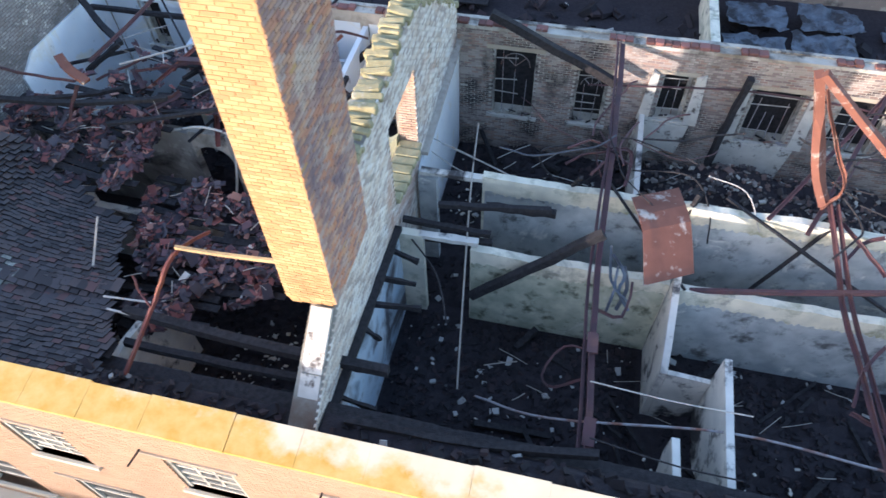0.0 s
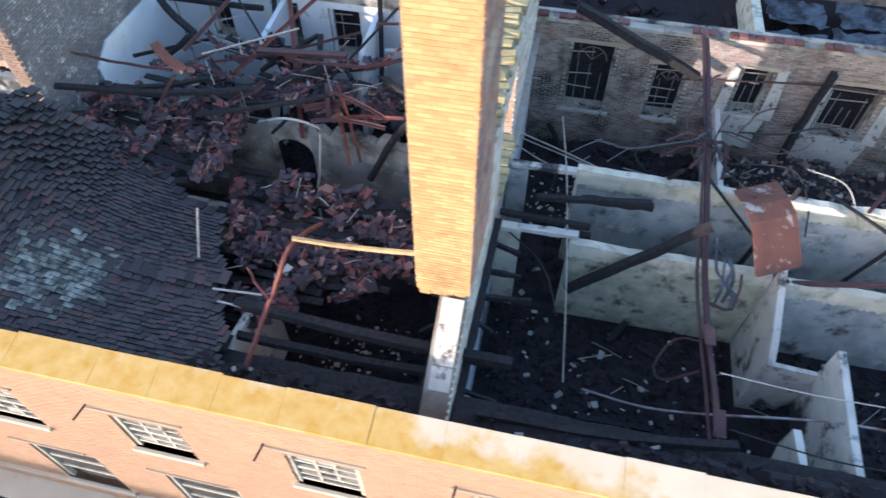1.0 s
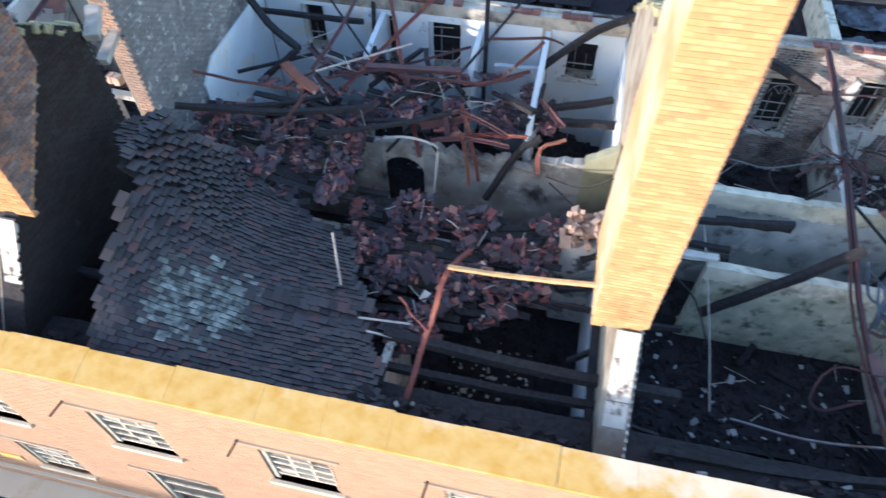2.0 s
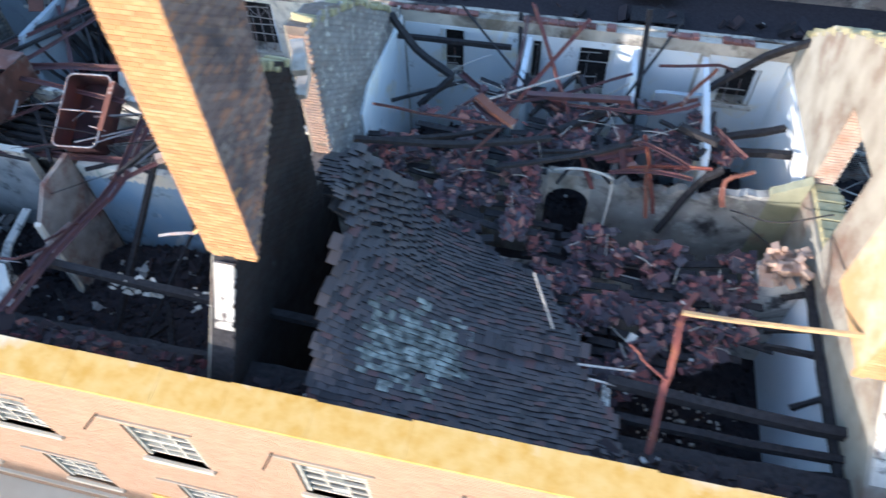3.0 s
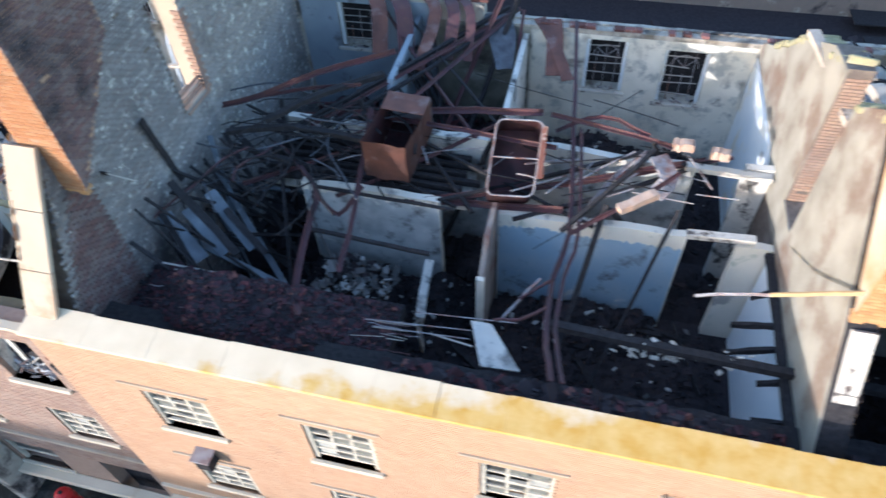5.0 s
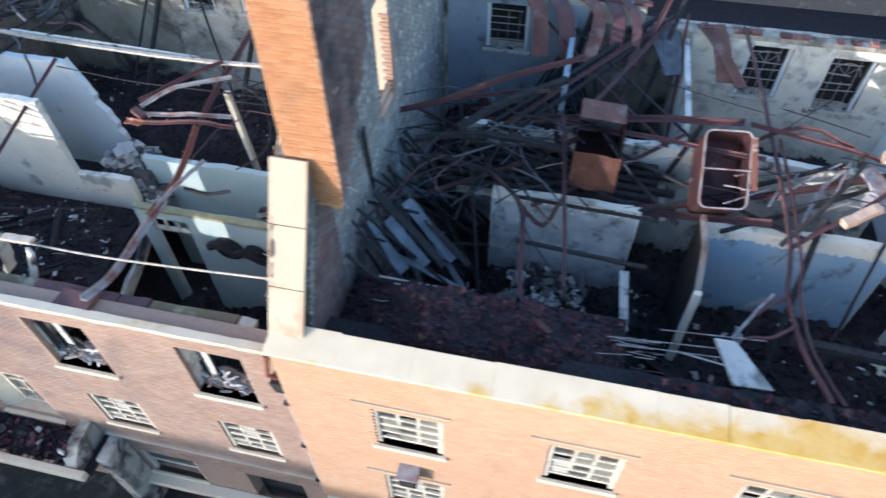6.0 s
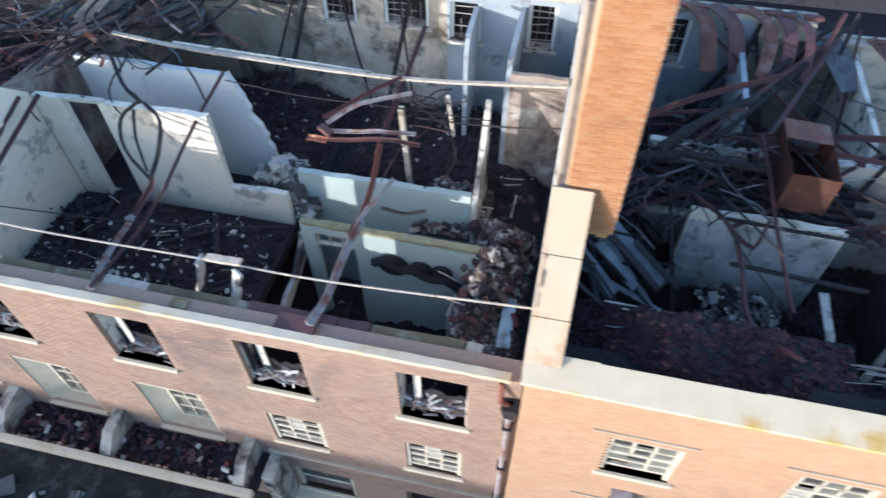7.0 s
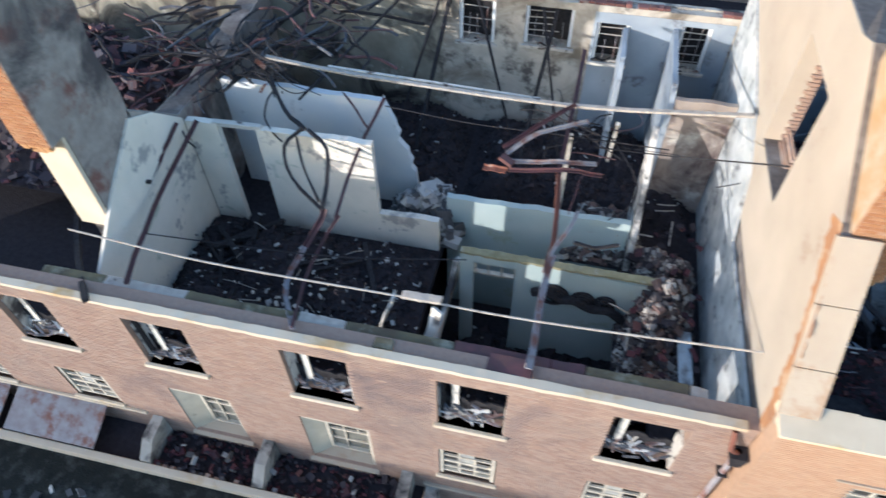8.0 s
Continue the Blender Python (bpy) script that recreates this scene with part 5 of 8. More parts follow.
part("pipe", tube(bend([(0.75, 7.4, 8.3), (1, 5.4, 8.5), (1.25, 3.6, 7.9), (1.43, 2.3, 7.2)]), 0.014), M["palewood"], o)
o = thing("conduit", "thin looped hanging burnt cable", "pipe", group="conduits")
part("cable", tube(bend([(3.22, 6.4, 8.51), (2.69, 6.2, 8.17), (2.19, 6.2, 8.5), (2.08, 6.2, 8.91), (2.47, 6.4, 8.94), (3.06, 6.6, 8.81)]), 0.018), M["char"], o)
o = thing("conduit", "cables strung along a rear wall", "pipe", group="conduits")
part("cable", tube(bend([(-0.49, 7.8, 7.42), (0.99, 7, 7.64), (2.2, 6, 8.19), (3.2, 5.8, 8.33)]), 0.012), M["pale"], o)
o = thing("conduit", "thin red conduit on the wall", "pipe", group="conduits")
part("pipe", tube(bend([(2.72, 9.2, 8.18), (5.56, 9.2, 8.48), (7.47, 9.2, 8.44), (8.42, 9.2, 8.32)]), 0.02), M["steel"], o)
o = thing("charred_beam", "charred post against the rear wall", "timber", group="charred timbers")
bar("timber", [(5.75, 9.1, 8.85), (5.51, 8.9, 6.75)], 0.2, 0.12, "char", o)
o = thing("charred_beam", "charred roof beam behind the parapet", "timber", group="charred timbers")
bar("timber", [(0.25, 0.82, 8.7), (2.05, 0.87, 8.7), (3.52, 1.06, 8.75)], 0.1, 0.14, "char", o)
o = thing("cloth_bundle", "blue-grey scorched sheet hanging from the truss", "sheet", group="sheets")
bar("sheet", [(3.5, 4.51, 8.5), (3.72, 4.2, 8.42), (3.66, 3.95, 8.3), (3.86, 3.76, 8.1)], 0.05, 0.02, "bluecloth", o)
bar("sheet", [(3.6, 4.3, 8.5), (3.6, 3.95, 8.35), (3.82, 3.85, 8.2), (3.78, 3.7, 8)], 0.04, 0.015, "bluecloth", o)
bar("sheet", [(3.45, 4.6, 8.6), (3.52, 4.2, 8.3), (3.58, 3.9, 8.4), (3.5, 3.6, 8.1)], 0.045, 0.015, "bluecloth", o)
bar("sheet", [(3.7, 4.35, 8.45), (3.8, 4.1, 8.2), (3.68, 3.8, 8.0)], 0.06, 0.015, "slatec", o)
o = thing("conduit", "thin slack wire across dark rooms", "pipe", group="conduits")
part("wire", tube(bend([(3.31, 2, 8.85), (4.39, 2, 8.74), (5.41, 2, 8.75)]), 0.01), M["pale"], o)
part("wire", tube(bend([(3.37, 1.2, 8.88), (4.46, 1.1, 8.81), (5.23, 1.1, 8.78)]), 0.012), M["char"], o)
part("wire", tube(bend([(1.55, 6.2, 8.19), (2.44, 6, 8.29), (3.28, 5.9, 8.43), (3.79, 6.2, 8.66)]), 0.01), M["pale"], o)
part("wire", tube(bend([(3.66, 6.2, 8.77), (4.56, 6, 9.01), (5.01, 5.8, 8.5), (5.08, 5.4, 8.1)]), 0.014), M["char"], o)
part("wire", tube(bend([(4.9, 6.2, 8.89), (5.52, 6, 8.82), (5.85, 5.6, 8.36)]), 0.01), M["pale"], o)
o = thing("conduit", "bent rods leaning by a doorway", "pipe", group="conduits")
part("rod", tube(bend([(-0.13, 7, 8.14), (0.67, 6.6, 8.21), (1.55, 6.2, 8.22)]), 0.014), M["pale"], o)
part("rod", tube(bend([(-0.15, 6.8, 8.02), (0.51, 6.4, 8), (0.95, 6.2, 8.06)]), 0.012), M["pale"], o)
part("rod", tube(bend([(0.04, 4.6, 8.05), (0.8, 3.6, 8.43), (1.14, 2.9, 8.13)]), 0.016), M["char"], o)
o = thing("charred_beam", "charred joist lying on the corridor walls", "timber", group="charred timbers")
bar("timber", [(-0.04, 4.7, 8.3), (1.5, 4.66, 8.3)], 0.09, 0.1, "char", o)
bar("timber", [(0.53, 4.96, 8.5), (2.43, 5.15, 8.6)], 0.09, 0.1, "char", o)
o = thing("steel_pole", "bent dull red steel pole standing by the parapet", "pole", group="conduits")
bar("pole", [(-2.5, 2.95, 9.4), (-2.74, 2.35, 9.5), (-2.76, 1.95, 9.35), (-2.84, 1.6, 9.12), (-2.95, 0.75, 8.7)], 0.075, 0.065, "redsteel", o)
bar("branch", [(-2.84, 1.66, 9.15), (-3.12, 1.86, 9.22), (-3.3, 2.05, 9.25)], 0.03, 0.028, "redsteel", o)
o = thing("tie_bar", "sunlit timber tie from a pole to the chimney wall", "timber", group="ties")
bar("bar", [(-2.72, 2.45, 9.55), (-1.72, 2.45, 9.6), (-0.5, 2.17, 10.13)], 0.045, 0.06, "tie", o)
o = thing("charred_beam", "charred purlin behind the parapet", "timber", group="charred timbers")
bar("timber", [(-3.5, 1.75, 8.7), (-1.57, 1.66, 8.65), (0.6, 1.68, 8.6)], 0.13, 0.16, "char", o)
o = thing("charred_beam", "charred purlin behind the parapet", "timber", group="charred timbers")
bar("timber", [(-3.35, 1.35, 8.5), (-1.66, 1.36, 8.45), (-0.14, 1.39, 8.45)], 0.1, 0.13, "char", o)
o = thing("roof_truss", "collapsed rusted truss joint over broken tiles", "steel truss", group="steel trusses")
bar("arm", [(-5.34, 4.9, 10.21), (-5.67, 5, 10.35), (-5.95, 5.2, 10.42)], 0.15, 0.06, "rust", o)
bar("arm", [(-5.56, 4.9, 10.22), (-6.43, 5, 10.12), (-7.68, 5.2, 10.03)], 0.06, 0.05, "steel", o)
bar("arm", [(-5.57, 4.9, 10.11), (-6, 4.9, 9.51), (-6.1, 4.81, 9.3)], 0.05, 0.05, "steel", o)
bar("arm", [(-5.61, 5.4, 10.22), (-5.51, 6.5, 10.22), (-5.57, 8, 10.18)], 0.05, 0.05, "steel", o)
o = thing("roof_truss", "collapsed red steel truss with broken struts", "steel truss", group="steel trusses")
bar("arm", [(-3.16, 5.7, 9.05), (-3.07, 5.6, 8.52), (-2.97, 5.4, 8.1)], 0.06, 0.05, "rust", o)
bar("arm", [(-3.75, 5.7, 8.77), (-3.17, 5.7, 8.92), (-2.34, 5.8, 8.81)], 0.07, 0.05, "steel", o)
bar("arm", [(-3.43, 6, 9.21), (-3.2, 6, 9.25), (-2.42, 6, 8.88)], 0.06, 0.05, "steel", o)
bar("arm", [(-1.41, 6, 8.98), (-1.81, 5.9, 8.76), (-1.78, 5.6, 8.44)], 0.08, 0.05, "rust", o)
bar("arm", [(-5.61, 5.1, 9.1), (-4.25, 5.67, 9.1), (-3.44, 6.13, 9.1)], 0.08, 0.06, "char", o)
bar("arm", [(-7.91, 4.76, 9.6), (-6.25, 5.31, 9.3), (-4.8, 5.88, 9.2)], 0.1, 0.08, "char", o)
o = thing("steel_purlin", "red steel purlin with tiles still on it", "steel beam", group="steel trusses")
bar("channel", [(-5.38, 7.3, 8.96), (-3.5, 7.3, 9.12)], 0.14, 0.08, "steel", o)
bar("bar", [(-3.09, 8, 9.43), (-2.08, 8, 9.57), (-1.72, 8.4, 9.22)], 0.04, 0.04, "steel", o)
o = thing("steel_purlin", "leaning red rail among tiles", "steel beam", group="steel trusses")
bar("bar", [(-2.68, 7, 9.35), (-2.42, 7.6, 9.31), (-2.07, 8, 9.51)], 0.05, 0.05, "rust", o)
bar("bar", [(-2.62, 6.8, 9.07), (-2.01, 6.4, 9.12)], 0.12, 0.1, "char", o)
bar("bar", [(-2.07, 8.6, 8.51), (-1.13, 8.8, 9.35), (-0.14, 8.9, 9.83)], 0.12, 0.12, "char", o)
o = thing("charred_beam", "charred rafter against a pale wall", "timber", group="charred timbers")
bar("timber", [(-8.38, 8.6, 9.51), (-7.77, 8.2, 9.06), (-6.88, 7.6, 8.93)], 0.13, 0.1, "char", o)
o = thing("charred_beam", "charred rafter against a pale wall", "timber", group="charred timbers")
bar("timber", [(-8.38, 8.8, 8.9), (-5.93, 8.9, 8.85)], 0.09, 0.1, "char", o)
bar("timber", [(-6.85, 7.5, 9), (-7.44, 7, 8.61)], 0.1, 0.1, "char", o)
o = thing("charred_beam", "charred joist in a rear room", "timber", group="charred timbers")
bar("timber", [(-1.75, 7.23, 8.6), (-0.62, 7.71, 8.6)], 0.12, 0.1, "char", o)
o = thing("charred_beam", "charred joist in a rear room", "timber", group="charred timbers")
bar("timber", [(-1.71, 6.96, 8.5), (-0.2, 7.15, 8.5)], 0.12, 0.12, "char", o)
o = thing("conduit", "white painted pipe bent over an arch", "pipe", group="conduits")
part("pipe", tube(bend([(-5.05, 5.8, 8.43), (-4.27, 5.8, 8.67), (-3.7, 5.8, 8.58), (-3.63, 5.75, 8.4), (-3.65, 5.5, 7.77), (-3.71, 5.3, 7.17), (-3.72, 5.25, 5.99)]), 0.024), M["paint_old"], o)
o = thing("conduit", "thin wires hanging over a green wall", "pipe", group="conduits")
part("cable", tube(bend([(-1.63, 5.6, 8.4), (-1.02, 5.2, 8.67), (-0.55, 4.74, 9.46)]), 0.014), M["char"], o)
part("cable", tube(bend([(-1.56, 5.6, 8.27), (-1.03, 5, 8.33), (-0.83, 4.6, 8.26), (-1.12, 4.4, 7.98)]), 0.012), M["char"], o)
o = thing("conduit", "pale stick among fallen slates", "pipe", group="conduits")
part("stick", tube(bend([(-4.69, 3.16, 8.95), (-4.3, 2.32, 8.85)]), 0.018), M["palewood"], o)
o = thing("conduit", "pale lath among fallen slates", "pipe", group="conduits")
part("stick", tube(bend([(-3.9, 1.89, 8.75), (-3.15, 1.94, 8.75)]), 0.018), M["pale"], o)
part("stick", tube(bend([(-3.74, 1.7, 8.75), (-3.26, 1.7, 8.7)]), 0.018), M["pale"], o)
part("stick", tube(bend([(-6.08, 6.5, 9.32), (-4.5, 7.5, 9.45)]), 0.02), M["pale"], o)
o = thing("timber_post", "pale weathered rafters leaning in the attic doorway", "timber", group="rafters")
bar("rafter", [(-8.4, 4.22, 10.77), (-8.81, 6.5, 11.08)], 0.17, 0.1, "palewood", o)
bar("rafter", [(-8.24, 4.1, 11.31), (-8.44, 4.6, 11.46)], 0.2, 0.12, "palewood", o)
o = thing("steel_purlin", "thin red steel bars lying over rear rooms", "steel beam", group="steel trusses")
bar("bar", [(-6.08, 6.8, 8.94), (-4.7, 7.4, 9.02), (-3.5, 8.2, 9.07)], 0.04, 0.04, "steel", o)
bar("bar", [(-4.66, 7, 9.08), (-3.1, 6.8, 9.29), (-2.33, 7.2, 9.29)], 0.05, 0.04, "steel", o)
bar("bar", [(-3.28, 6.1, 9.34), (-3.06, 5.9, 8.79), (-2.83, 5.6, 8.02)], 0.05, 0.05, "redsteel", o)
bar("bar", [(-3.51, 6, 8.61), (-2.79, 6, 8.82), (-2.06, 6, 8.9)], 0.04, 0.05, "redsteel", o)
bar("bar", [(-7.95, 5.16, 9.2), (-6.46, 5.61, 9.2), (-5.74, 5.99, 9.2)], 0.08, 0.07, "char", o)
bar("bar", [(-2.69, 5.6, 7.59), (-2.22, 6, 8.46), (-1.83, 6.2, 8.75)], 0.1, 0.1, "char", o)
bar("bar", [(-5.2, 5.89, 8.8), (-3.94, 6.33, 8.7), (-3.28, 6.74, 8.8)], 0.07, 0.07, "char", o)
o = thing("roof_truss", "buckled red-oxide steel roof truss, fallen across the walls", "steel truss", group="steel trusses")
bar("chord", [(-11.95, 0.82, 9.1), (-12.11, 1.7, 8.92), (-12.13, 2.8, 8.75), (-12, 3.78, 8.8), (-12.2, 5.95, 9.2), (-12.49, 9.2, 9.47)], 0.08, 0.07, "steel", o)
bar("chord", [(-11.8, 0.82, 9.1), (-11.98, 1.75, 8.89), (-11.98, 2.8, 8.79), (-11.85, 3.78, 8.8), (-12.05, 5.95, 9.2)], 0.06, 0.06, "steel", o)
bar("strut", [(-12.32, 2.8, 8.7), (-12.85, 2.14, 8.3)], 0.05, 0.04, "palesteel", o)
bar("strut", [(-12.13, 2.8, 8.75), (-12.59, 2.42, 8.6)], 0.05, 0.05, "steel", o)
bar("strut", [(-12.17, 2.1, 8.92), (-12.52, 1.83, 8.9), (-12.85, 1.76, 8.9)], 0.05, 0.05, "steel", o)
bar("strut", [(-11.97, 3.75, 8.76), (-11.45, 4.18, 8.9), (-11.03, 4.44, 9), (-10.37, 5.06, 9.2)], 0.06, 0.06, "steel", o)
bar("strut", [(-12.14, 3.8, 8.74), (-11.28, 4.73, 9.2), (-10.81, 5.44, 9.3)], 0.07, 0.07, "char", o)
bar("strut", [(-11.89, 4, 8.86), (-11.34, 5.2, 8.9), (-10.91, 5.6, 9.09)], 0.06, 0.05, "palesteel", o)
bar("strut", [(-12.63, 6, 9.4), (-11.47, 5.9, 9.27), (-10.75, 5.8, 9.21), (-10.34, 5.8, 9.09)], 0.07, 0.06, "steel", o)
bar("strut", [(-12.51, 5.9, 9.11), (-11.72, 6.1, 9.39), (-10.87, 5.9, 9.24)], 0.06, 0.05, "steel", o)
o = thing("roof_truss", "tangled truss of burnt steel near the end wall", "steel truss", group="steel trusses")
bar("chord", [(-15.6, 1.16, 9.1), (-16.07, 2, 8.62), (-16.22, 3, 8.85), (-16.37, 3.8, 8.85), (-16.92, 4.4, 8.89), (-17.64, 5, 8.82)], 0.09, 0.08, "steel", o)
bar("chord", [(-15.45, 2.3, 8.69), (-15.55, 3.2, 8.78), (-15.68, 4.3, 9.05), (-15.86, 5.6, 9.4)], 0.07, 0.07, "steel", o)
bar("chord", [(-19.31, 5.4, 9.02), (-18.11, 5.6, 9.37), (-17.04, 6, 9.73), (-15.64, 6.6, 9.98)], 0.08, 0.08, "steel", o)
bar("chord", [(-17.65, 4.85, 9.4), (-16.94, 5.62, 9.5), (-15.9, 6.55, 9.5)], 0.12, 0.1, "char", o)
bar("chord", [(-18.39, 4.63, 9.2), (-17.21, 5.02, 9.2), (-15.75, 5.01, 9.1)], 0.1, 0.1, "char", o)
bar("strut", [(-18.71, 5.7, 9.09), (-17.54, 5.9, 9.36), (-16.17, 6, 9.58)], 0.05, 0.05, "steel", o)
bar("strut", [(-18.06, 4.53, 9), (-16.61, 4.41, 8.8)], 0.09, 0.08, "char", o)
bar("strut", [(-16.33, 3.15, 8.6), (-14.18, 3.09, 8.5)], 0.06, 0.06, "char", o)
bar("strut", [(-16.51, 4.08, 8.7), (-14.02, 4.07, 8.6)], 0.05, 0.05, "char", o)
bar("strut", [(-16.37, 3.78, 8.8), (-15.92, 3.58, 8.6), (-15.66, 4.14, 8.8)], 0.06, 0.06, "steel", o)
o = thing("steel_purlin", "long red steel purlin on a corridor wall", "steel beam", group="steel trusses")
bar("channel", [(-15.7, 4.4, 8.34), (-13.9, 4.4, 8.47), (-12.17, 4.4, 8.63)], 0.1, 0.08, "steel", o)
o = thing("steel_purlin", "long red steel purlin on the far corridor wall", "steel beam", group="steel trusses")
bar("channel", [(-17.68, 5.9, 8.74), (-14.66, 6, 9.21), (-12.77, 5.9, 9.47)], 0.11, 0.08, "steel", o)
bar("channel", [(-15.97, 5.6, 9.26), (-14.1, 5.4, 9.29), (-12.42, 5.2, 9.3)], 0.08, 0.05, "steel", o)
o = thing("charred_beam", "charred joist in a dark room", "timber", group="charred timbers")
bar("timber", [(-17.37, 6.2, 8.42), (-16.4, 6.2, 8.41)], 0.1, 0.14, "char", o)
bar("timber", [(-17.71, 5.8, 8.39), (-16.21, 5.8, 8.4)], 0.09, 0.12, "char", o)
bar("timber", [(-17.45, 5.5, 7.94), (-16.24, 5.5, 7.91)], 0.09, 0.12, "char", o)
o = thing("charred_beam", "black beam behind the parapet", "timber", group="charred timbers")
bar("timber", [(-12.15, 1.97, 8.7), (-9.96, 1.9, 8.65), (-6.77, 1.84, 8.6)], 0.12, 0.12, "char", o)
o = thing("conduit", "pale laths behind the parapet", "pipe", group="conduits")
part("lath", tube(bend([(-14.75, 1.5, 8.7), (-13.18, 1.62, 8.7)]), 0.009), M["palesteel"], o)
part("lath", tube(bend([(-14.61, 1.4, 8.7), (-13.17, 1.47, 8.7)]), 0.009), M["palesteel"], o)
part("lath", tube(bend([(-14.02, 1.74, 8.75), (-12.54, 1.85, 8.75)]), 0.009), M["palesteel"], o)
part("lath", tube(bend([(-13.76, 1.48, 8.65), (-13.11, 1.39, 8.65)]), 0.014), M["pale"], o)
part("lath", tube(bend([(-18.29, 1.85, 8.75), (-17.24, 1.83, 8.75)]), 0.016), M["pale"], o)
part("lath", tube(bend([(-18.02, 1.76, 8.75), (-17.08, 1.74, 8.75)]), 0.014), M["pale"], o)
o = thing("tie_bar", "sunlit timber tie to the chimney wall", "timber", group="ties")
bar("bar", [(-9.38, 2.2, 9.82), (-8.69, 1.64, 10.75)], 0.035, 0.05, "tie", o)
bar("wrap", [(-10.2, 2.38, 9.36), (-9.9, 2.36, 9.5), (-9.38, 2.2, 9.82)], 0.03, 0.03, "palesteel", o)
o = thing("masonry_lump", "lump of pale brickwork stuck on a burnt beam", "masonry", group="masonry lumps")
bar("lump", [(-11.28, 4.12, 9.1), (-10.72, 4.49, 9.2)], 0.15, 0.13, "palebrick", o)
bar("lump", [(-10.5, 5.66, 9.3), (-10.16, 5.65, 9.3)], 0.18, 0.16, "palebrick", o)
bar("lump", [(-9.86, 5.68, 9.2), (-9.57, 5.64, 9.2)], 0.18, 0.16, "palebrick", o)
o = thing("sheet_panel", "grey bent sheet on broken steel", "sheet", group="sheets")
bar("sheet", [(-10.71, 5.49, 9.15), (-10.5, 5.11, 9), (-10.69, 4.86, 8.8)], 0.32, 0.04, "palesteel", o)
o = thing("lintel_block", "pale lintel over a doorway gap", "lintel", group="lintels")
bar("lintel", [(-10.2, 5.62, 8.9), (-8.78, 5.6, 8.85)], 0.14, 0.1, "paint_old", o)
o = thing("lintel_block", "pale lintel over a doorway gap", "lintel", group="lintels")
bar("lintel", [(-10.12, 4.3, 8.58), (-9.07, 4.3, 8.64)], 0.14, 0.1, "paint_old", o)
o = thing("charred_bundle", "bundle of charred slats fanned against the end wall", "timber", group="charred timbers")
bar("slat", [(-18.8, 3.27, 10.43), (-18.93, 3.72, 8.6)], 0.12, 0.03, "char", o)
bar("slat", [(-18.7, 3.16, 9.28), (-17.41, 2.53, 8.4)], 0.14, 0.03, "char", o)
bar("slat", [(-18.48, 3.01, 8.8), (-17.74, 2.64, 8.2)], 0.2, 0.02, "sheet_blue", o)
bar("slat", [(-18.28, 3.48, 8.8), (-17.3, 2.86, 8.2)], 0.22, 0.02, "sheet_blue", o)
bar("slat", [(-17.87, 3.23, 8.7), (-17.05, 2.78, 8.2)], 0.12, 0.03, "char", o)
bar("slat", [(-18.8, 2.81, 8.8), (-18.07, 2.44, 8.2)], 0.24, 0.02, "sheet_blue", o)
bar("slat", [(-18.8, 2.12, 10.37), (-19.28, 3.21, 9), (-17.97, 3.15, 8.9)], 0.05, 0.03, "char", o)
bar("slat", [(-18.75, 2.15, 10.32), (-18.75, 2.56, 9.81)], 0.03, 0.02, "pale", o)
o = thing("roof_truss", "steel pole with looped cable on the low parapet", "steel truss", group="steel trusses")
bar("chord", [(-26.28, 0.44, 8.68), (-27.07, 1.8, 7.87), (-26.95, 2.5, 8.05)], 0.08, 0.07, "palesteel", o)
bar("chord", [(-26.95, 2.5, 8.05), (-26.76, 3, 8.34), (-26.71, 3.1, 8.47)], 0.09, 0.08, "steel", o)
bar("chord", [(-26.77, 3.1, 8.46), (-26.83, 3.6, 8.63), (-26.99, 4.2, 8.94), (-27.46, 4.5, 9.1)], 0.07, 0.06, "char", o)
bar("chord", [(-26.77, 3.1, 8.46), (-27.52, 3.6, 8.65), (-27.86, 4.2, 8.86), (-27.58, 4.5, 9.08)], 0.06, 0.05, "char", o)
bar("chord", [(-26.85, 3.2, 8.57), (-27.34, 3.8, 8.79), (-27.67, 4.4, 8.94)], 0.05, 0.05, "char", o)
bar("chord", [(-27.52, 4.5, 9.09), (-28.02, 4.8, 9.26), (-28.45, 5.3, 9.64), (-28.44, 5, 10.11)], 0.08, 0.07, "char", o)
bar("chord", [(-28.22, 4.9, 10.12), (-28.4, 4.9, 10.27)], 0.12, 0.1, "rust", o)
bar("chord", [(-28.46, 5.1, 9.58), (-28.62, 5.1, 9.36)], 0.08, 0.05, "rust", o)
bar("strut", [(-26.28, 0.44, 8.68), (-26.73, 2.2, 7.97), (-26.46, 3.1, 8.38)], 0.045, 0.045, "steel", o)
bar("strut", [(-26.53, 3.1, 8.29), (-26.52, 4.4, 8.64), (-26.24, 5.6, 9.22)], 0.05, 0.05, "steel", o)
bar("strut", [(-26.41, 5, 8.89), (-27.17, 5.8, 9.08)], 0.045, 0.045, "steel", o)
o = thing("roof_truss", "steel pole and fanned red struts over rubble", "steel truss", group="steel trusses")
bar("chord", [(-22.61, 0.51, 8.74), (-22.59, 1.2, 8.52), (-22.57, 2.2, 8.58), (-22.5, 2.8, 8.64)], 0.11, 0.09, "palesteel", o)
bar("chord", [(-22.59, 2.4, 8.63), (-22.54, 3.25, 8.65), (-22.63, 4.5, 8.92)], 0.09, 0.08, "rust", o)
bar("chord", [(-22.63, 4.5, 8.92), (-22.58, 5.7, 9.18), (-22.52, 7.7, 9.49)], 0.08, 0.08, "steel", o)
bar("strut", [(-22.55, 2.8, 8.63), (-22.27, 3.4, 8.77), (-22.19, 3.8, 8.75)], 0.06, 0.05, "palesteel", o)
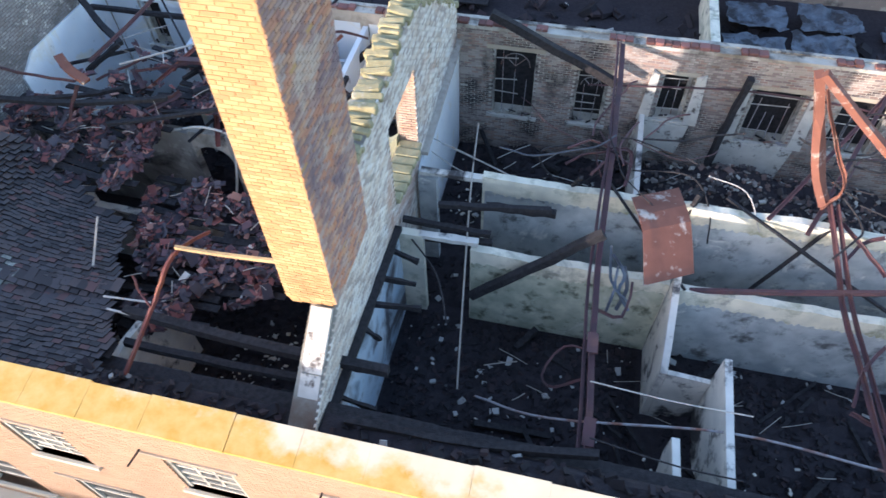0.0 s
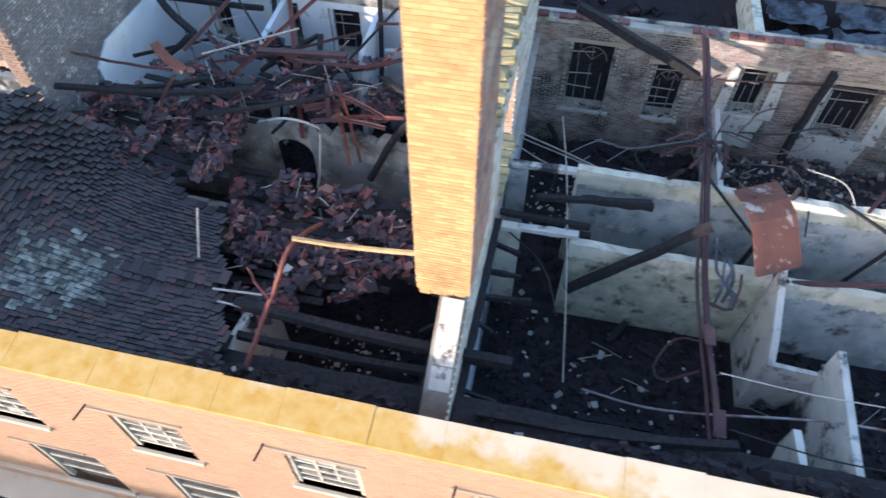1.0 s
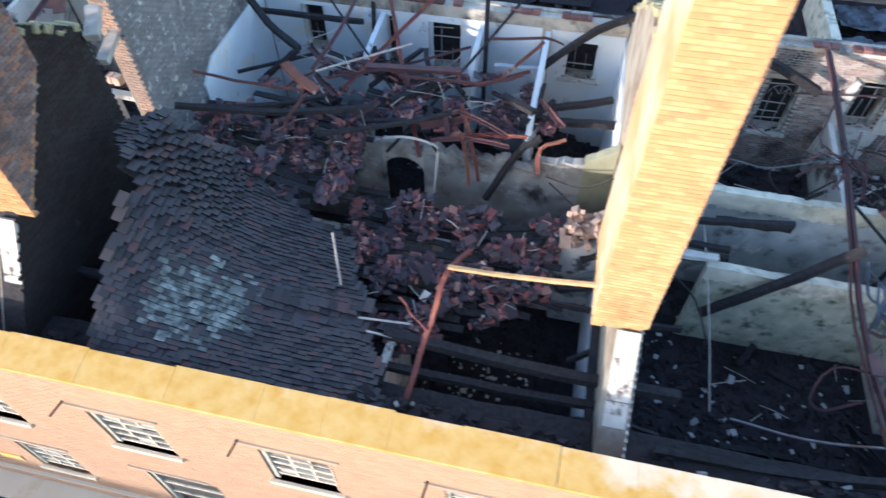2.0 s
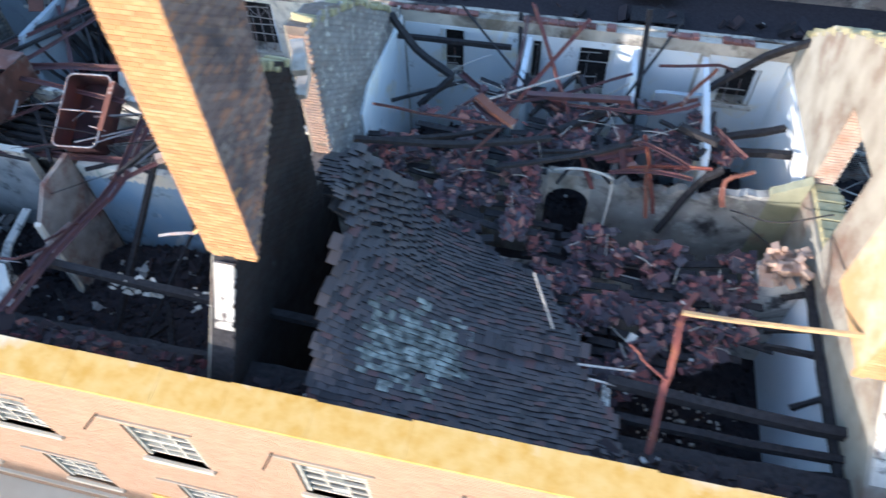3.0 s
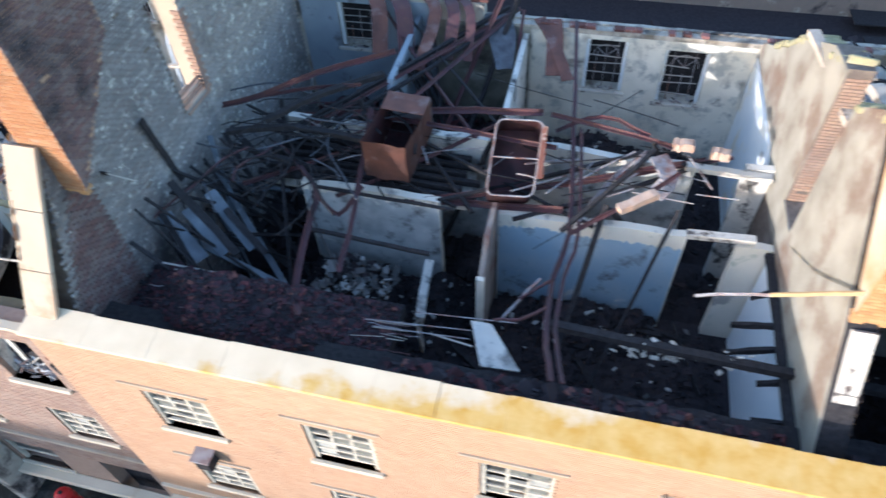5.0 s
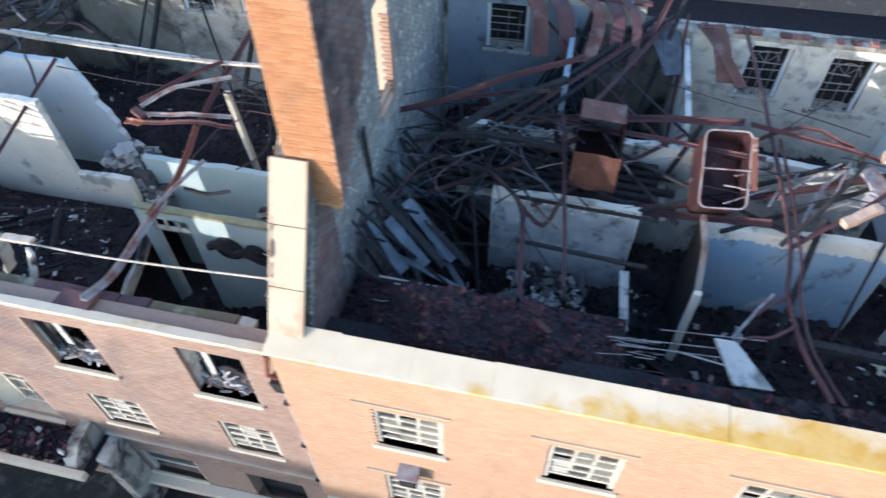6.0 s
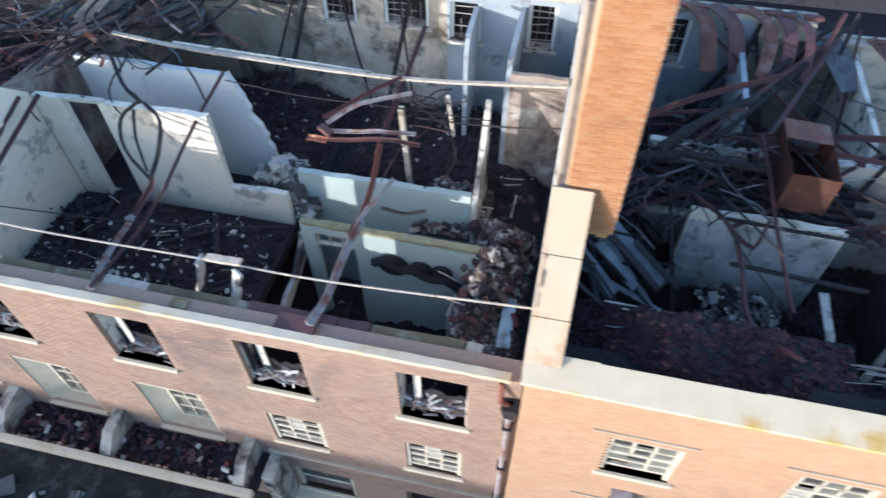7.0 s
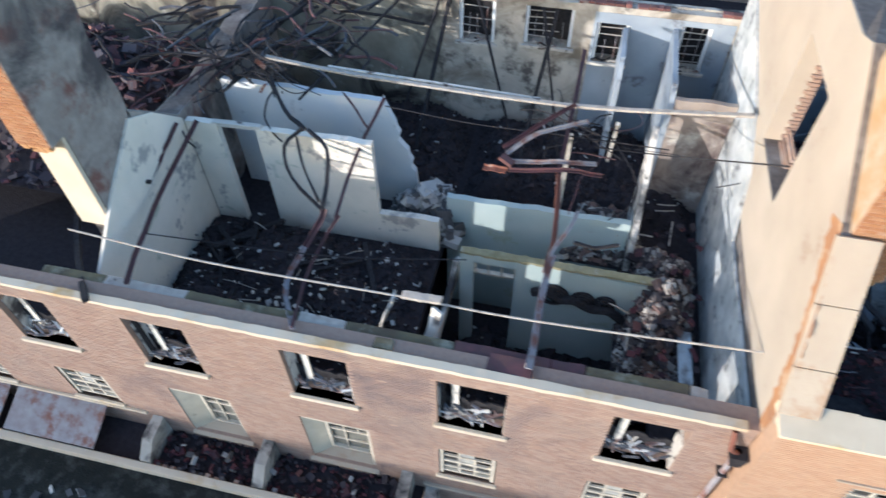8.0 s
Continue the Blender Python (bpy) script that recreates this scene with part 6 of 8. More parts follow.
bar("strut", [(-23.61, 4.4, 9.3), (-23.09, 4.9, 9.44), (-22.24, 5.5, 9.38)], 0.06, 0.06, "palesteel", o)
bar("strut", [(-23.69, 4.5, 9.34), (-22.96, 5.3, 9.48), (-22.51, 5.8, 9.51)], 0.06, 0.06, "steel", o)
bar("strut", [(-23.59, 4.3, 9.21), (-22.69, 4.5, 9.18), (-21.99, 4.7, 9.07)], 0.06, 0.06, "palesteel", o)
bar("strut", [(-23.52, 4.2, 9.08), (-22.55, 4.3, 9.18), (-21.85, 4.5, 9)], 0.06, 0.06, "steel", o)
bar("strut", [(-24, 4.3, 9), (-23.57, 4.2, 9.07)], 0.12, 0.06, "rust", o)
bar("strut", [(-23.69, 4.3, 9.3), (-23.46, 4.2, 9.23)], 0.14, 0.08, "steel", o)
bar("strut", [(-22.2, 3, 8.78), (-21.82, 3.1, 8.62), (-21.44, 3.2, 8.67)], 0.05, 0.05, "char", o)
bar("foot", [(-23.22, 0.6, 8.5), (-22.54, 0.55, 8.57)], 0.3, 0.04, "steel", o)
o = thing("steel_pole", "dark steel frame by the far end wall", "pole", group="conduits")
bar("pole", [(-29.68, 0.19, 8.7), (-31.23, 1.8, 7.96), (-31.55, 2.8, 8.44), (-31.81, 3.8, 9), (-32, 4.8, 9.35)], 0.1, 0.08, "char", o)
bar("brace", [(-31.17, 2.8, 8.66), (-30.13, 3, 8.58)], 0.06, 0.06, "char", o)
bar("brace", [(-31.32, 3.2, 8.79), (-30.61, 4.2, 9.16)], 0.06, 0.05, "char", o)
bar("brace", [(-29.31, 0.71, 8.6), (-29.92, 2.6, 8.36), (-29.73, 4.4, 9.01)], 0.07, 0.06, "steel", o)
bar("brace", [(-30.23, 3.1, 8.5), (-30.14, 4.3, 8.96)], 0.06, 0.05, "steel", o)
o = thing("white_beam", "long white painted beam along a corridor wall", "beam", group="beams")
bar("board", [(-28.9, 6.1, 9.48), (-27, 6.05, 9.35), (-22.7, 5.85, 9.42), (-19.4, 5.8, 9.75)], 0.085, 0.05, "palewood", o)
bar("board", [(-27.6, 6.18, 9.36), (-25.4, 6.12, 9.34), (-23.2, 6.0, 9.36)], 0.06, 0.05, "paint_old", o)
o = thing("conduit", "pale conduit across the lower wing", "pipe", group="conduits")
part("pipe", tube(bend([(-30.7, 1.4, 8.84), (-28.18, 1.4, 8.6), (-24.88, 1.45, 8.55), (-22.64, 1.4, 8.61), (-19.2, 1.4, 8.86)]), 0.02), M["palewood"], o)
o = thing("conduit", "thin wires across the lower wing", "pipe", group="conduits")
part("wire", tube(bend([(-30.61, 2.4, 7.71), (-26.5, 2.3, 8.15), (-23.99, 2.8, 8.09)]), 0.012), M["char"], o)
part("wire", tube(bend([(-26.2, 5.5, 9.1), (-24.42, 5.4, 9.04), (-22.63, 5.4, 9.06), (-20.71, 5.4, 9.05)]), 0.012), M["char"], o)
part("wire", tube(bend([(-22.04, 5, 9.21), (-20.7, 5.2, 9.08), (-19.4, 3.48, 10.62)]), 0.014), M["char"], o)
o = thing("timber_post", "pale plaster post still standing", "post", group="posts")
bar("post", [(-22.53, 5.6, 8.92), (-22.51, 5.82, 6.6)], 0.12, 0.1, "surround", o)
o = thing("timber_post", "thin pale post still standing", "post", group="posts")
bar("post", [(-21.67, 6, 9.03), (-21.66, 6.54, 7.6)], 0.07, 0.07, "paint_old", o)
o = thing("plaster_slab", "torn plaster lath leaning on the parapet", "plaster slab", group="slabs")
bar("slab", [(-24.93, 1.45, 8.57), (-25.24, 1.5, 7.6)], 0.25, 0.04, "plaster", o)
bar("slab", [(-24.78, 1.45, 8.61), (-24.12, 1.4, 8.71)], 0.14, 0.06, "palewood", o)
bar("slab", [(-24.15, 1.3, 8.61), (-24.3, 1.05, 7.9)], 0.2, 0.06, "plaster", o)
o = thing("plaster_slab", "pale partition edge above the pit", "plaster slab", group="slabs")
bar("slab", [(-24.4, 4.06, 6.5), (-24.5, 3.58, 5.8), (-24.6, 2.71, 5.34)], 0.12, 0.3, "plaster", o)
o = thing("debris_board", "dark board between wall and rubble", "board", group="boards")
bar("board", [(-20, 3.65, 6.6), (-19.78, 3.83, 6.8)], 0.12, 0.05, "palewood", o)
bar("board", [(-19.8, 3.22, 6.5), (-19.78, 2.08, 6.5)], 0.25, 0.04, "plaster_blue", o)


# ---- fallen slate roof ----
def roof_z(x, y):
    """The sagging slope: sound along its left edge, fallen in towards the right."""
    dx = max(0.0, x + 7.4)
    top = max(0.0, y - 2.6) * 0.78 * math.exp(-dx * 0.8)
    ledge = 0.09 * max(0.0, min(1.0, (x + 6.0) / 0.7)) * max(0.0, min(1.0, (1.95 + 0.12 * (x + 5) - y) / 0.1))
    return 8.95 - ledge - top + (y - 0.5) * (0.66 - 0.85 * (1 - math.exp(-dx))) + 0.05 * noise.noise((x * 1.3, y * 1.3, 0.3)) + 0.025 * noise.noise((x * 4, y * 4, 2.0))


def on_roof(x, y):
    left = (-7.3 if y < 2.6 else max(-8.1, -7.3 - (y - 2.6) * 0.75)) + 0.18 * noise.noise((y * 2.2, 1.0, 5.0))
    top = 3.5 + (x + 8.2) * 0.5 if x < -6.7 else 4.25 - (x + 6.7) * 0.4
    return x > left and y < top + 0.2 * noise.noise((x * 2, 7.0, 1.0)) and x < -3.35 - (y - 1) * 0.5 + 0.3 * noise.noise((y * 2, 3.0, 9.0)) + 0.22 * noise.noise((x * 5, y * 7, 2.0))


def slate_shape():
    """A slate lying on its course: a thin wedge, its rough tail dark with dirt and painted-in shadow."""
    return [(-0.071, -0.115, -0.018), (0.071, -0.118, -0.018), (0.071, 0.12, -0.003), (-0.071, 0.12, -0.003), (-0.069, -0.113, 0.008), (0.069, -0.118, 0.008), (0.068, 0.12, 0.003), (-0.07, 0.12, 0.003)]


SLATE_FACES = [(4, 5, 6, 7), (3, 2, 1, 0), (0, 1, 5, 4), (1, 2, 6, 5), (2, 3, 7, 6), (3, 0, 4, 7)]


def slate_mesh(material):
    me = bpy.data.meshes.new("slate")
    me.from_pydata(slate_shape(), [], SLATE_FACES)
    me.materials.append(material)
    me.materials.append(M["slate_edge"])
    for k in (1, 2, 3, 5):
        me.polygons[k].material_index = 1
    return me


# near-black edges: the shadow line under each tail painted in, with some dirt
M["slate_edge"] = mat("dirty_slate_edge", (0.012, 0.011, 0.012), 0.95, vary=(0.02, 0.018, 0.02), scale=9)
M["slate_ash"] = mat("ash_dusted_slate", (0.24, 0.26, 0.235), 0.75, vary=(0.07, 0.075, 0.07), scale=9, grain=0.12, per="object", per_amount=0.45, bump=0.3, bump_scale=30)
SLATE, SLATE_ASH = slate_mesh(M["slate"]), slate_mesh(M["slate_ash"])
roof = thing("slate_roof", "sagging remnant of a dark slate roof, ash-dusted in one patch", "roof")
rnd = random.Random(77)
deck = bmesh.new()
for k in range(16):
    y0 = 0.42 + 0.28 * k
    xs = [x for x in [-8.4 + 0.2 * j for j in range(30)] if on_roof(x, y0 + 0.1) and on_roof(x, y0 + 0.25)]
    for xa in xs:
        add_beam(deck, (xa - 0.1, y0 + 0.13, roof_z(xa - 0.1, y0 + 0.13) - 0.07), (xa + 0.1, y0 + 0.13, roof_z(xa + 0.1, y0 + 0.13) - 0.07), 0.26, 0.03)
part("boarding", deck, M["char"], roof, "charred roof boarding")
count, lots = 0, []
for c in range(57):
    y = 0.46 + 0.081 * c
    for k in range(47):
        x = -8.6 + 0.1445 * k + (0.072 if c % 2 else 0) + 0.018 * math.sin(c * 1.7)
        if not on_roof(x, y) or rnd.random() < 0.02:
            continue
        e = 0.15
        sx = max(-0.4, min(0.4, (roof_z(x + e, y) - roof_z(x - e, y)) / (2 * e)))
        sy = (roof_z(x, y + e) - roof_z(x, y - e)) / (2 * e)
        across_ = Vector((1, 0, sx)).normalized()
        n = across_.cross(Vector((0, 1, sy))).normalized()
        up_ = n.cross(across_)
        loose = 1.6 if rnd.random() < 0.88 else 9
        far = math.sqrt((x + 6.05) ** 2 / 0.46 + (y - 1.5) ** 2 / 0.42)
        ash = rnd.random() < 1.55 - 1.1 * far + 0.6 * noise.noise((x * 2.2, y * 2.2, 0)) and far < 1.25
        if ash and rnd.random() < 0.4:
            loose = 7
        turn = Matrix((across_, up_, n)).transposed().to_4x4() @ pose(0, 0, 0, -8.5 + rnd.uniform(-1, 1) * loose * 0.5, rnd.uniform(-loose, loose) * 0.5, rnd.uniform(-loose, loose))
        m = Matrix.Translation((x, y + 0.05 + rnd.uniform(-0.01, 0.01), roof_z(x, y + 0.05) + 0.03 + rnd.uniform(0, 0.01))) @ turn @ Matrix.Diagonal((min(1.2, math.sqrt(1 + sx * sx)), 1, 1, 1))
        if count < 300 and (ash or count < 60 and -6.0 < x < -4.6 and y < 1.2):
            s_ = new("slate", SLATE_ASH if ash else SLATE)
            s_.parent = roof
            s_.matrix_local = m
            count += 1
        else:
            lots.append(m)
verts, faces = [], []
for m in lots:
    b = len(verts)
    verts += [tuple(m @ Vector(p)) for p in slate_shape()]
    faces += [tuple(b + j for j in f) for f in SLATE_FACES]
me = bpy.data.meshes.new("slates")
me.from_pydata(verts, [], faces)
me.materials.append(M["slate_many"])
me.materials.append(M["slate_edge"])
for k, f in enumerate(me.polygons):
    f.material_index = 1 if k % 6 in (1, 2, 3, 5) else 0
ob = new("slates", me)
ob.parent = roof
tagged(ob, kind="stuff")


# ---- rubble ----
def scatter(name, n, place, size, material, label, category, seed, flat=0.35):
    """Many broken pieces in one mesh: place(rnd) gives a point, size the least and greatest length."""
    rnd = random.Random(seed)
    verts, faces = [], []
    for _ in range(n):
        p = place(rnd)
        if p is None:
            continue
        s = rnd.uniform(*size) * (1 if rnd.random() < 0.8 else 1.6)
        m = Matrix.Translation(p) @ pose(0, 0, 0, rnd.gauss(0, 28), rnd.gauss(0, 28), rnd.uniform(0, 360))
        dim = (s, s * rnd.uniform(0.45, 0.9), s * rnd.uniform(0.5, 1) * flat)
        b = len(verts)
        for sx, sy, sz in ((-1, -1, -1), (1, -1, -1), (1, 1, -1), (-1, 1, -1), (-1, -1, 1), (1, -1, 1), (1, 1, 1), (-1, 1, 1)):
            verts.append(tuple(m @ Vector((sx * dim[0] / 2 * rnd.uniform(0.7, 1), sy * dim[1] / 2 * rnd.uniform(0.7, 1), sz * dim[2] / 2))))
        faces += [(b, b + 3, b + 2, b + 1), (b + 4, b + 5, b + 6, b + 7)] + [(b + j, b + (j + 1) % 4, b + 4 + (j + 1) % 4, b + 4 + j) for j in range(4)]
    me = bpy.data.meshes.new(name)
    me.from_pydata(verts, [], faces)
    me.materials.append(material)
    return tagged(new(name, me), label, category, kind="stuff")


def mound(name, x0, x1, y0, y1, z0, top, material, label, seed, sharp=3.0):
    """A heap on z0: uneven, falling off to its edges."""
    bm = bmesh.new()
    nx, ny = max(6, int((x1 - x0) / 0.11)), max(6, int((y1 - y0) / 0.11))
    grid = []
    for i in range(nx + 1):
        row = []
        for j in range(ny + 1):
            u, v = i / nx, j / ny
            x, y = x0 + (x1 - x0) * u, y0 + (y1 - y0) * v
            edge = min(1.0, sharp * min(u, 1 - u, v, 1 - v))
            h = top * edge * (0.7 + 0.5 * noise.noise((x * 0.9 + seed, y * 0.9, 0)) + 0.25 * noise.noise((x * 3, y * 3, seed)) + 0.12 * noise.noise((x * 9, y * 9, seed)))
            row.append(bm.verts.new((x, y, z0 + max(0.0, h))))
        grid.append(row)
    for i in range(nx):
        for j in range(ny):
            bm.faces.new((grid[i][j], grid[i + 1][j], grid[i + 1][j + 1], grid[i][j + 1]))
    ob = part(name, bm, material)
    return tagged(ob, label, "debris", kind="stuff")


def mound_z(x, y, x0, x1, y0, y1, z0, top, seed, sharp=3.0):
    u, v = (x - x0) / (x1 - x0), (y - y0) / (y1 - y0)
    edge = min(1.0, sharp * min(u, 1 - u, v, 1 - v))
    return z0 + max(0.0, top * edge * (0.7 + 0.5 * noise.noise((x * 0.9 + seed, y * 0.9, 0)) + 0.25 * noise.noise((x * 3, y * 3, seed))))


def heap(label, x0, x1, y0, y1, z0, top, ground_mat, piece_mat, n, size, seed, flat=0.4, sharp=3.0):
    mound("debris_heap", x0, x1, y0, y1, z0, top, M[ground_mat], label, seed, sharp)

    def at(r):
        x, y = r.uniform(x0 + 0.05, x1 - 0.05), r.uniform(y0 + 0.05, y1 - 0.05)
        return x, y, mound_z(x, y, x0, x1, y0, y1, z0, top, seed, sharp) + 0.02
    scatter("rubble", n, at, size, M[piece_mat], label, "rubble", seed + 1, flat)


RED = ((0.0, (0.14, 0.085, 0.095)), (0.2, (0.06, 0.052, 0.062)), (0.42, (0.12, 0.108, 0.12)), (0.64, (0.08, 0.052, 0.06)), (0.76, (0.28, 0.11, 0.1)), (0.92, (0.46, 0.25, 0.2)))
M["tile_bits"] = mat("broken_red_tiles", (0.08, 0.05, 0.055), 0.85, vary=(0.05, 0.045, 0.05), scale=5, per="island", ramp=RED, per_amount=0.8)
GREY = ((0.0, (0.06, 0.06, 0.06)), (0.3, (0.3, 0.29, 0.28)), (0.5, (0.1, 0.09, 0.09)), (0.75, (0.45, 0.44, 0.42)), (0.92, (0.62, 0.61, 0.58)))
M["tile_dark"] = mat("sooty_red_tiles", (0.06, 0.04, 0.045), 0.9, vary=(0.04, 0.034, 0.038), scale=5, per="island", ramp=((0.0, (0.07, 0.035, 0.042)), (0.25, (0.035, 0.03, 0.034)), (0.5, (0.05, 0.045, 0.052)), (0.8, (0.12, 0.045, 0.05)), (0.96, (0.2, 0.09, 0.075))), per_amount=0.8)
M["rubble_bits"] = mat("broken_brick_and_plaster", (0.24, 0.2, 0.18), 0.92, vary=(0.13, 0.11, 0.1), scale=6, per="island", ramp=((0.0, (0.07, 0.06, 0.06)), (0.28, (0.2, 0.13, 0.11)), (0.5, (0.11, 0.095, 0.09)), (0.72, (0.32, 0.29, 0.26)), (0.92, (0.55, 0.52, 0.46))), per_amount=0.85)
M["grey_bits"] = mat("broken_plaster", (0.35, 0.34, 0.33), 0.9, vary=(0.2, 0.2, 0.2), scale=6, per="island", ramp=GREY, per_amount=0.8)
DARK = ((0.0, (0.028, 0.026, 0.03)), (0.3, (0.044, 0.037, 0.042)), (0.55, (0.033, 0.03, 0.034)), (0.82, (0.058, 0.043, 0.046)), (0.965, (0.48, 0.47, 0.45)))
M["dark_bits"] = mat("burnt_fragments", (0.04, 0.038, 0.04), 0.9, vary=(0.02, 0.02, 0.02), scale=6, per="island", ramp=DARK, per_amount=0.85)

# rooms knee-deep in burnt stuff
for k, (x0, x1, y0, y1, top, n) in enumerate(((0.0, 4.4, 0.5, 4.4, 0.35, 900), (4.7, 9.5, 0.5, 4.4, 0.35, 700), (0.0, 9.5, 6.0, 9.25, 0.6, 1100), (-8.3, -0.6, 0.5, 4.3, 0.4, 900), (-8.3, -0.6, 6.2, 9.25, 0.9, 900), (-18.8, -8.9, 0.5, 4.2, 0.45, 1500), (-18.8, -8.9, 6.0, 9.25, 0.9, 1400), (-30.4, -24.95, 0.75, 4.5, 0.7, 1500), (-30.4, -24.95, 6.1, 9.25, 0.8, 900), (-24.8, -19.5, 6.2, 9.25, 0.7, 900))):
    heap("black burnt debris spread over a room's floor", x0, x1, y0, y1, 6.0, top, "ash", "dark_bits", n * 2, (0.025, 0.13), 100 + 3 * k, 0.35, 8.0)
heap("black burnt debris in the room below", -24.8, -19.5, 0.75, 4.45, 3.45, 0.9, "ash", "dark_bits", 900, (0.05, 0.25), 150, 0.4, 6.0)
heap("corridor floor under soot and scraps", -18.8, -8.9, 4.45, 5.7, 6.0, 0.5, "ash", "dark_bits", 500, (0.05, 0.2), 155, 0.35, 6.0)
heap("corridor floor under soot and scraps", 0.0, 9.5, 4.6, 5.7, 6.0, 0.4, "ash", "dark_bits", 400, (0.05, 0.2), 158, 0.35, 6.0)
# tile heaps behind the slate roof: outlines on plan, height of the boards under them, tiles
TILE_HEAPS = (([(-8.1, 4.3), (-7.4, 5.3), (-6.2, 5.7), (-4.95, 5.8), (-4.85, 4.9), (-5.0, 4.0), (-6.4, 3.8), (-7.6, 3.7)], 8.62, 1900), ([(-4.95, 4.5), (-4.6, 5.1), (-3.9, 5.0), (-3.3, 4.9), (-2.6, 4.8), (-1.2, 4.9), (-1.3, 3.2), (-2.9, 2.0), (-3.5, 1.5), (-4.2, 2.7)], 8.05, 1900),
              ([(-5.3, 7.9), (-4.9, 6.3), (-3.6, 6.1), (-1.9, 6.15), (-1.5, 7.0), (-2.4, 7.9), (-3.4, 7.7)], 8.6, 2200), ([(-6.4, 7.4), (-5.7, 8.5), (-5.3, 8.4), (-5.6, 7.2)], 8.5, 200), ([(-8.1, 5.3), (-7.2, 6.6), (-5.4, 6.8), (-4.6, 6.2), (-5.2, 5.5)], 8.6, 420))
tiled = thing("fallen_roof_deck", "charred roof boards fallen across the corridor, with gaps", "boards")
for h_, (outline, base, n) in enumerate(TILE_HEAPS):
    ys = [p[1] for p in outline]
    xs = [p[0] for p in outline]
    top_of = lambda x, y: base + 0.22 * noise.noise((x * 0.8, y * 0.8, 4)) + (0.25 if x < -6.2 else 0)

    def on_heap(r):
        x, y = r.uniform(min(xs), max(xs)), r.uniform(min(ys), max(ys))
        if not inside(outline, x, y) or on_roof(x, y) and r.random() < 0.9 or noise.noise((x * 1.7, y * 1.7, 8)) < (-0.08 if h_ < 2 else 0.0):
            return None
        return x, y, top_of(x, y) + 0.04 + (0.28 if h_ < 2 else 0.12) * r.random() * (0.5 + noise.noise((x * 1.2, y * 1.2, 9)))
    if h_ < 3:
        scatter("pale_scraps", 90, on_heap, (0.04, 0.13), M["paint_old"], "pale broken boards and plaster among tiles", "rubble", 290 + h_, 0.12)
    scatter("broken_tiles", n * 2, on_heap, (0.07, 0.19), M["tile_bits"], "heap of broken maroon and grey tiles on fallen boards", "tiles", 200 + h_, 0.1)
    rnd = random.Random(8 + h_)
    y = min(ys) + 0.05
    while y < max(ys):
        x = min(xs)
        while x < max(xs):
            w = rnd.uniform(0.4, 1.1)
            if inside(outline, x + w / 2, y) and rnd.random() < (0.85 if h_ < 2 else 0.5):
                part("board", beam((x, y, top_of(x, y)), (x + w, y + rnd.uniform(-0.1, 0.1), top_of(x + w, y)), 0.14, 0.03, 0.2, 3), M["char"], tiled)
            x += w + rnd.uniform(0.02, 0.2)
        y += 0.17
scatter("fallen_bricks", 90, lambda r: (r.uniform(-1.15, -0.55), r.uniform(4.2, 4.75), 8.3 + r.uniform(0, 0.35)), (0.08, 0.17), M["palebrick"], "pale pink bricks heaped on a wall end", "rubble", 236, 0.55)
part("bearer", box((-1.2, 4.25, 6.0), (-0.52, 4.7, 8.3), 0.03), M["plaster"], tagged(new("wall_stump"), "plastered wall stump against a party wall", "wall", kind="structure"))
heap("burnt roof wreckage heaped in rear rooms", -18.8, -13.7, 6.3, 9.2, 6.4, 1.5, "ash", "tile_dark", 1500, (0.05, 0.2), 205, 0.3, 3.0)
# debris banked against the middle bay's walls and over the end room
heap("black debris banked against a painted wall", -17.2, -13.4, 3.0, 4.24, 6.2, 1.3, "ash", "dark_bits", 1200, (0.03, 0.16), 203, 0.35, 3.0)
heap("black debris banked against a painted wall", -13.2, -10.2, 3.2, 4.24, 6.2, 0.6, "ash", "dark_bits", 500, (0.06, 0.25), 206, 0.35, 3.0)
heap("maroon and black roof wreckage over the end room", -38.0, -30.9, 3.6, 9.25, 7.0, 1.5, "ash", "tile_bits", 1800, (0.08, 0.3), 208, 0.3, 5.0)
# rubble kept behind the parapet of the middle bay
heap("dark red rubble banked behind the parapet", -18.85, -14.4, 0.42, 2.2, 8.15, 0.75, "ash", "tile_dark", 5200, (0.03, 0.1), 210, 0.35, 4.0)
heap("dark rubble strip in the parapet gutter", -14.4, -8.9, 0.42, 0.95, 8.6, 0.35, "ash", "tile_dark", 300, (0.06, 0.18), 214, 0.35, 4.0)
heap("dark rubble strip in the parapet gutter", -8.3, -0.6, 0.42, 0.85, 8.6, 0.25, "ash", "dark_bits", 200, (0.06, 0.18), 217, 0.35, 4.0)
heap("dark rubble strip in the parapet gutter", -0.05, 9.0, 0.42, 0.9, 8.6, 0.2, "ash", "dark_bits", 200, (0.06, 0.18), 219, 0.35, 4.0)
for k, (x0, x1) in enumerate(((-18.85, -8.75), (-8.36, -0.5), (-0.08, 13.9))):
    bm = bmesh.new()
    add_beam(bm, (x0, 0.75, 8.5), (x1, 0.75, 8.5), 0.7, 0.16, 0.1, 40)
    tagged(part("gutter_bed", bm, M["char"]), "charred gutter boarding behind the parapet", "gutter", kind="structure")
tagged(part("rubble_shelf", box((-18.85, 0.41, 7.9), (-14.4, 2.25, 8.16)), M["char"]), "charred boarding under banked rubble", "floor", kind="structure")
# plaster blocks in the lower wing
heap("grey broken masonry heaped beside a torn wall", -26.3, -24.6, 4.72, 6.0, 6.0, 1.35, "grey_bits", "grey_bits", 420, (0.1, 0.3), 220, 0.6, 3.0)
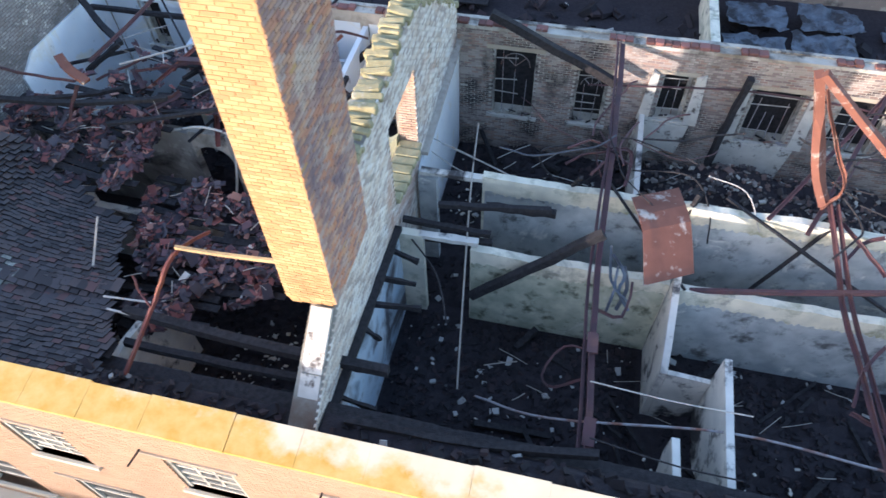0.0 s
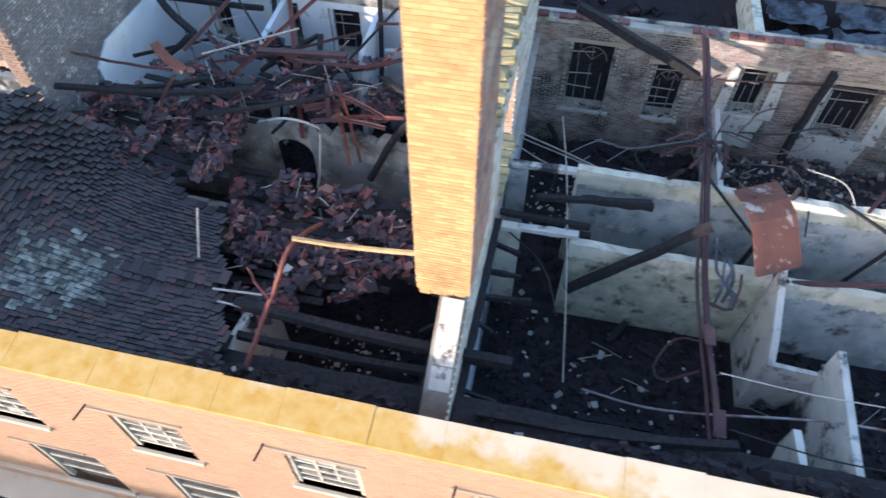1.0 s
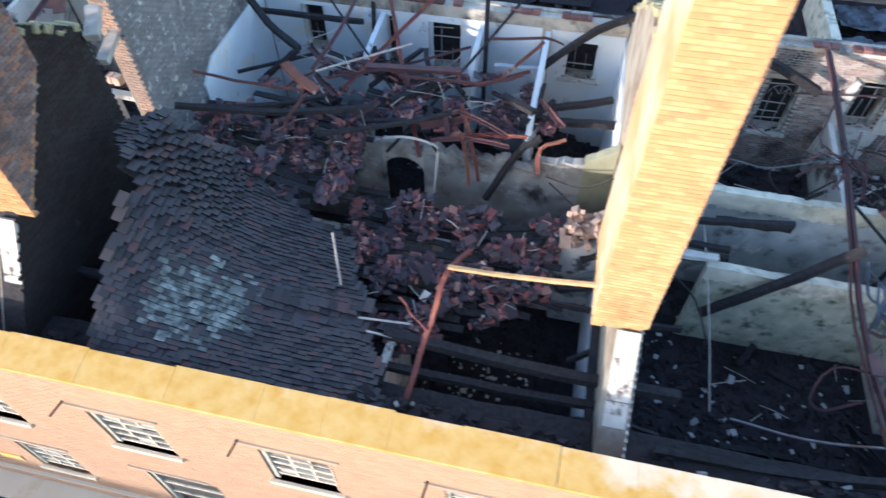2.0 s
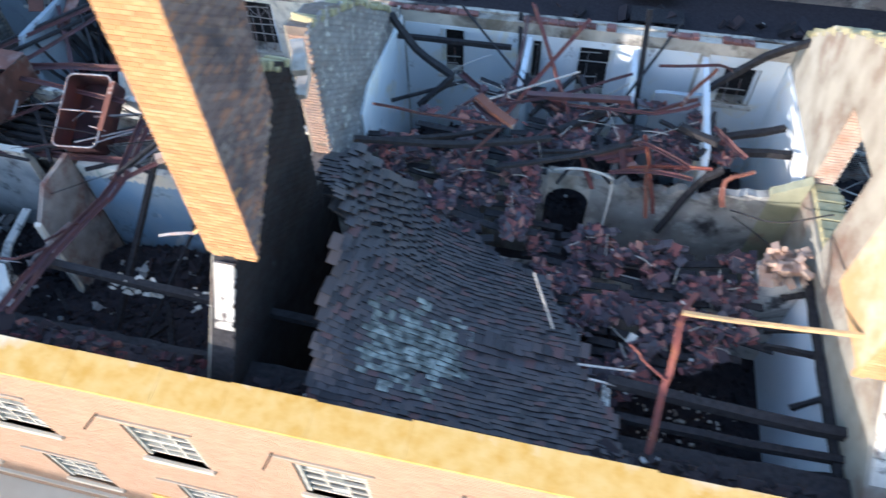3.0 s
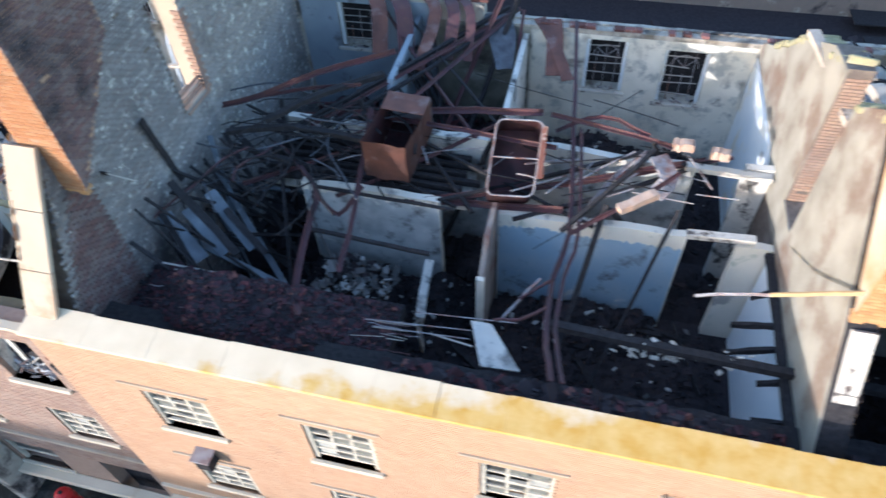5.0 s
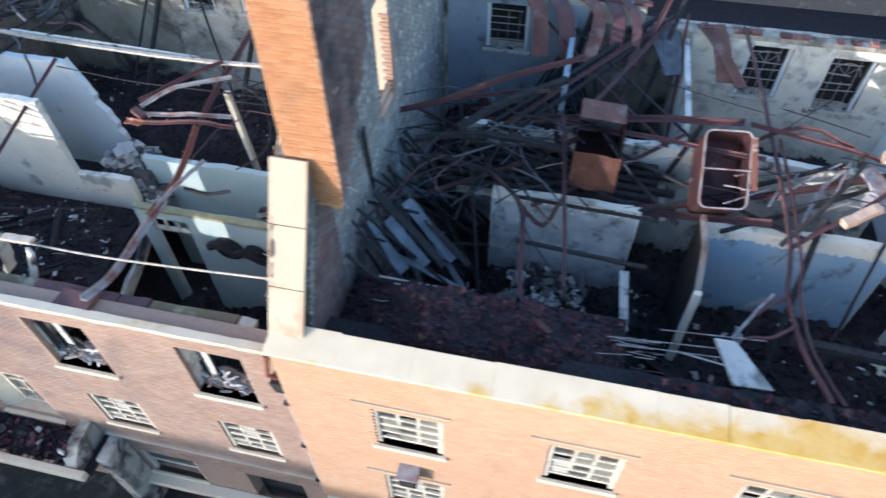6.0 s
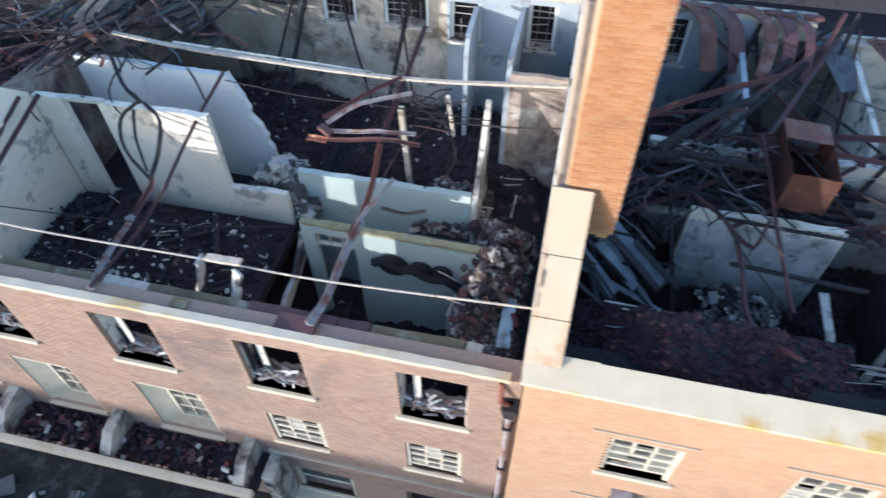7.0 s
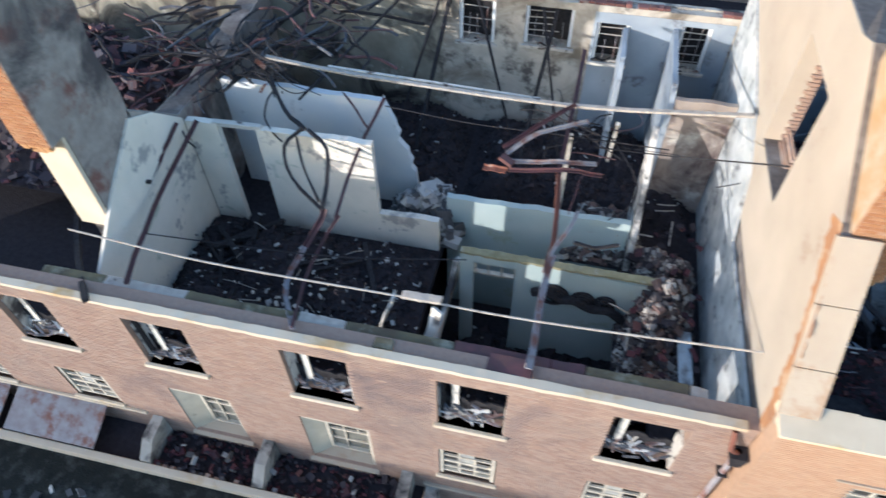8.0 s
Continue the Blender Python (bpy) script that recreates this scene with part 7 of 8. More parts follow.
heap("pale broken masonry in the corridor", -22.3, -20.6, 5.0, 6.7, 5.9, 1.0, "ash", "rubble_bits", 700, (0.05, 0.2), 224, 0.6, 3.0)
heap("brick and plaster rubble sliding down an end wall", -21.0, -19.35, 1.6, 5.9, 5.6, 1.6, "ash", "rubble_bits", 2200, (0.04, 0.16), 228, 0.6, 3.0)
heap("white broken plaster in a corridor", 2.9, 4.2, 5.9, 7.2, 6.3, 0.7, "rubble_bits", "rubble_bits", 320, (0.05, 0.2), 252, 0.4, 3.0)
heap("grey wreckage heaped in a rear room", 4.3, 9.2, 7.6, 9.2, 6.3, 0.6, "ash", "rubble_bits", 600, (0.03, 0.16), 255, 0.35, 4.0)
scatter("fallen_bricks", 60, lambda r: (r.uniform(-20.9, -19.5), r.uniform(1.8, 5.8), 6.75 + r.uniform(-0.3, 0.5)), (0.1, 0.2), M["tile_dark"], "fallen bricks on the rubble slope", "rubble", 232, 0.5)
scatter("white_scraps", 50, lambda r: (r.uniform(-18.5, -9.2), r.uniform(1.2, 4.1), 6.35 + r.uniform(0, 0.25)), (0.04, 0.15), M["grey_bits"], "pale scraps of plaster on black debris", "rubble", 240, 0.15)
scatter("white_scraps", 40, lambda r: (r.uniform(0.2, 9), r.uniform(0.9, 4.2), 6.3 + r.uniform(0, 0.15)), (0.03, 0.1), M["grey_bits"], "white scraps of plaster on black debris", "rubble", 244, 0.15)
scatter("white_scraps", 60, lambda r: (r.uniform(-30, -25), r.uniform(1, 4.4), 6.55 + r.uniform(0, 0.2)), (0.03, 0.1), M["grey_bits"], "white scraps of plaster on black debris", "rubble", 247, 0.15)
mound("debris_heap", -16.6, -14.8, 2.7, 3.95, 6.3, 1.0, M["ash"], "black debris under torn plaster", 251)
scatter("white_scraps", 150, lambda r: (r.uniform(-16.45, -15.0), r.uniform(2.85, 3.75), 7.05 + r.uniform(0, 0.3)), (0.05, 0.2), M["grey_bits"], "torn white plaster heaped on burnt debris", "rubble", 249, 0.2)
for k, (a, b) in enumerate((((-14.31, 2.65, 7.3), (-14.38, 3.7, 7.6)),)):
    o = thing("broken_lath", "pale broken strip of wall standing in debris", "plaster", group="broken wall strips")
    bar("strip", [(a[0], a[1], 6.2), a, b], 0.16, 0.05, "plaster", o)

# clusters of white flakes on black floors
for k, (x, y, rx, ry) in enumerate(((-2.4, 1.7, 0.5, 0.4), (-2.0, 2.6, 0.7, 0.4), (1.2, 7.0, 0.8, 0.8), (3.0, 1.5, 1.2, 0.5), (6.5, 1.6, 1.5, 0.6), (-10.2, 1.7, 0.4, 0.3), (-12.0, 7.2, 1.4, 0.8), (-27.5, 2.4, 1.8, 0.9), (-22.6, 1.8, 1.6, 0.7))):
    z = 4.2 if -24.8 < x < -20.3 else 6.55 if x < -24 else 6.42
    scatter("plaster_flakes", 60, lambda r: (r.gauss(x, rx * 0.6), max(0.8, r.gauss(y, ry * 0.6)), z + r.uniform(0, 0.1)), (0.025, 0.09), M["paint_old"], "white flakes of plaster scattered on black debris", "rubble", 260 + k, 0.3)


def leaning(label, n, x0, x1, top_y, top_z, reach, foot_z, seed, material="char", group="leaning burnt timbers"):
    """Burnt timbers that lean from a wall's top (top_y, top_z) down to the floor in front of or behind it."""
    rnd = random.Random(seed)
    for k in range(n):
        t = thing("burnt_timber", label, "timber", group=group)
        x = rnd.uniform(x0, x1)
        side = rnd.choice(reach)
        a = (x, top_y + 0.1 * (1 if side > 0 else -1), top_z + rnd.uniform(0.0, 0.06))
        b = (x + rnd.uniform(-1.2, 1.2), top_y + side * rnd.uniform(0.5, 1.0), foot_z + rnd.uniform(0, 0.2))
        e = tuple(q_ + (p_ - q_) * rnd.uniform(1.05, 1.25) for p_, q_ in zip(a, b))
        w = rnd.uniform(0.05, 0.11)
        bar("timber", [b, e], w, w * rnd.uniform(0.7, 1.2), material, t)


def lying(label, n, x0, x1, y0, y1, z, seed, length=(0.5, 1.6), material="char"):
    """Burnt timbers that lie in the debris of a floor."""
    rnd = random.Random(seed)
    for k in range(n):
        t = thing("burnt_timber", label, "timber", group="stray burnt timbers")
        a = Vector((rnd.uniform(x0, x1), rnd.uniform(y0, y1), z + rnd.uniform(-0.05, 0.08)))
        d = Vector((rnd.uniform(-1, 1), rnd.uniform(-1, 1), rnd.uniform(-0.12, 0.12))).normalized() * rnd.uniform(*length)
        w = rnd.uniform(0.05, 0.12)
        bar("timber", [tuple(a - d / 2), tuple(a + d / 2)], w, w * rnd.uniform(0.6, 1.2), material, t)


lying("burnt joist lying in black debris", 24, 0.6, 8.6, 1.0, 4.0, 6.28, 300)
lying("burnt joist lying in black debris", 24, 0.6, 8.6, 6.5, 8.9, 6.45, 301)
lying("burnt roof timber among tiles", 12, -7.3, -1.8, 6.2, 8.0, 8.72, 302)
lying("rusted bar among broken tiles", 12, -7.0, -1.6, 5.6, 7.6, 8.85, 307, (0.4, 1.1), "steel")
lying("burnt joist lying in black debris", 26, -18.2, -9.6, 1.2, 4.0, 6.35, 304)
lying("burnt joist lying in black debris", 26, -18.2, -9.6, 6.4, 8.9, 6.65, 310)
lying("burnt timber in the lower wing", 24, -30.0, -25.4, 1.2, 4.2, 6.5, 305)
leaning("burnt rafter leaning on a corridor wall", 7, -18.0, -9.8, 5.8, 8.85, (-1.3, 2.4), 6.4, 303)
leaning("burnt rafter leaning on a corridor wall", 4, -18.0, -9.8, 4.32, 8.5, (-2.4, 1.2), 6.4, 311)
leaning("burnt rafter leaning on the rear wall", 3, -16.0, -12.8, 9.25, 9.15, (-2.6,), 6.6, 312)
leaning("rusted bar leaning on the rear wall", 2, -16.0, -12.8, 9.25, 9.2, (-2.8,), 6.7, 313, "steel", "leaning rusted bars")
leaning("burnt rafter leaning on the rear wall", 2, -6.6, -2.6, 9.25, 9.15, (-2.4,), 6.6, 314)
leaning("burnt rafter leaning on the rear wall", 5, -29.8, -20, 9.25, 9.15, (-2.6,), 6.6, 315)
leaning("burnt rafter leaning on a corridor wall", 4, -30.0, -26.6, 5.98, 8.9, (2.4, -1.1), 6.5, 316)
leaning("burnt rafter leaning on a corridor wall", 4, 1.4, 8.5, 5.8, 8.55, (2.2, -1.0), 6.3, 317)


def across(label, n, x0, x1, ya, za, yb, zb, run, seed, material="char"):
    """Burnt bars that lie from the top of one wall (ya, za) to the top of the next (yb, zb)."""
    rnd = random.Random(seed)
    for k in range(n):
        t = thing("fallen_purlin", label, "timber", group="fallen purlins")
        x = rnd.uniform(x0, x1)
        d = rnd.uniform(*run) * rnd.choice((-1, 1))
        if not x0 < x + d < x1:
            d = -d
        w = rnd.uniform(0.04, 0.085)
        ends = [Vector((x, ya, za + w / 2)), Vector((x + d, yb, zb + w / 2))]
        over = (ends[1] - ends[0]).normalized() * rnd.uniform(0.1, 0.5)
        mid = ends[0].lerp(ends[1], 0.5) - Vector((0, 0, rnd.uniform(0, 0.12)))
        bar("timber", [tuple(ends[0] - over), tuple(mid), tuple(ends[1] + over)], w, w * rnd.uniform(0.6, 1.1), material, t)


across("charred purlin lying over the corridor", 6, -18.4, -9.2, 4.33, 8.5, 5.8, 8.85, (1.2, 4.5), 320)
across("dull red angle bar lying over the corridor", 4, -18.4, -9.2, 4.33, 8.52, 5.8, 8.88, (1.5, 5.0), 321, "steel")
across("charred purlin lying to the rear wall", 3, -18.4, -12.6, 5.8, 8.88, 9.4, 9.25, (1.0, 3.5), 322)
across("dull red angle bar lying to the rear wall", 3, -18.4, -12.4, 5.8, 8.9, 9.4, 9.27, (1.0, 3.5), 323, "steel")
across("charred purlin lying to the rear wall", 2, -7.9, -1.0, 6.03, 8.4, 9.4, 9.25, (1.0, 4.0), 324)
across("dull red angle bar lying to the rear wall", 2, -7.9, -1.0, 6.03, 8.42, 9.4, 9.27, (1.0, 4.0), 325, "redsteel")
across("charred purlin lying to the rear wall", 3, -30.0, -26.0, 5.98, 8.9, 9.4, 9.25, (0.8, 2.5), 326)
across("charred purlin lying over the corridor", 2, 0.4, 9.0, 4.5, 8.1, 5.8, 8.56, (0.8, 2.5), 327)
across("thin bar lying to the rear wall", 2, 0.6, 9.0, 5.8, 8.58, 9.4, 9.27, (0.8, 3.0), 328, "steel")


def cable_tangle(label, n, centre, spread, seed, r=0.016):
    """Burnt cables in long loose sweeps, a few of them looped back."""
    t = thing("cable_tangle", label, "cables", group="cable tangles")
    rnd = random.Random(seed)
    for k in range(n):
        pts = []
        p = Vector([c + rnd.uniform(-1, 1) * s for c, s in zip(centre, spread)])
        heading, turn, climb = rnd.uniform(0, 6.28), rnd.gauss(0, 0.2), rnd.uniform(-0.12, 0.2)
        for i in range(rnd.randint(4, 8)):
            pts.append(tuple(p))
            heading += turn + rnd.gauss(0, 0.22)
            climb = climb * 0.7 + rnd.uniform(-0.16, 0.1)
            p = p + Vector((math.cos(heading), math.sin(heading), climb)) * rnd.uniform(0.2, 0.42)
        part("cable", tube(bend(pts, 4), r * rnd.uniform(0.5, 1.4), 5), M[rnd.choice(("char", "char", "char", "char", "steel", "slatec"))], t)


# charred joists still lying along the corridor, with sooty ceiling plaster under them
for k in range(6):
    o = thing("charred_joist", "charred ceiling joist along the corridor", "timber", group="corridor joists")
    y = 4.55 + 0.21 * k
    bar("timber", [(-17.9 + 0.15 * (k % 3), y, 8.42), (-15.6, y + 0.02, 8.45), (-13.7 - 0.3 * (k % 2), y, 8.42)], 0.08, 0.13, "char", o)
lath = thing("ceiling_remnant", "sagging grey remnant of corridor ceiling plaster", "plaster")
rnd = random.Random(333)
for k in range(14):
    x, y = -17.6 + 0.27 * k, 4.42
    if rnd.random() < 0.8:
        part("panel", box((x, 4.41, 8.28 + rnd.uniform(-0.02, 0.02)), (x + 0.25, 4.41 + rnd.uniform(0.7, 1.28), 8.3 + rnd.uniform(0, 0.02))), M["wall_rear"], lath)
# maroon roof sheets slipped down from the rear wall
rnd = random.Random(335)
for k in range(9):
    o = thing("roof_sheet", "maroon rusted roof sheet slipped off the rear wall", "metal sheet", group="slipped roof sheets")
    x = -17.0 + 0.5 * k + rnd.uniform(-0.2, 0.2)
    top = 9.66 if x < -14.6 else 9.26
    bar("sheet", [(x, 9.5, top), (x + rnd.uniform(0.1, 0.5), 8.9, top - 0.12), (x + rnd.uniform(0.2, 0.9), rnd.uniform(7.6, 8.3), 8.85)], rnd.uniform(0.16, 0.4), 0.02, rnd.choice(("tank_rust", "tank_rust", "steel", "slatec")), o)
# burnt slats fanned down from the end wall
rnd = random.Random(330)
for k in range(34):
    o = thing("burnt_timber", "flat burnt board leaning on the speckled end wall", "timber", group="leaning burnt boards")
    y = rnd.uniform(1.6, 5.6)
    a = (-18.82, y, rnd.uniform(7.6, 9.4))
    b = (rnd.uniform(-18.4, -16.6), y + rnd.uniform(-1.8, 1.5), rnd.uniform(6.3, 7.4))
    bar("timber", [b, a], rnd.uniform(0.03, 0.12), 0.03, "char" if rnd.random() < 0.8 else "sheet_blue", o)
rnd = random.Random(334)
for k in range(22):
    o = thing("ceiling_lath", "thin pale ceiling lath lying on dark rubble", "lath", group="loose laths")
    x0, x1 = ((-14.9, -14.3), (-18.3, -16.9))[k % 3 == 2]
    a = Vector((rnd.uniform(x0, x1), rnd.uniform(1.05, 1.6), 8.63 + rnd.uniform(0, 0.05) + 0.1 * (k % 3 == 2)))
    d = Vector((rnd.uniform(0.2, 0.55), rnd.gauss(0.02, 0.03), rnd.gauss(0, 0.02)))
    bar("lath", [tuple(a), tuple(a + d)], rnd.uniform(0.007, 0.013), 0.007, rnd.choice(("palewood", "steel", "palesteel", "palesteel")), o)
scatter("plaster_scraps", 60, lambda r: (r.choice((-10.9, -10.35, -9.5)) + r.gauss(0, 0.14), r.gauss(1.93, 0.06), 8.62 + r.uniform(-0.25, 0.12)), (0.03, 0.13), M["paint_old"], "torn pale scraps caught on a burnt beam", "rubble", 262, 0.2)
rnd = random.Random(331)
for k in range(16):
    o = thing("burnt_timber", "flat burnt board propped on a painted rear partition", "timber", group="leaning burnt boards")
    y = rnd.uniform(6.9, 9.1)
    side = rnd.choice((-15.85, -16.05))
    bar("timber", [(side + (1.2 if side > -16 else -1.2) * rnd.uniform(0.6, 1.0), y + rnd.uniform(-0.5, 0.5), 6.7), (side, y, rnd.uniform(8.3, 8.9))], rnd.uniform(0.06, 0.16), 0.03, "char", o)


cable_tangle("knot of burnt cables and bent rods over the end room", 46, (-29.5, 6.4, 9.15), (1.1, 0.7, 0.3), 400, 0.02)
cable_tangle("knot of burnt cables over the room beyond", 40, (-32.2, 6.4, 9.0), (1.6, 1.6, 0.4), 407, 0.022)
cable_tangle("knot of burnt cables by the rear wall", 50, (-29.5, 8.0, 9.3), (2.2, 0.9, 0.4), 401, 0.03)
cable_tangle("burnt cables over the fallen truss", 12, (3.3, 6.5, 8.9), (0.5, 0.5, 0.2), 402)
cable_tangle("burnt cables near the end wall", 26, (-17.3, 4.4, 9.0), (1.0, 1.0, 0.3), 406)
cable_tangle("burnt cables among steel", 26, (-16.6, 5.6, 9.1), (1.2, 0.8, 0.25), 403)
o = thing("plaster_slab", "pale triangular plaster slab tipped on edge behind the parapet", "plaster slab", group="slabs")
bm = prism([(0, 0), (0.3, 0.02), (0.84, -0.6), (0.28, -0.66)], 0, 0.05, "z")
bmesh.ops.transform(bm, matrix=pose(-13.22, 1.84, 8.6, 10, 6, 0), verts=bm.verts)
part("slab", bm, M["plaster"], o)
def sticks(label, n, x0, x1, y0, y1, z, seed, material, length=(0.2, 0.7), thick=(0.008, 0.02), group="loose sticks"):
    """Thin sticks and rods that lie about on wreckage."""
    rnd = random.Random(seed)
    for k in range(n):
        o = thing("loose_stick", label, "stick", group=group)
        a = Vector((rnd.uniform(x0, x1), rnd.uniform(y0, y1), z + rnd.uniform(-0.04, 0.1)))
        d = Vector((rnd.gauss(0, 1), rnd.gauss(0, 0.7), rnd.gauss(0, 0.18))).normalized() * rnd.uniform(*length)
        r = rnd.uniform(*thick)
        part("stick", tube(bend([a - d / 2, a + Vector((0, 0, rnd.uniform(-0.02, 0.03))), a + d / 2], 3), r, 5), M[material], o)


sticks("thin pale lath among broken tiles", 14, -4.3, -1.6, 2.2, 4.6, 8.3, 340, "palewood", (0.15, 0.5), (0.005, 0.011))
sticks("thin pale lath among broken tiles", 9, -7.6, -4.9, 4.3, 5.7, 8.95, 341, "palewood", (0.15, 0.5), (0.005, 0.011))
sticks("thin pale rod over wrecked rear rooms", 14, -6.8, -1.5, 6.3, 8.2, 8.85, 342, "pale", (0.4, 1.3), (0.006, 0.011))
sticks("thin pale lath on black debris", 18, 0.6, 8.4, 1.2, 4.0, 6.42, 343, "palewood", (0.15, 0.6), (0.005, 0.011))
sticks("thin pale rod in a rear room", 14, 0.6, 8.4, 6.4, 8.8, 6.75, 344, "pale", (0.3, 1.1), (0.006, 0.012))
sticks("thin pale rod over the burnt corridor", 18, -18.0, -9.4, 4.5, 5.6, 8.95, 345, "palesteel", (0.4, 1.4))
sticks("thin pale lath on black debris", 16, -29.6, -25.2, 1.4, 4.2, 6.7, 346, "palewood", (0.15, 0.5), (0.005, 0.012))
sticks("thin dark wire over the burnt corridor", 16, -18.0, -9.4, 3.4, 7.5, 9.05, 347, "char", (0.8, 2.4), (0.006, 0.012))
sticks("thin pale lath on rubble", 12, -22.2, -19.8, 2.6, 6.4, 6.75, 348, "palewood", (0.15, 0.6))
cable_tangle("burnt cables over rubble", 14, (-21.9, 5.8, 8.7), (0.8, 0.6, 0.3), 404, 0.012)
cable_tangle("burnt cables beside a twisted truss", 12, (6.9, 6.3, 8.9), (0.4, 0.6, 0.3), 405)


# ---- rusty plates and the tank ----
def folded_sheet(name, label, rows, material, thick=0.012):
    """A bent plate: rows of points across it, skinned and thickened."""
    bm = bmesh.new()
    vs = []
    for a, b in rows:
        a, b = Vector(a), Vector(b)
        vs.append([bm.verts.new(a.lerp(b, k / 6) + Vector((0, 0, 0.015 * noise.noise((k * 1.7, a.y * 3, a.x))))) for k in range(7)])
    fs = [bm.faces.new((r0[k], r0[k + 1], r1[k + 1], r1[k])) for r0, r1 in zip(vs, vs[1:]) for k in range(6)]
    bmesh.ops.recalc_face_normals(bm, faces=fs)
    bmesh.ops.solidify(bm, geom=fs, thickness=thick)
    t = thing(name, label, "metal sheet", group="rusted sheets")
    part("plate", bm, M[material], t)
    return t


folded_sheet("rusted_sheet", "folded rust-orange steel sheet with peeling paint", [((3.68, 5.53, 8.8), (4.45, 6.0, 8.72)), ((3.78, 5.0, 8.95), (4.52, 5.45, 8.9)), ((3.86, 4.7, 8.95), (4.6, 5.1, 8.9)), ((3.93, 4.3, 8.78), (4.68, 4.7, 8.72)), ((3.98, 3.9, 8.62), (4.74, 4.35, 8.55))], "rust")
o = thing("rusted_tank", "dented open steel tank with a rust-orange front", "water tank")
C = {(i, j, k): Vector((-15.62 + 0.78 * i + 0.05 * j, 4.3 + 1.55 * j, 8.92 + 0.78 * k - 0.12 * j * k - 0.05 * i)) for i in (0, 1) for j in (0, 1) for k in (0, 1)}


def tank_side(name, keys, material):
    bm = bmesh.new()
    a, b, c, d = [C[k] for k in keys]
    n = 6
    vs = [[bm.verts.new(a.lerp(b, u / n).lerp(d.lerp(c, u / n), v / n) + Vector((0.03, 0.03, 0.02)) * noise.noise((u * 0.7, v * 0.7, a.x + a.y))) for u in range(n + 1)] for v in range(n + 1)]
    fs = [bm.faces.new((vs[v][u], vs[v][u + 1], vs[v + 1][u + 1], vs[v + 1][u])) for v in range(n) for u in range(n)]
    bmesh.ops.solidify(bm, geom=fs, thickness=0.012)
    part(name, bm, M[material], o)


tank_side("front_plate", ((0, 0, 0), (1, 0, 0), (1, 0, 1), (0, 0, 1)), "tank_rust")
tank_side("side_plate", ((1, 0, 0), (1, 1, 0), (1, 1, 1), (1, 0, 1)), "tank_rust")
tank_side("side_plate", ((0, 1, 0), (0, 0, 0), (0, 0, 1), (0, 1, 1)), "steel")
tank_side("back_plate", ((1, 1, 0), (0, 1, 0), (0, 1, 1), (1, 1, 1)), "palesteel")
tank_side("base_plate", ((0, 1, 0), (1, 1, 0), (1, 0, 0), (0, 0, 0)), "steel")
part("half_lid", beam(C[0, 1, 1].lerp(C[0, 0, 1], 0.18) + Vector((0, 0, 0.03)), C[1, 1, 1].lerp(C[1, 0, 1], 0.18) + Vector((0, 0, 0.03)), 0.55, 0.015, 0.05, 4), M["tank_rust"], o, "dull grey half lid")
TL, TR, BL, BR_ = Vector((-13.48, 5.35, 9.66)), Vector((-12.7, 5.48, 9.62)), Vector((-13.46, 4.2, 8.95)), Vector((-12.64, 4.25, 8.96))
tank = thing("water_tank", "rusted open steel water tank tipped on its side", "water tank")
ux, uy = (TR - TL).normalized(), (BL - TL).normalized()
nz = ux.cross(uy).normalized()
if nz.z > 0:
    nz = -nz
outline = []
W_, H_ = (TR - TL).length, (BL - TL).length
for cx, cy, a0 in ((W_ - 0.13, 0.13, -90), (W_ - 0.13, H_ - 0.13, 0), (0.13, H_ - 0.13, 90), (0.13, 0.13, 180)):
    for k in range(5):
        a = radians(a0 + 22.5 * k)
        outline.append(TL + ux * (cx + 0.13 * math.cos(a)) + uy * (cy + 0.13 * math.sin(a)))
bm = bmesh.new()
top = [bm.verts.new(p) for p in outline]
low = [bm.verts.new(p + nz * 0.55) for p in outline]
fs = [bm.faces.new((top[i], top[(i + 1) % 20], low[(i + 1) % 20], low[i])) for i in range(20)] + [bm.faces.new(low)]
bmesh.ops.solidify(bm, geom=fs, thickness=0.012)
part("shell", bm, M["steel"], tank)
part("rim", tube(outline + outline[:2], 0.016), M["palesteel"], tank, "ash-grey rim")
part("brace", beam(TL.lerp(BL, 0.5), TR.lerp(BR_, 0.5), 0.02, 0.02), M["palesteel"], tank)
part("flange", beam(TR + ux * 0.03 + uy * 0.1, BR_ + ux * 0.03 - uy * 0.35, 0.1, 0.03, 0.2, 6), M["rust"], tank, "flaking orange flange")


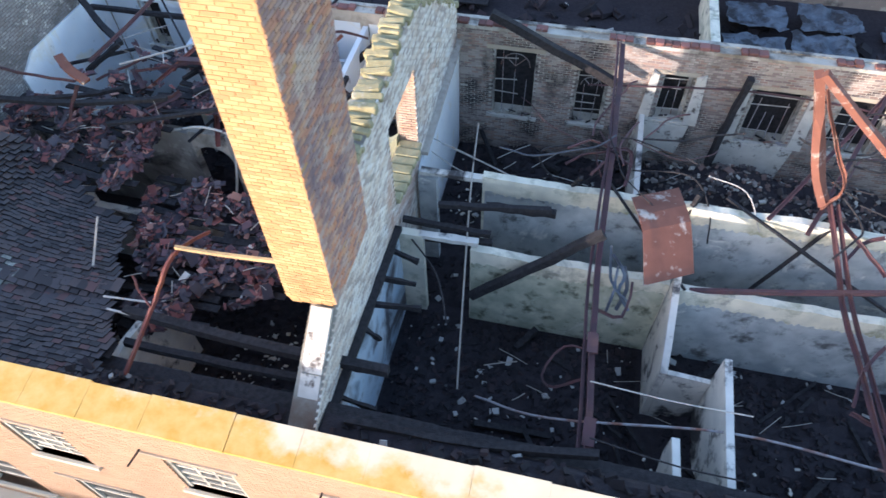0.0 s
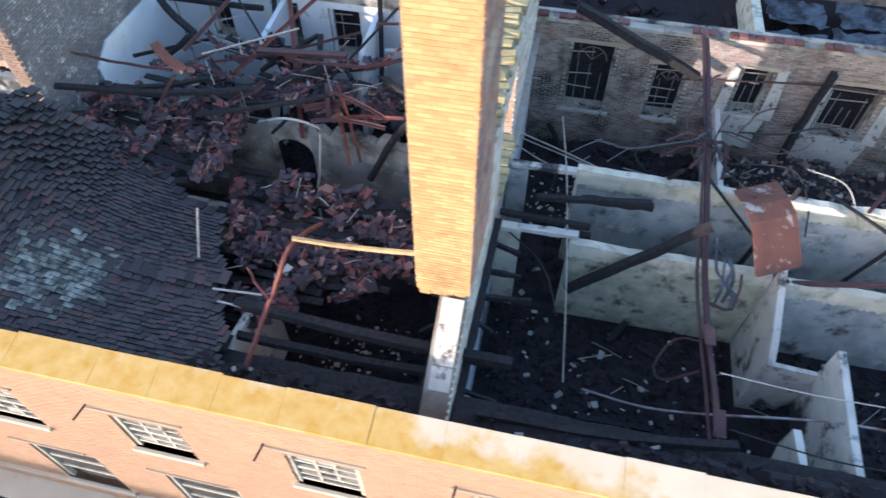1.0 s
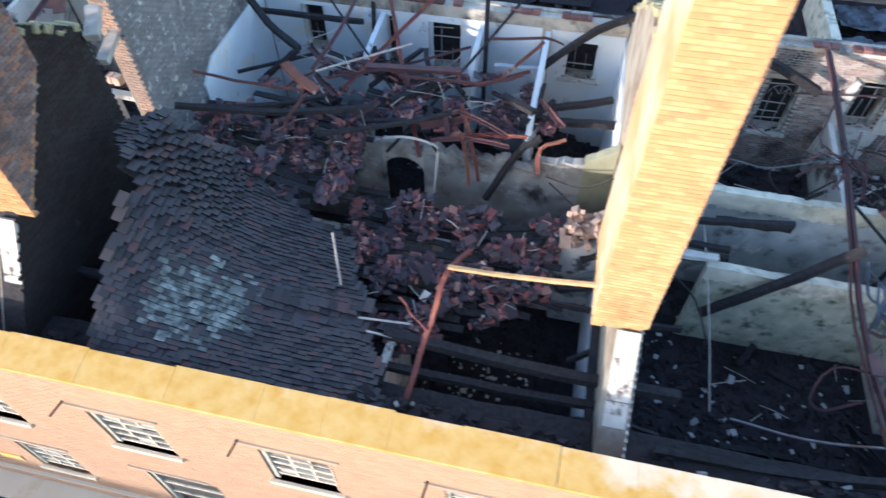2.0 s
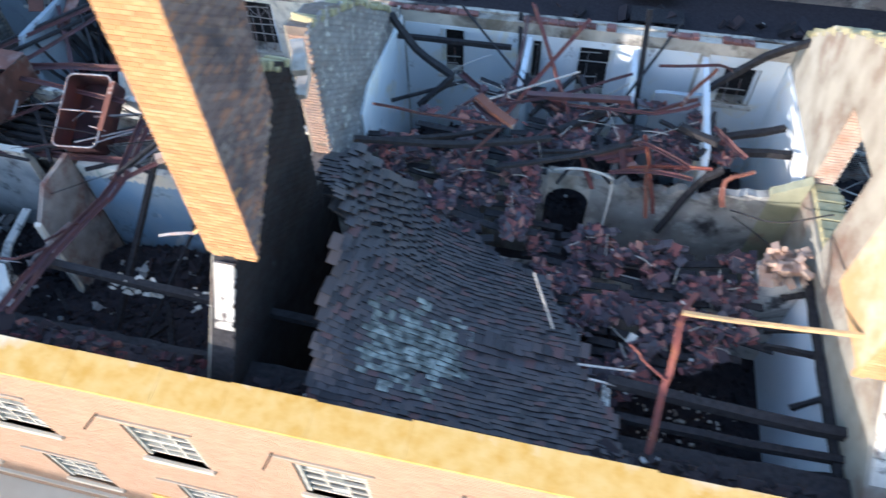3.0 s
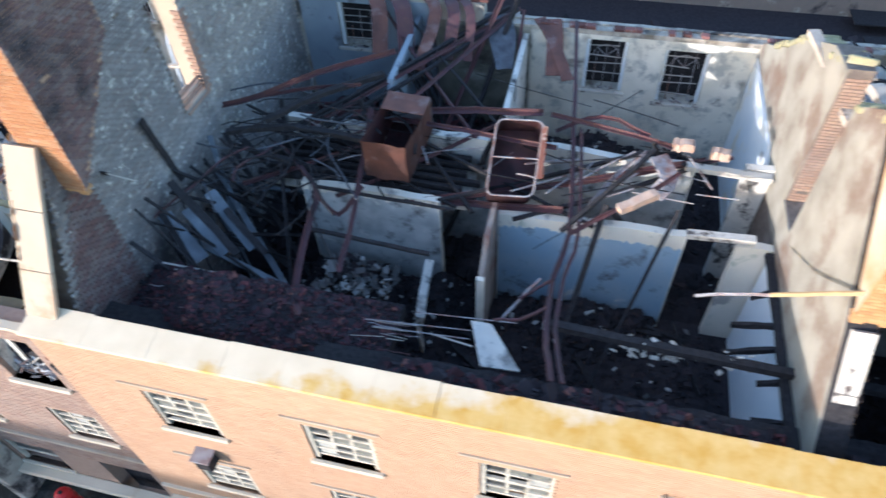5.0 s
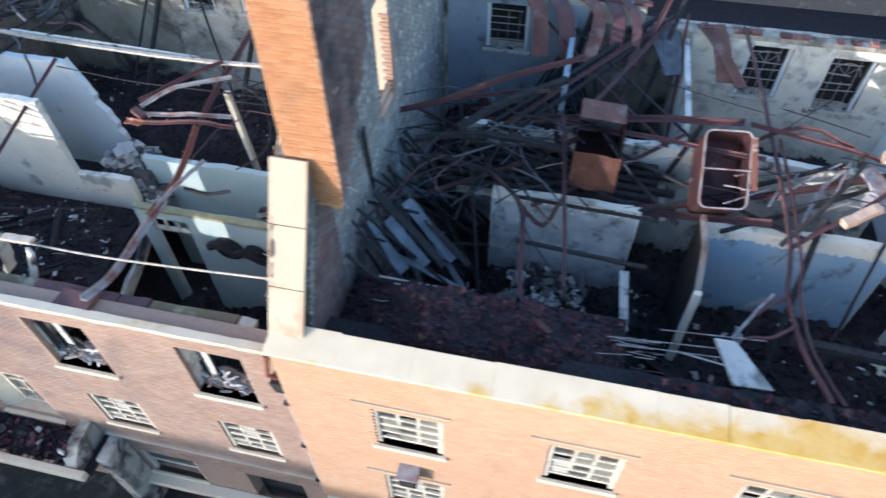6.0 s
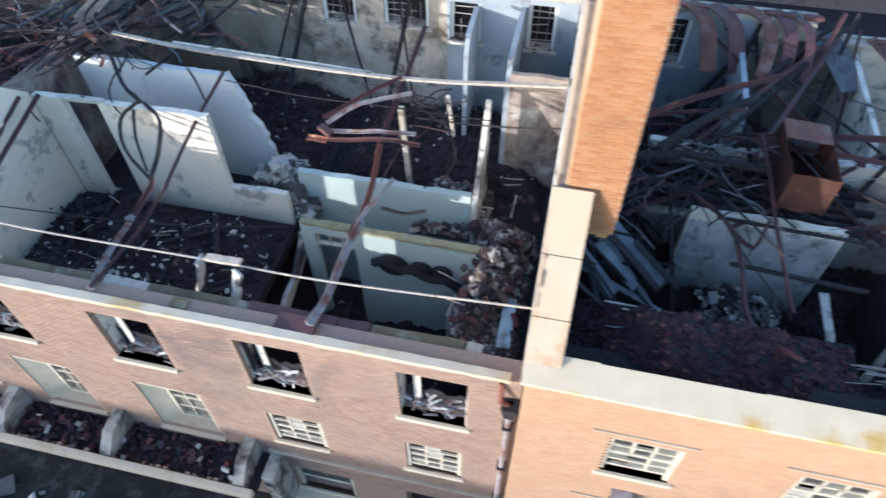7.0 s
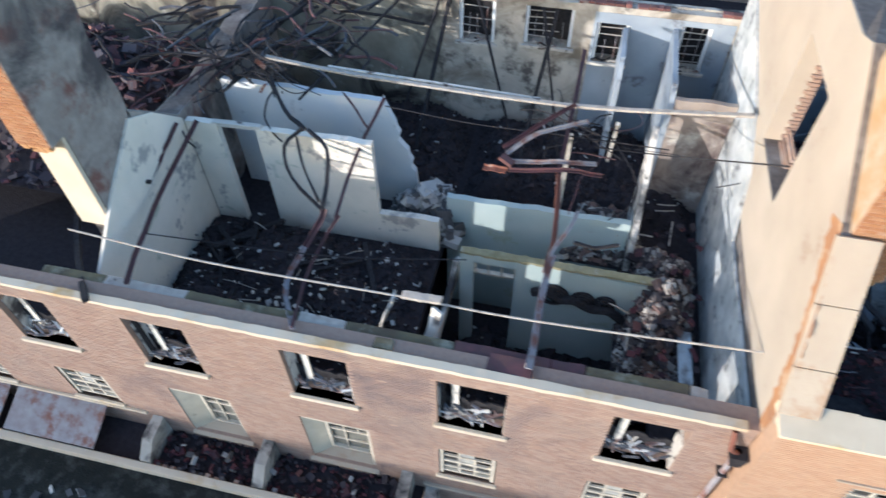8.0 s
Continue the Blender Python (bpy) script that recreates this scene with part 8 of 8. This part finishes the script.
# ---- windows of the fronts ----
def sash_window(name, label, w, h, rows_, cols, gap, seed):
    """A painted sash window in an opening of w by h, its foot at the origin: frame, bars, panes, a dark gap below a raised sash, a stone sill."""
    o = thing(name, label, "window", group=name + "s", kind="structure")
    f = 0.085
    part("window_frame", box((0, 0.03, 0), (f, 0.12, h), 0.006), M["paint"], o)
    part("window_frame", box((w - f, 0.03, 0), (w, 0.12, h), 0.006), M["paint"], o)
    part("window_frame", box((f, 0.03, h - f), (w - f, 0.12, h), 0.006), M["paint"], o)
    part("window_sill", box((-0.06, -0.06, -0.09), (w + 0.06, 0.14, 0), 0.01), M["coping"], o)
    iw, ih = w - 2 * f, h - f - gap
    sash = part("sash", box((f, 0.05, gap), (w - f, 0.1, gap + 0.05), 0.004), M["paint"], o)
    rnd = random.Random(seed)
    for c in range(1, cols):
        for r in range(rows_):
            if rnd.random() < 0.9:
                x, j = f + iw * c / cols, rnd.uniform(-0.008, 0.008)
                part("glazing_bar", box((x - 0.026 + j, 0.06, gap + ih * r / rows_), (x + 0.026 + j, 0.1, gap + ih * (r + 1) / rows_)), M["paint"], sash)
    for r in range(1, rows_):
        t = 0.04 if r == rows_ // 2 else 0.024
        z = gap + ih * r / rows_
        part("glazing_bar", beam((f, 0.075, z + rnd.uniform(-0.012, 0.012)), (w - f, 0.075, z + rnd.uniform(-0.012, 0.012)), 0.042, 2 * t), M["paint"], sash)
    for r in range(rows_):
        for c in range(cols):
            q_ = rnd.random()
            if q_ < 0.82:
                part("pane", box((f + iw * c / cols + 0.02, 0.076, gap + ih * r / rows_ + 0.02), (f + iw * (c + 1) / cols - 0.02, 0.08, gap + ih * (r + 1) / rows_ - 0.02)), M["glass" if q_ < 0.34 else "glass_pale" if q_ < 0.7 else "glass_dusty"], sash)
    # dark sheet stands in for the unlit room inside
    part("room_behind", box((0.0, 0.25, 0), (w, 0.27, h)), M["room_dark"], o, "dark sheet standing in for the unlit room")
    return o


M["surround_cream"] = mat("stained_cream_reveal", (0.62, 0.58, 0.46), 0.88, vary=(0.48, 0.44, 0.34), scale=2.5, stain=(0.2, 0.18, 0.15), stain_scale=2.2, stain_at=(0.58, 0.7))
# dark tone of an unlit interior, for the sheets behind the sashes
M["room_dark"] = mat("dark_dusty_board", (0.085, 0.08, 0.075), 0.9, vary=(0.05, 0.046, 0.044), scale=4)
M["glass_dusty"] = mat("white_dusted_glass", (0.46, 0.45, 0.4), 0.6, bump=0, scale=5, vary=(0.3, 0.3, 0.28))
# pale panes: the sky's reflection is put into the glass colour
M["glass_pale"] = mat("dusty_glass", (0.22, 0.22, 0.19), 0.5, bump=0, scale=3, vary=(0.13, 0.13, 0.11))
first = sash_window("window_front", "white painted sash window with small panes", WIN_W, HEAD - SILL, 4, 3, 0.08, 500)
first.location = (TALL_X[0], 0.0, SILL)
second = sash_window("window_front", "white painted sash window, its lower sash raised a little", WIN_W, HEAD - SILL, 4, 3, 0.14, 507)
second.location = (TALL_X[1], 0.0, SILL)
third = sash_window("window_front", "white painted sash window with missing panes", WIN_W, HEAD - SILL, 4, 3, 0.06, 511)
third.location = (TALL_X[2], 0.0, SILL)
for k, x in enumerate(TALL_X[3:]):
    own = sash_window("window_front", ("white painted sash window with small dusty panes", "white painted sash window, some panes gone", "white painted sash window with a dark gap below")[k % 3], WIN_W, HEAD - SILL, 4, 3, (0.06, 0.1, 0.14, 0.05, 0.1)[k % 5], 520 + k)
    own.location = (x, 0.0, SILL)
for k, x in enumerate(TALL_X):
    for z in (4.4, 1.9):
        if not (z == 4.4 and x in WIDE):
            copy_thing((first, second, third)[(k * 2 + int(z)) % 3], pose(x, 0.0, z))
wide = sash_window("window_wide", "wide sash window with pale panes over a dark gap", 1.35, 1.7, 2, 1, 0.55, 503)
wide.location = (WIDE[0], 0.0, 3.9)
copy_thing(wide, pose(WIDE[1], 0.0, 3.9))
copy_thing(wide, pose(-23.9, 0.32, 1.9))
o = thing("door_low_front", "dark open doorway under the canopy", "door", kind="structure")
# black sheet in place of the doorway's inner shade
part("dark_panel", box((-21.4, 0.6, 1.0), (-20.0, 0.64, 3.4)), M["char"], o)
part("door_frame", box((-21.35, 0.36, 3.27), (-20.05, 0.44, 3.35)), M["slatec"], o)
label_bm = bmesh.new()
add_box(label_bm, (-0.28, -0.035, 0), (WIN_W + 0.12, 0.0, 0.035), 0.004)
first_l = tagged(part("window_label", label_bm, M["verge"]), "thin stone drip line over a window", "trim", "window drip lines", kind="structure")
first_l.location = (TALL_X[0], 0.0, HEAD + 0.17)
hook_bm = tube([(0, 0.02, 0), (0, -0.08, 0.02), (-0.02, -0.26, 0.03)], 0.016)
first_h = tagged(part("wall_hook", hook_bm, M["char"]), "small iron bracket on the brick wall", "bracket", "wall brackets")
first_h.location = (TALL_X[0] - 0.22, 0.0, HEAD + 0.24)
for k, x in enumerate(TALL_X):
    for z in (HEAD + 0.17, 5.55 + 0.17):
        if (k, z) != (0, HEAD + 0.17):
            copy_thing(first_l, pose(x, 0, z))
    if 2 < k < 8:
        copy_thing(first_h, pose(x - 0.22, 0, HEAD + 0.24))


def burnt_window(x, z0, w, h, seed, lined):
    """An opening with its sashes burnt out: sill, a strip of lining left on the reveals, scraps on the sill."""
    o = thing("window_burnt", "burnt-out window opening with a pale sill and debris", "window", group="burnt windows", kind="structure")
    rnd = random.Random(seed)
    part("window_sill", box((x - 0.07, 0.25, z0 - 0.09), (x + w + 0.07, 0.5, z0), 0.012), M["coping"], o)
    part("reveal_lining", box((x, 0.42, z0 + 0.05), (x + 0.025, 0.67, z0 + h * rnd.uniform(0.7, 1.0))), M["plaster"], o)
    # black ragged board added to keep the low sun out of the room
    part("charred_board", prism([(x + 0.03, z0 + 0.01), *ragged((x + 0.03, z0 + 0.55), (x + w - 0.03, z0 + 0.45), 0.2, 0.12, seed), (x + w - 0.03, z0 + 0.45), (x + w - 0.03, z0 + 0.01)], 0.6, 0.625, "y"), M["char"], o)
    part("reveal_lining", box((x + 0.2, 0.55, z0 + 0.15), (x + 0.32, 0.58, z0 + h - 0.02)), M["plaster_white"], o, "white strip of lining")
    part("reveal_lining", box((x + w - 0.025, 0.34, z0 + 0.02), (x + w, 0.67, z0 + h * rnd.uniform(0.5, 0.95))), M["paint_old"], o)
    if lined:
        part("window_frame", box((x + 0.03, 0.45, z0), (x + 0.09, 0.52, z0 + h * 0.8)), M["char"], o)
    for k in range(44):
        a = (x + rnd.uniform(0.06, w - 0.15), rnd.uniform(0.36, 0.58), z0 + rnd.uniform(0.02, 0.34))
        part("scrap", beam(a, (a[0] + rnd.uniform(-0.4, 0.4), a[1] + rnd.uniform(-0.05, 0.2), a[2] + rnd.uniform(-0.02, 0.12)), rnd.uniform(0.02, 0.06), 0.015, 0.3, 2), M[rnd.choice(("slatec", "paint_old", "palesteel", "palesteel", "plaster_sky", "bluecloth"))], o)


for k, x in enumerate(LOW_X):
    burnt_window(x, 6.66, 1.14, 1.44, 600 + k, k % 2)
for k, x in enumerate(LOW_X):
    if k in (2, 3):
        x0, x1 = SPLAY[k - 2]
        o = thing("window_splayed", "sash window set deep in wide cream splayed reveals", "window", group="splayed windows", kind="structure")
        part("reveal", prism([(x0, 0.33), (x0 + 0.34, 0.56), (x0 + 0.34, 0.62), (x0, 0.42)], 3.86, 5.69, "z"), M["surround_cream"], o)
        part("sill", prism([(0.25, 3.8), (0.66, 3.95), (0.66, 3.85), (0.25, 3.74)], x0 - 0.05, x1 + 0.05, "x"), M["verge"], o)
        part("window_frame", box((x0 + 0.34, 0.56, 3.95), (x0 + 0.42, 0.64, 5.69), 0.005), M["paint"], o)
        part("window_frame", box((x1 - 0.08, 0.36, 3.95), (x1, 0.64, 5.69), 0.005), M["paint"], o)
        part("window_frame", box((x0 + 0.02, 0.34, 5.6), (x1, 0.42, 5.69), 0.005), M["paint"], o)
        part("window_frame", box((x0 + 0.42, 0.56, 3.95), (x1 - 0.08, 0.64, 4.02), 0.005), M["paint"], o)
        for z in (4.4, 4.82, 5.22):
            part("glazing_bar", beam((x0 + 0.42, 0.6, z), (x1 - 0.08, 0.6, z + 0.02), 0.04, 0.05 if z == 4.82 else 0.03), M["paint"], o)
        for k2 in (1, 2):
            xx = x0 + 0.42 + (x1 - x0 - 0.5) * k2 / 3
            part("glazing_bar", box((xx - 0.015, 0.585, 4.02 if k2 == 1 else 4.84), (xx + 0.015, 0.62, 5.6)), M["paint"], o)
        part("pane", box((x0 + 0.42, 0.63, 4.02), (x1 - 0.08, 0.635, 4.8)), M["glass_pale"], o)
        part("pane", box((x0 + 0.42, 0.63, 4.84), (x1 - 0.08, 0.635, 5.6)), M["glass"], o)
    else:
        c = copy_thing(first, pose(x, 0.32, 4.4))
        c["label"] = "damaged white sash window in the lower wing"

# ---- things fixed to the fronts ----
o = thing("vent_box", "black box vent fixed over a lower window", "vent")
part("case", box((-17.6, -0.25, 5.85), (-17.3, 0.0, 6.2), 0.02), M["char"], o)
part("lid", box((-17.63, -0.28, 6.2), (-17.27, 0.0, 6.23), 0.008), M["palesteel"], o)
o = thing("downpipe", "rusty rainwater pipe with a hopper in the corner", "pipe")
part("pipe", tube([(-19.45, 0.22, 8.0), (-19.45, 0.22, 5.0), (-19.45, 0.22, 0.9)], 0.05, 8), M["palesteel"], o)
part("hopper", prism([(-19.58, 8.0), (-19.52, 7.75), (-19.38, 7.75), (-19.32, 8.0)], 0.08, 0.3, "y"), M["char"], o)
part("branch", tube([(-19.45, 0.2, 7.95), (-19.6, 0.16, 8.1), (-19.62, 0.3, 8.4)], 0.04, 8), M["rust"], o)
for z in (7.2, 5.6, 4.0):
    part("bracket", box((-19.53, 0.14, z), (-19.37, 0.31, z + 0.04)), M["char"], o)
o = thing("wall_notice", "blank yellow notice board on the brick front", "sign")
part("board", box((-10.9, -0.03, 4.45), (-10.45, 0.0, 4.65)), M["lichen"], o)

# canopy along the lower front
can = thing("canopy", "pale stone canopy along the low front, its roof fallen into the trough", "canopy", kind="structure")
part("outer_edge", box((-40, -0.72, 3.5), (-24.3, -0.56, 3.72), 0.02), M["coping"], can)
part("ledge", box((-40, -0.55, 3.4), (-24.3, 0.31, 3.46)), M["ash"], can)
for x in (-30.3, -27.75, -24.75):
    part("divider", prism([(-0.55, 3.47), (0.31, 3.47), (0.31, 4.15), (-0.2, 4.1), (-0.55, 3.75)], x, x + 0.24, "x"), M["surround"], can)
part("string_course", box((-24.3, 0.25, 3.72), (-19.4, 0.319, 3.8), 0.008), M["verge"], can)
part("base_ledge", box((-24.3, 0.06, 1.6), (-19.4, 0.318, 1.78), 0.02), M["coping"], can)
for x in (-33.6, -36.0):
    part("roof_panel", prism([(-0.55, 3.73), (0.3, 4.1), (0.3, 4.14), (-0.55, 3.77)], x, x + 2.2, "x"), M["palesteel"], can)
part("string_course", box((-40, 0.26, 4.2), (-30.4, 0.31, 4.28)), M["coping"], can)
rnd = random.Random(710)
for k in range(34):
    x = -30.0 + 0.165 * k
    if rnd.random() < 0.75 and not any(a - 0.05 < x < a + 0.35 for a in (-27.75,)):
        part("edge_brick", box((x, -0.56, 3.47), (x + 0.1, -0.47, 3.47 + rnd.uniform(0.08, 0.2)), 0.008), M["palebrick" if rnd.random() < 0.6 else "grey_bits"], can)
part("pillar", box((-24.25, -0.3, GROUND), (-23.98, 0.31, 3.7), 0.02), M["surround"], can)
scatter("trough_rubble", 420, lambda r: (r.uniform(-30, -24.5), r.uniform(-0.52, 0.28), 3.48 + r.uniform(0, 0.14)), (0.05, 0.16), M["tile_dark"], "red and black rubble lying in the canopy trough", "rubble", 700, 0.4)
scatter("trough_scraps", 16, lambda r: (r.uniform(-30, -24.5), r.uniform(-0.52, 0.1), 3.6 + r.uniform(0, 0.14)), (0.06, 0.2), M["grey_bits"], "white scraps lying in the canopy trough", "rubble", 701, 0.3)
band = thing("front_ledge", "pale ledge and shallow canopy along the tall front", "ledge", kind="structure")
part("string_course", box((-19.25, -0.06, 3.72), (14, -0.001, 3.8)), M["coping"], band)
part("ledge", box((-19.25, -0.5, 3.1), (14, -0.001, 3.2), 0.01), M["coping"], band)

# low wall plate timbers behind the low parapet
rnd = random.Random(50)
plate = thing("eaves_timber", "green stained timber behind the low parapet", "timber")
x = -31.0
while x < -20.2:
    w = rnd.uniform(0.5, 1.9)
    part("timber", beam((x, 0.78, 8.38 + rnd.uniform(-0.03, 0.03)), (min(x + w, -20.0), 0.78, 8.38 + rnd.uniform(-0.03, 0.03)), 0.2, 0.16, 0.15, 6), M[rnd.choice(("mosswood", "mosswood", "mosswood", "steel", "palewood"))], plate)
    x += w + 0.02

# ---- ground litter and a drum ----
scatter("litter", 260, lambda r: (r.uniform(-40, -17), r.uniform(-3.5, -0.7), GROUND + 0.03), (0.08, 0.4), M["grey_bits"], "pale scraps of debris on dark ground", "rubble", 720, 0.2)


def drum(x, y):
    o = thing("drum", "bright red upright drum beside the building", "drum", (x, y, GROUND))
    bm = bmesh.new()
    prof = [(0.0, 0.0), (0.2, 0.0), (0.215, 0.03), (0.21, 0.36), (0.22, 0.38), (0.21, 0.4), (0.21, 0.72), (0.22, 0.74), (0.21, 0.76), (0.205, 0.95), (0.16, 1.06), (0.06, 1.1), (0.0, 1.1)]
    rings = [[bm.verts.new((r * math.cos(k * math.pi / 10), r * math.sin(k * math.pi / 10), z)) for k in range(20)] for r, z in prof[1:-1]]
    for r0, r1 in zip(rings, rings[1:]):
        for k in range(20):
            bm.faces.new((r0[k], r0[(k + 1) % 20], r1[(k + 1) % 20], r1[k]))
    bm.faces.new(rings[0][::-1])
    bm.faces.new(rings[-1])
    part("body", bm, M["red_paint"], o)
    part("cap", tube([(0, 0, 1.09), (0, 0, 1.14)], 0.045, 10), M["char"], o)


M["red_paint"] = mat("red_gloss_paint", (0.5, 0.02, 0.02), 0.35, vary=(0.4, 0.015, 0.015), scale=4, bump=0.1)
drum(-22.62, -0.2)

# ---- behind the rear wall ----
back = thing("rear_wing", "dark burnt rear wing with fallen pale roof panels", "building", kind="structure")
part("rear_wall", box((-40, 22.0, GROUND - 0.2), (30, 22.4, 6.0)), M["brick_old"], back)
part("rear_floor", box((-40, 9.66, GROUND), (30, 22.0, 3.4)), M["ash"], back)
rnd = random.Random(90)
for k in range(26):
    x, y = rnd.uniform(-16, 14), rnd.uniform(12, 21)
    part("roof_panel", box((x, y, 3.45), (x + rnd.uniform(0.8, 2.2), y + rnd.uniform(0.5, 1.1), 3.5), 0, pose(0, 0, rnd.uniform(0.05, 0.5))), M["bluecloth" if k % 3 == 0 else "char"], back)
for x0, y0 in ((7.0, 17.2), (9.2, 17.6), (7.2, 19.2), (9.6, 19.4)):
    bm = bmesh.new()
    bmesh.ops.create_grid(bm, x_segments=14, y_segments=10, size=0.5)
    for v in bm.verts:
        u, w_ = v.co.x * 2.0 + x0 + 1.0, v.co.y * 1.5 + y0 + 0.7
        v.co = Vector((u + 0.12 * noise.noise((u * 2, w_ * 2, 1)), w_ + 0.14 * noise.noise((u * 1.7, w_ * 2.3, 4)), 3.95 + 0.22 * noise.noise((u * 1.6, w_ * 1.6, 2)) + 0.1 * noise.noise((u * 5, w_ * 5, 3))))
    bmesh.ops.solidify(bm, geom=bm.faces[:], thickness=0.02)
    part("roof_panel", bm, M["bluecloth"], back, "crumpled blue-grey roof sheet")
part("rear_post", box((6.4, 16.5, 3.4), (6.7, 21, 4.6)), M["plaster_green"], back)
scatter("rear_tiles", 900, lambda r: (r.uniform(-20, 12), r.uniform(9.9, 18), 3.5 + r.uniform(0, 0.25)), (0.1, 0.4), M["tile_bits"], "broken tiles behind the rear wall", "tiles", 731, 0.2)
scatter("rear_debris", 1500, lambda r: (r.uniform(-36, 14), r.uniform(9.9, 20), 3.45 + r.uniform(0, 0.2)), (0.1, 0.5), M["dark_bits"], "burnt roof fragments behind the rear wall", "rubble", 730, 0.3)

# burnt coils hung on the wall of the room below
for k, (x, r) in enumerate(((-22.35, 0.3), (-21.75, 0.22), (-21.3, 0.2))):
    o = thing("cable_coil", "blackened coil hung on a pale wall", "cable", group="cable coils")
    for j in range(3):
        part("turn", tube([(x + (r - 0.05 * j) * math.cos(a * math.pi / 8), 3.71 - 0.03 * j, 6.3 + (r - 0.05 * j) * math.sin(a * math.pi / 8)) for a in range(17)], 0.035, 5), M["char"], o)
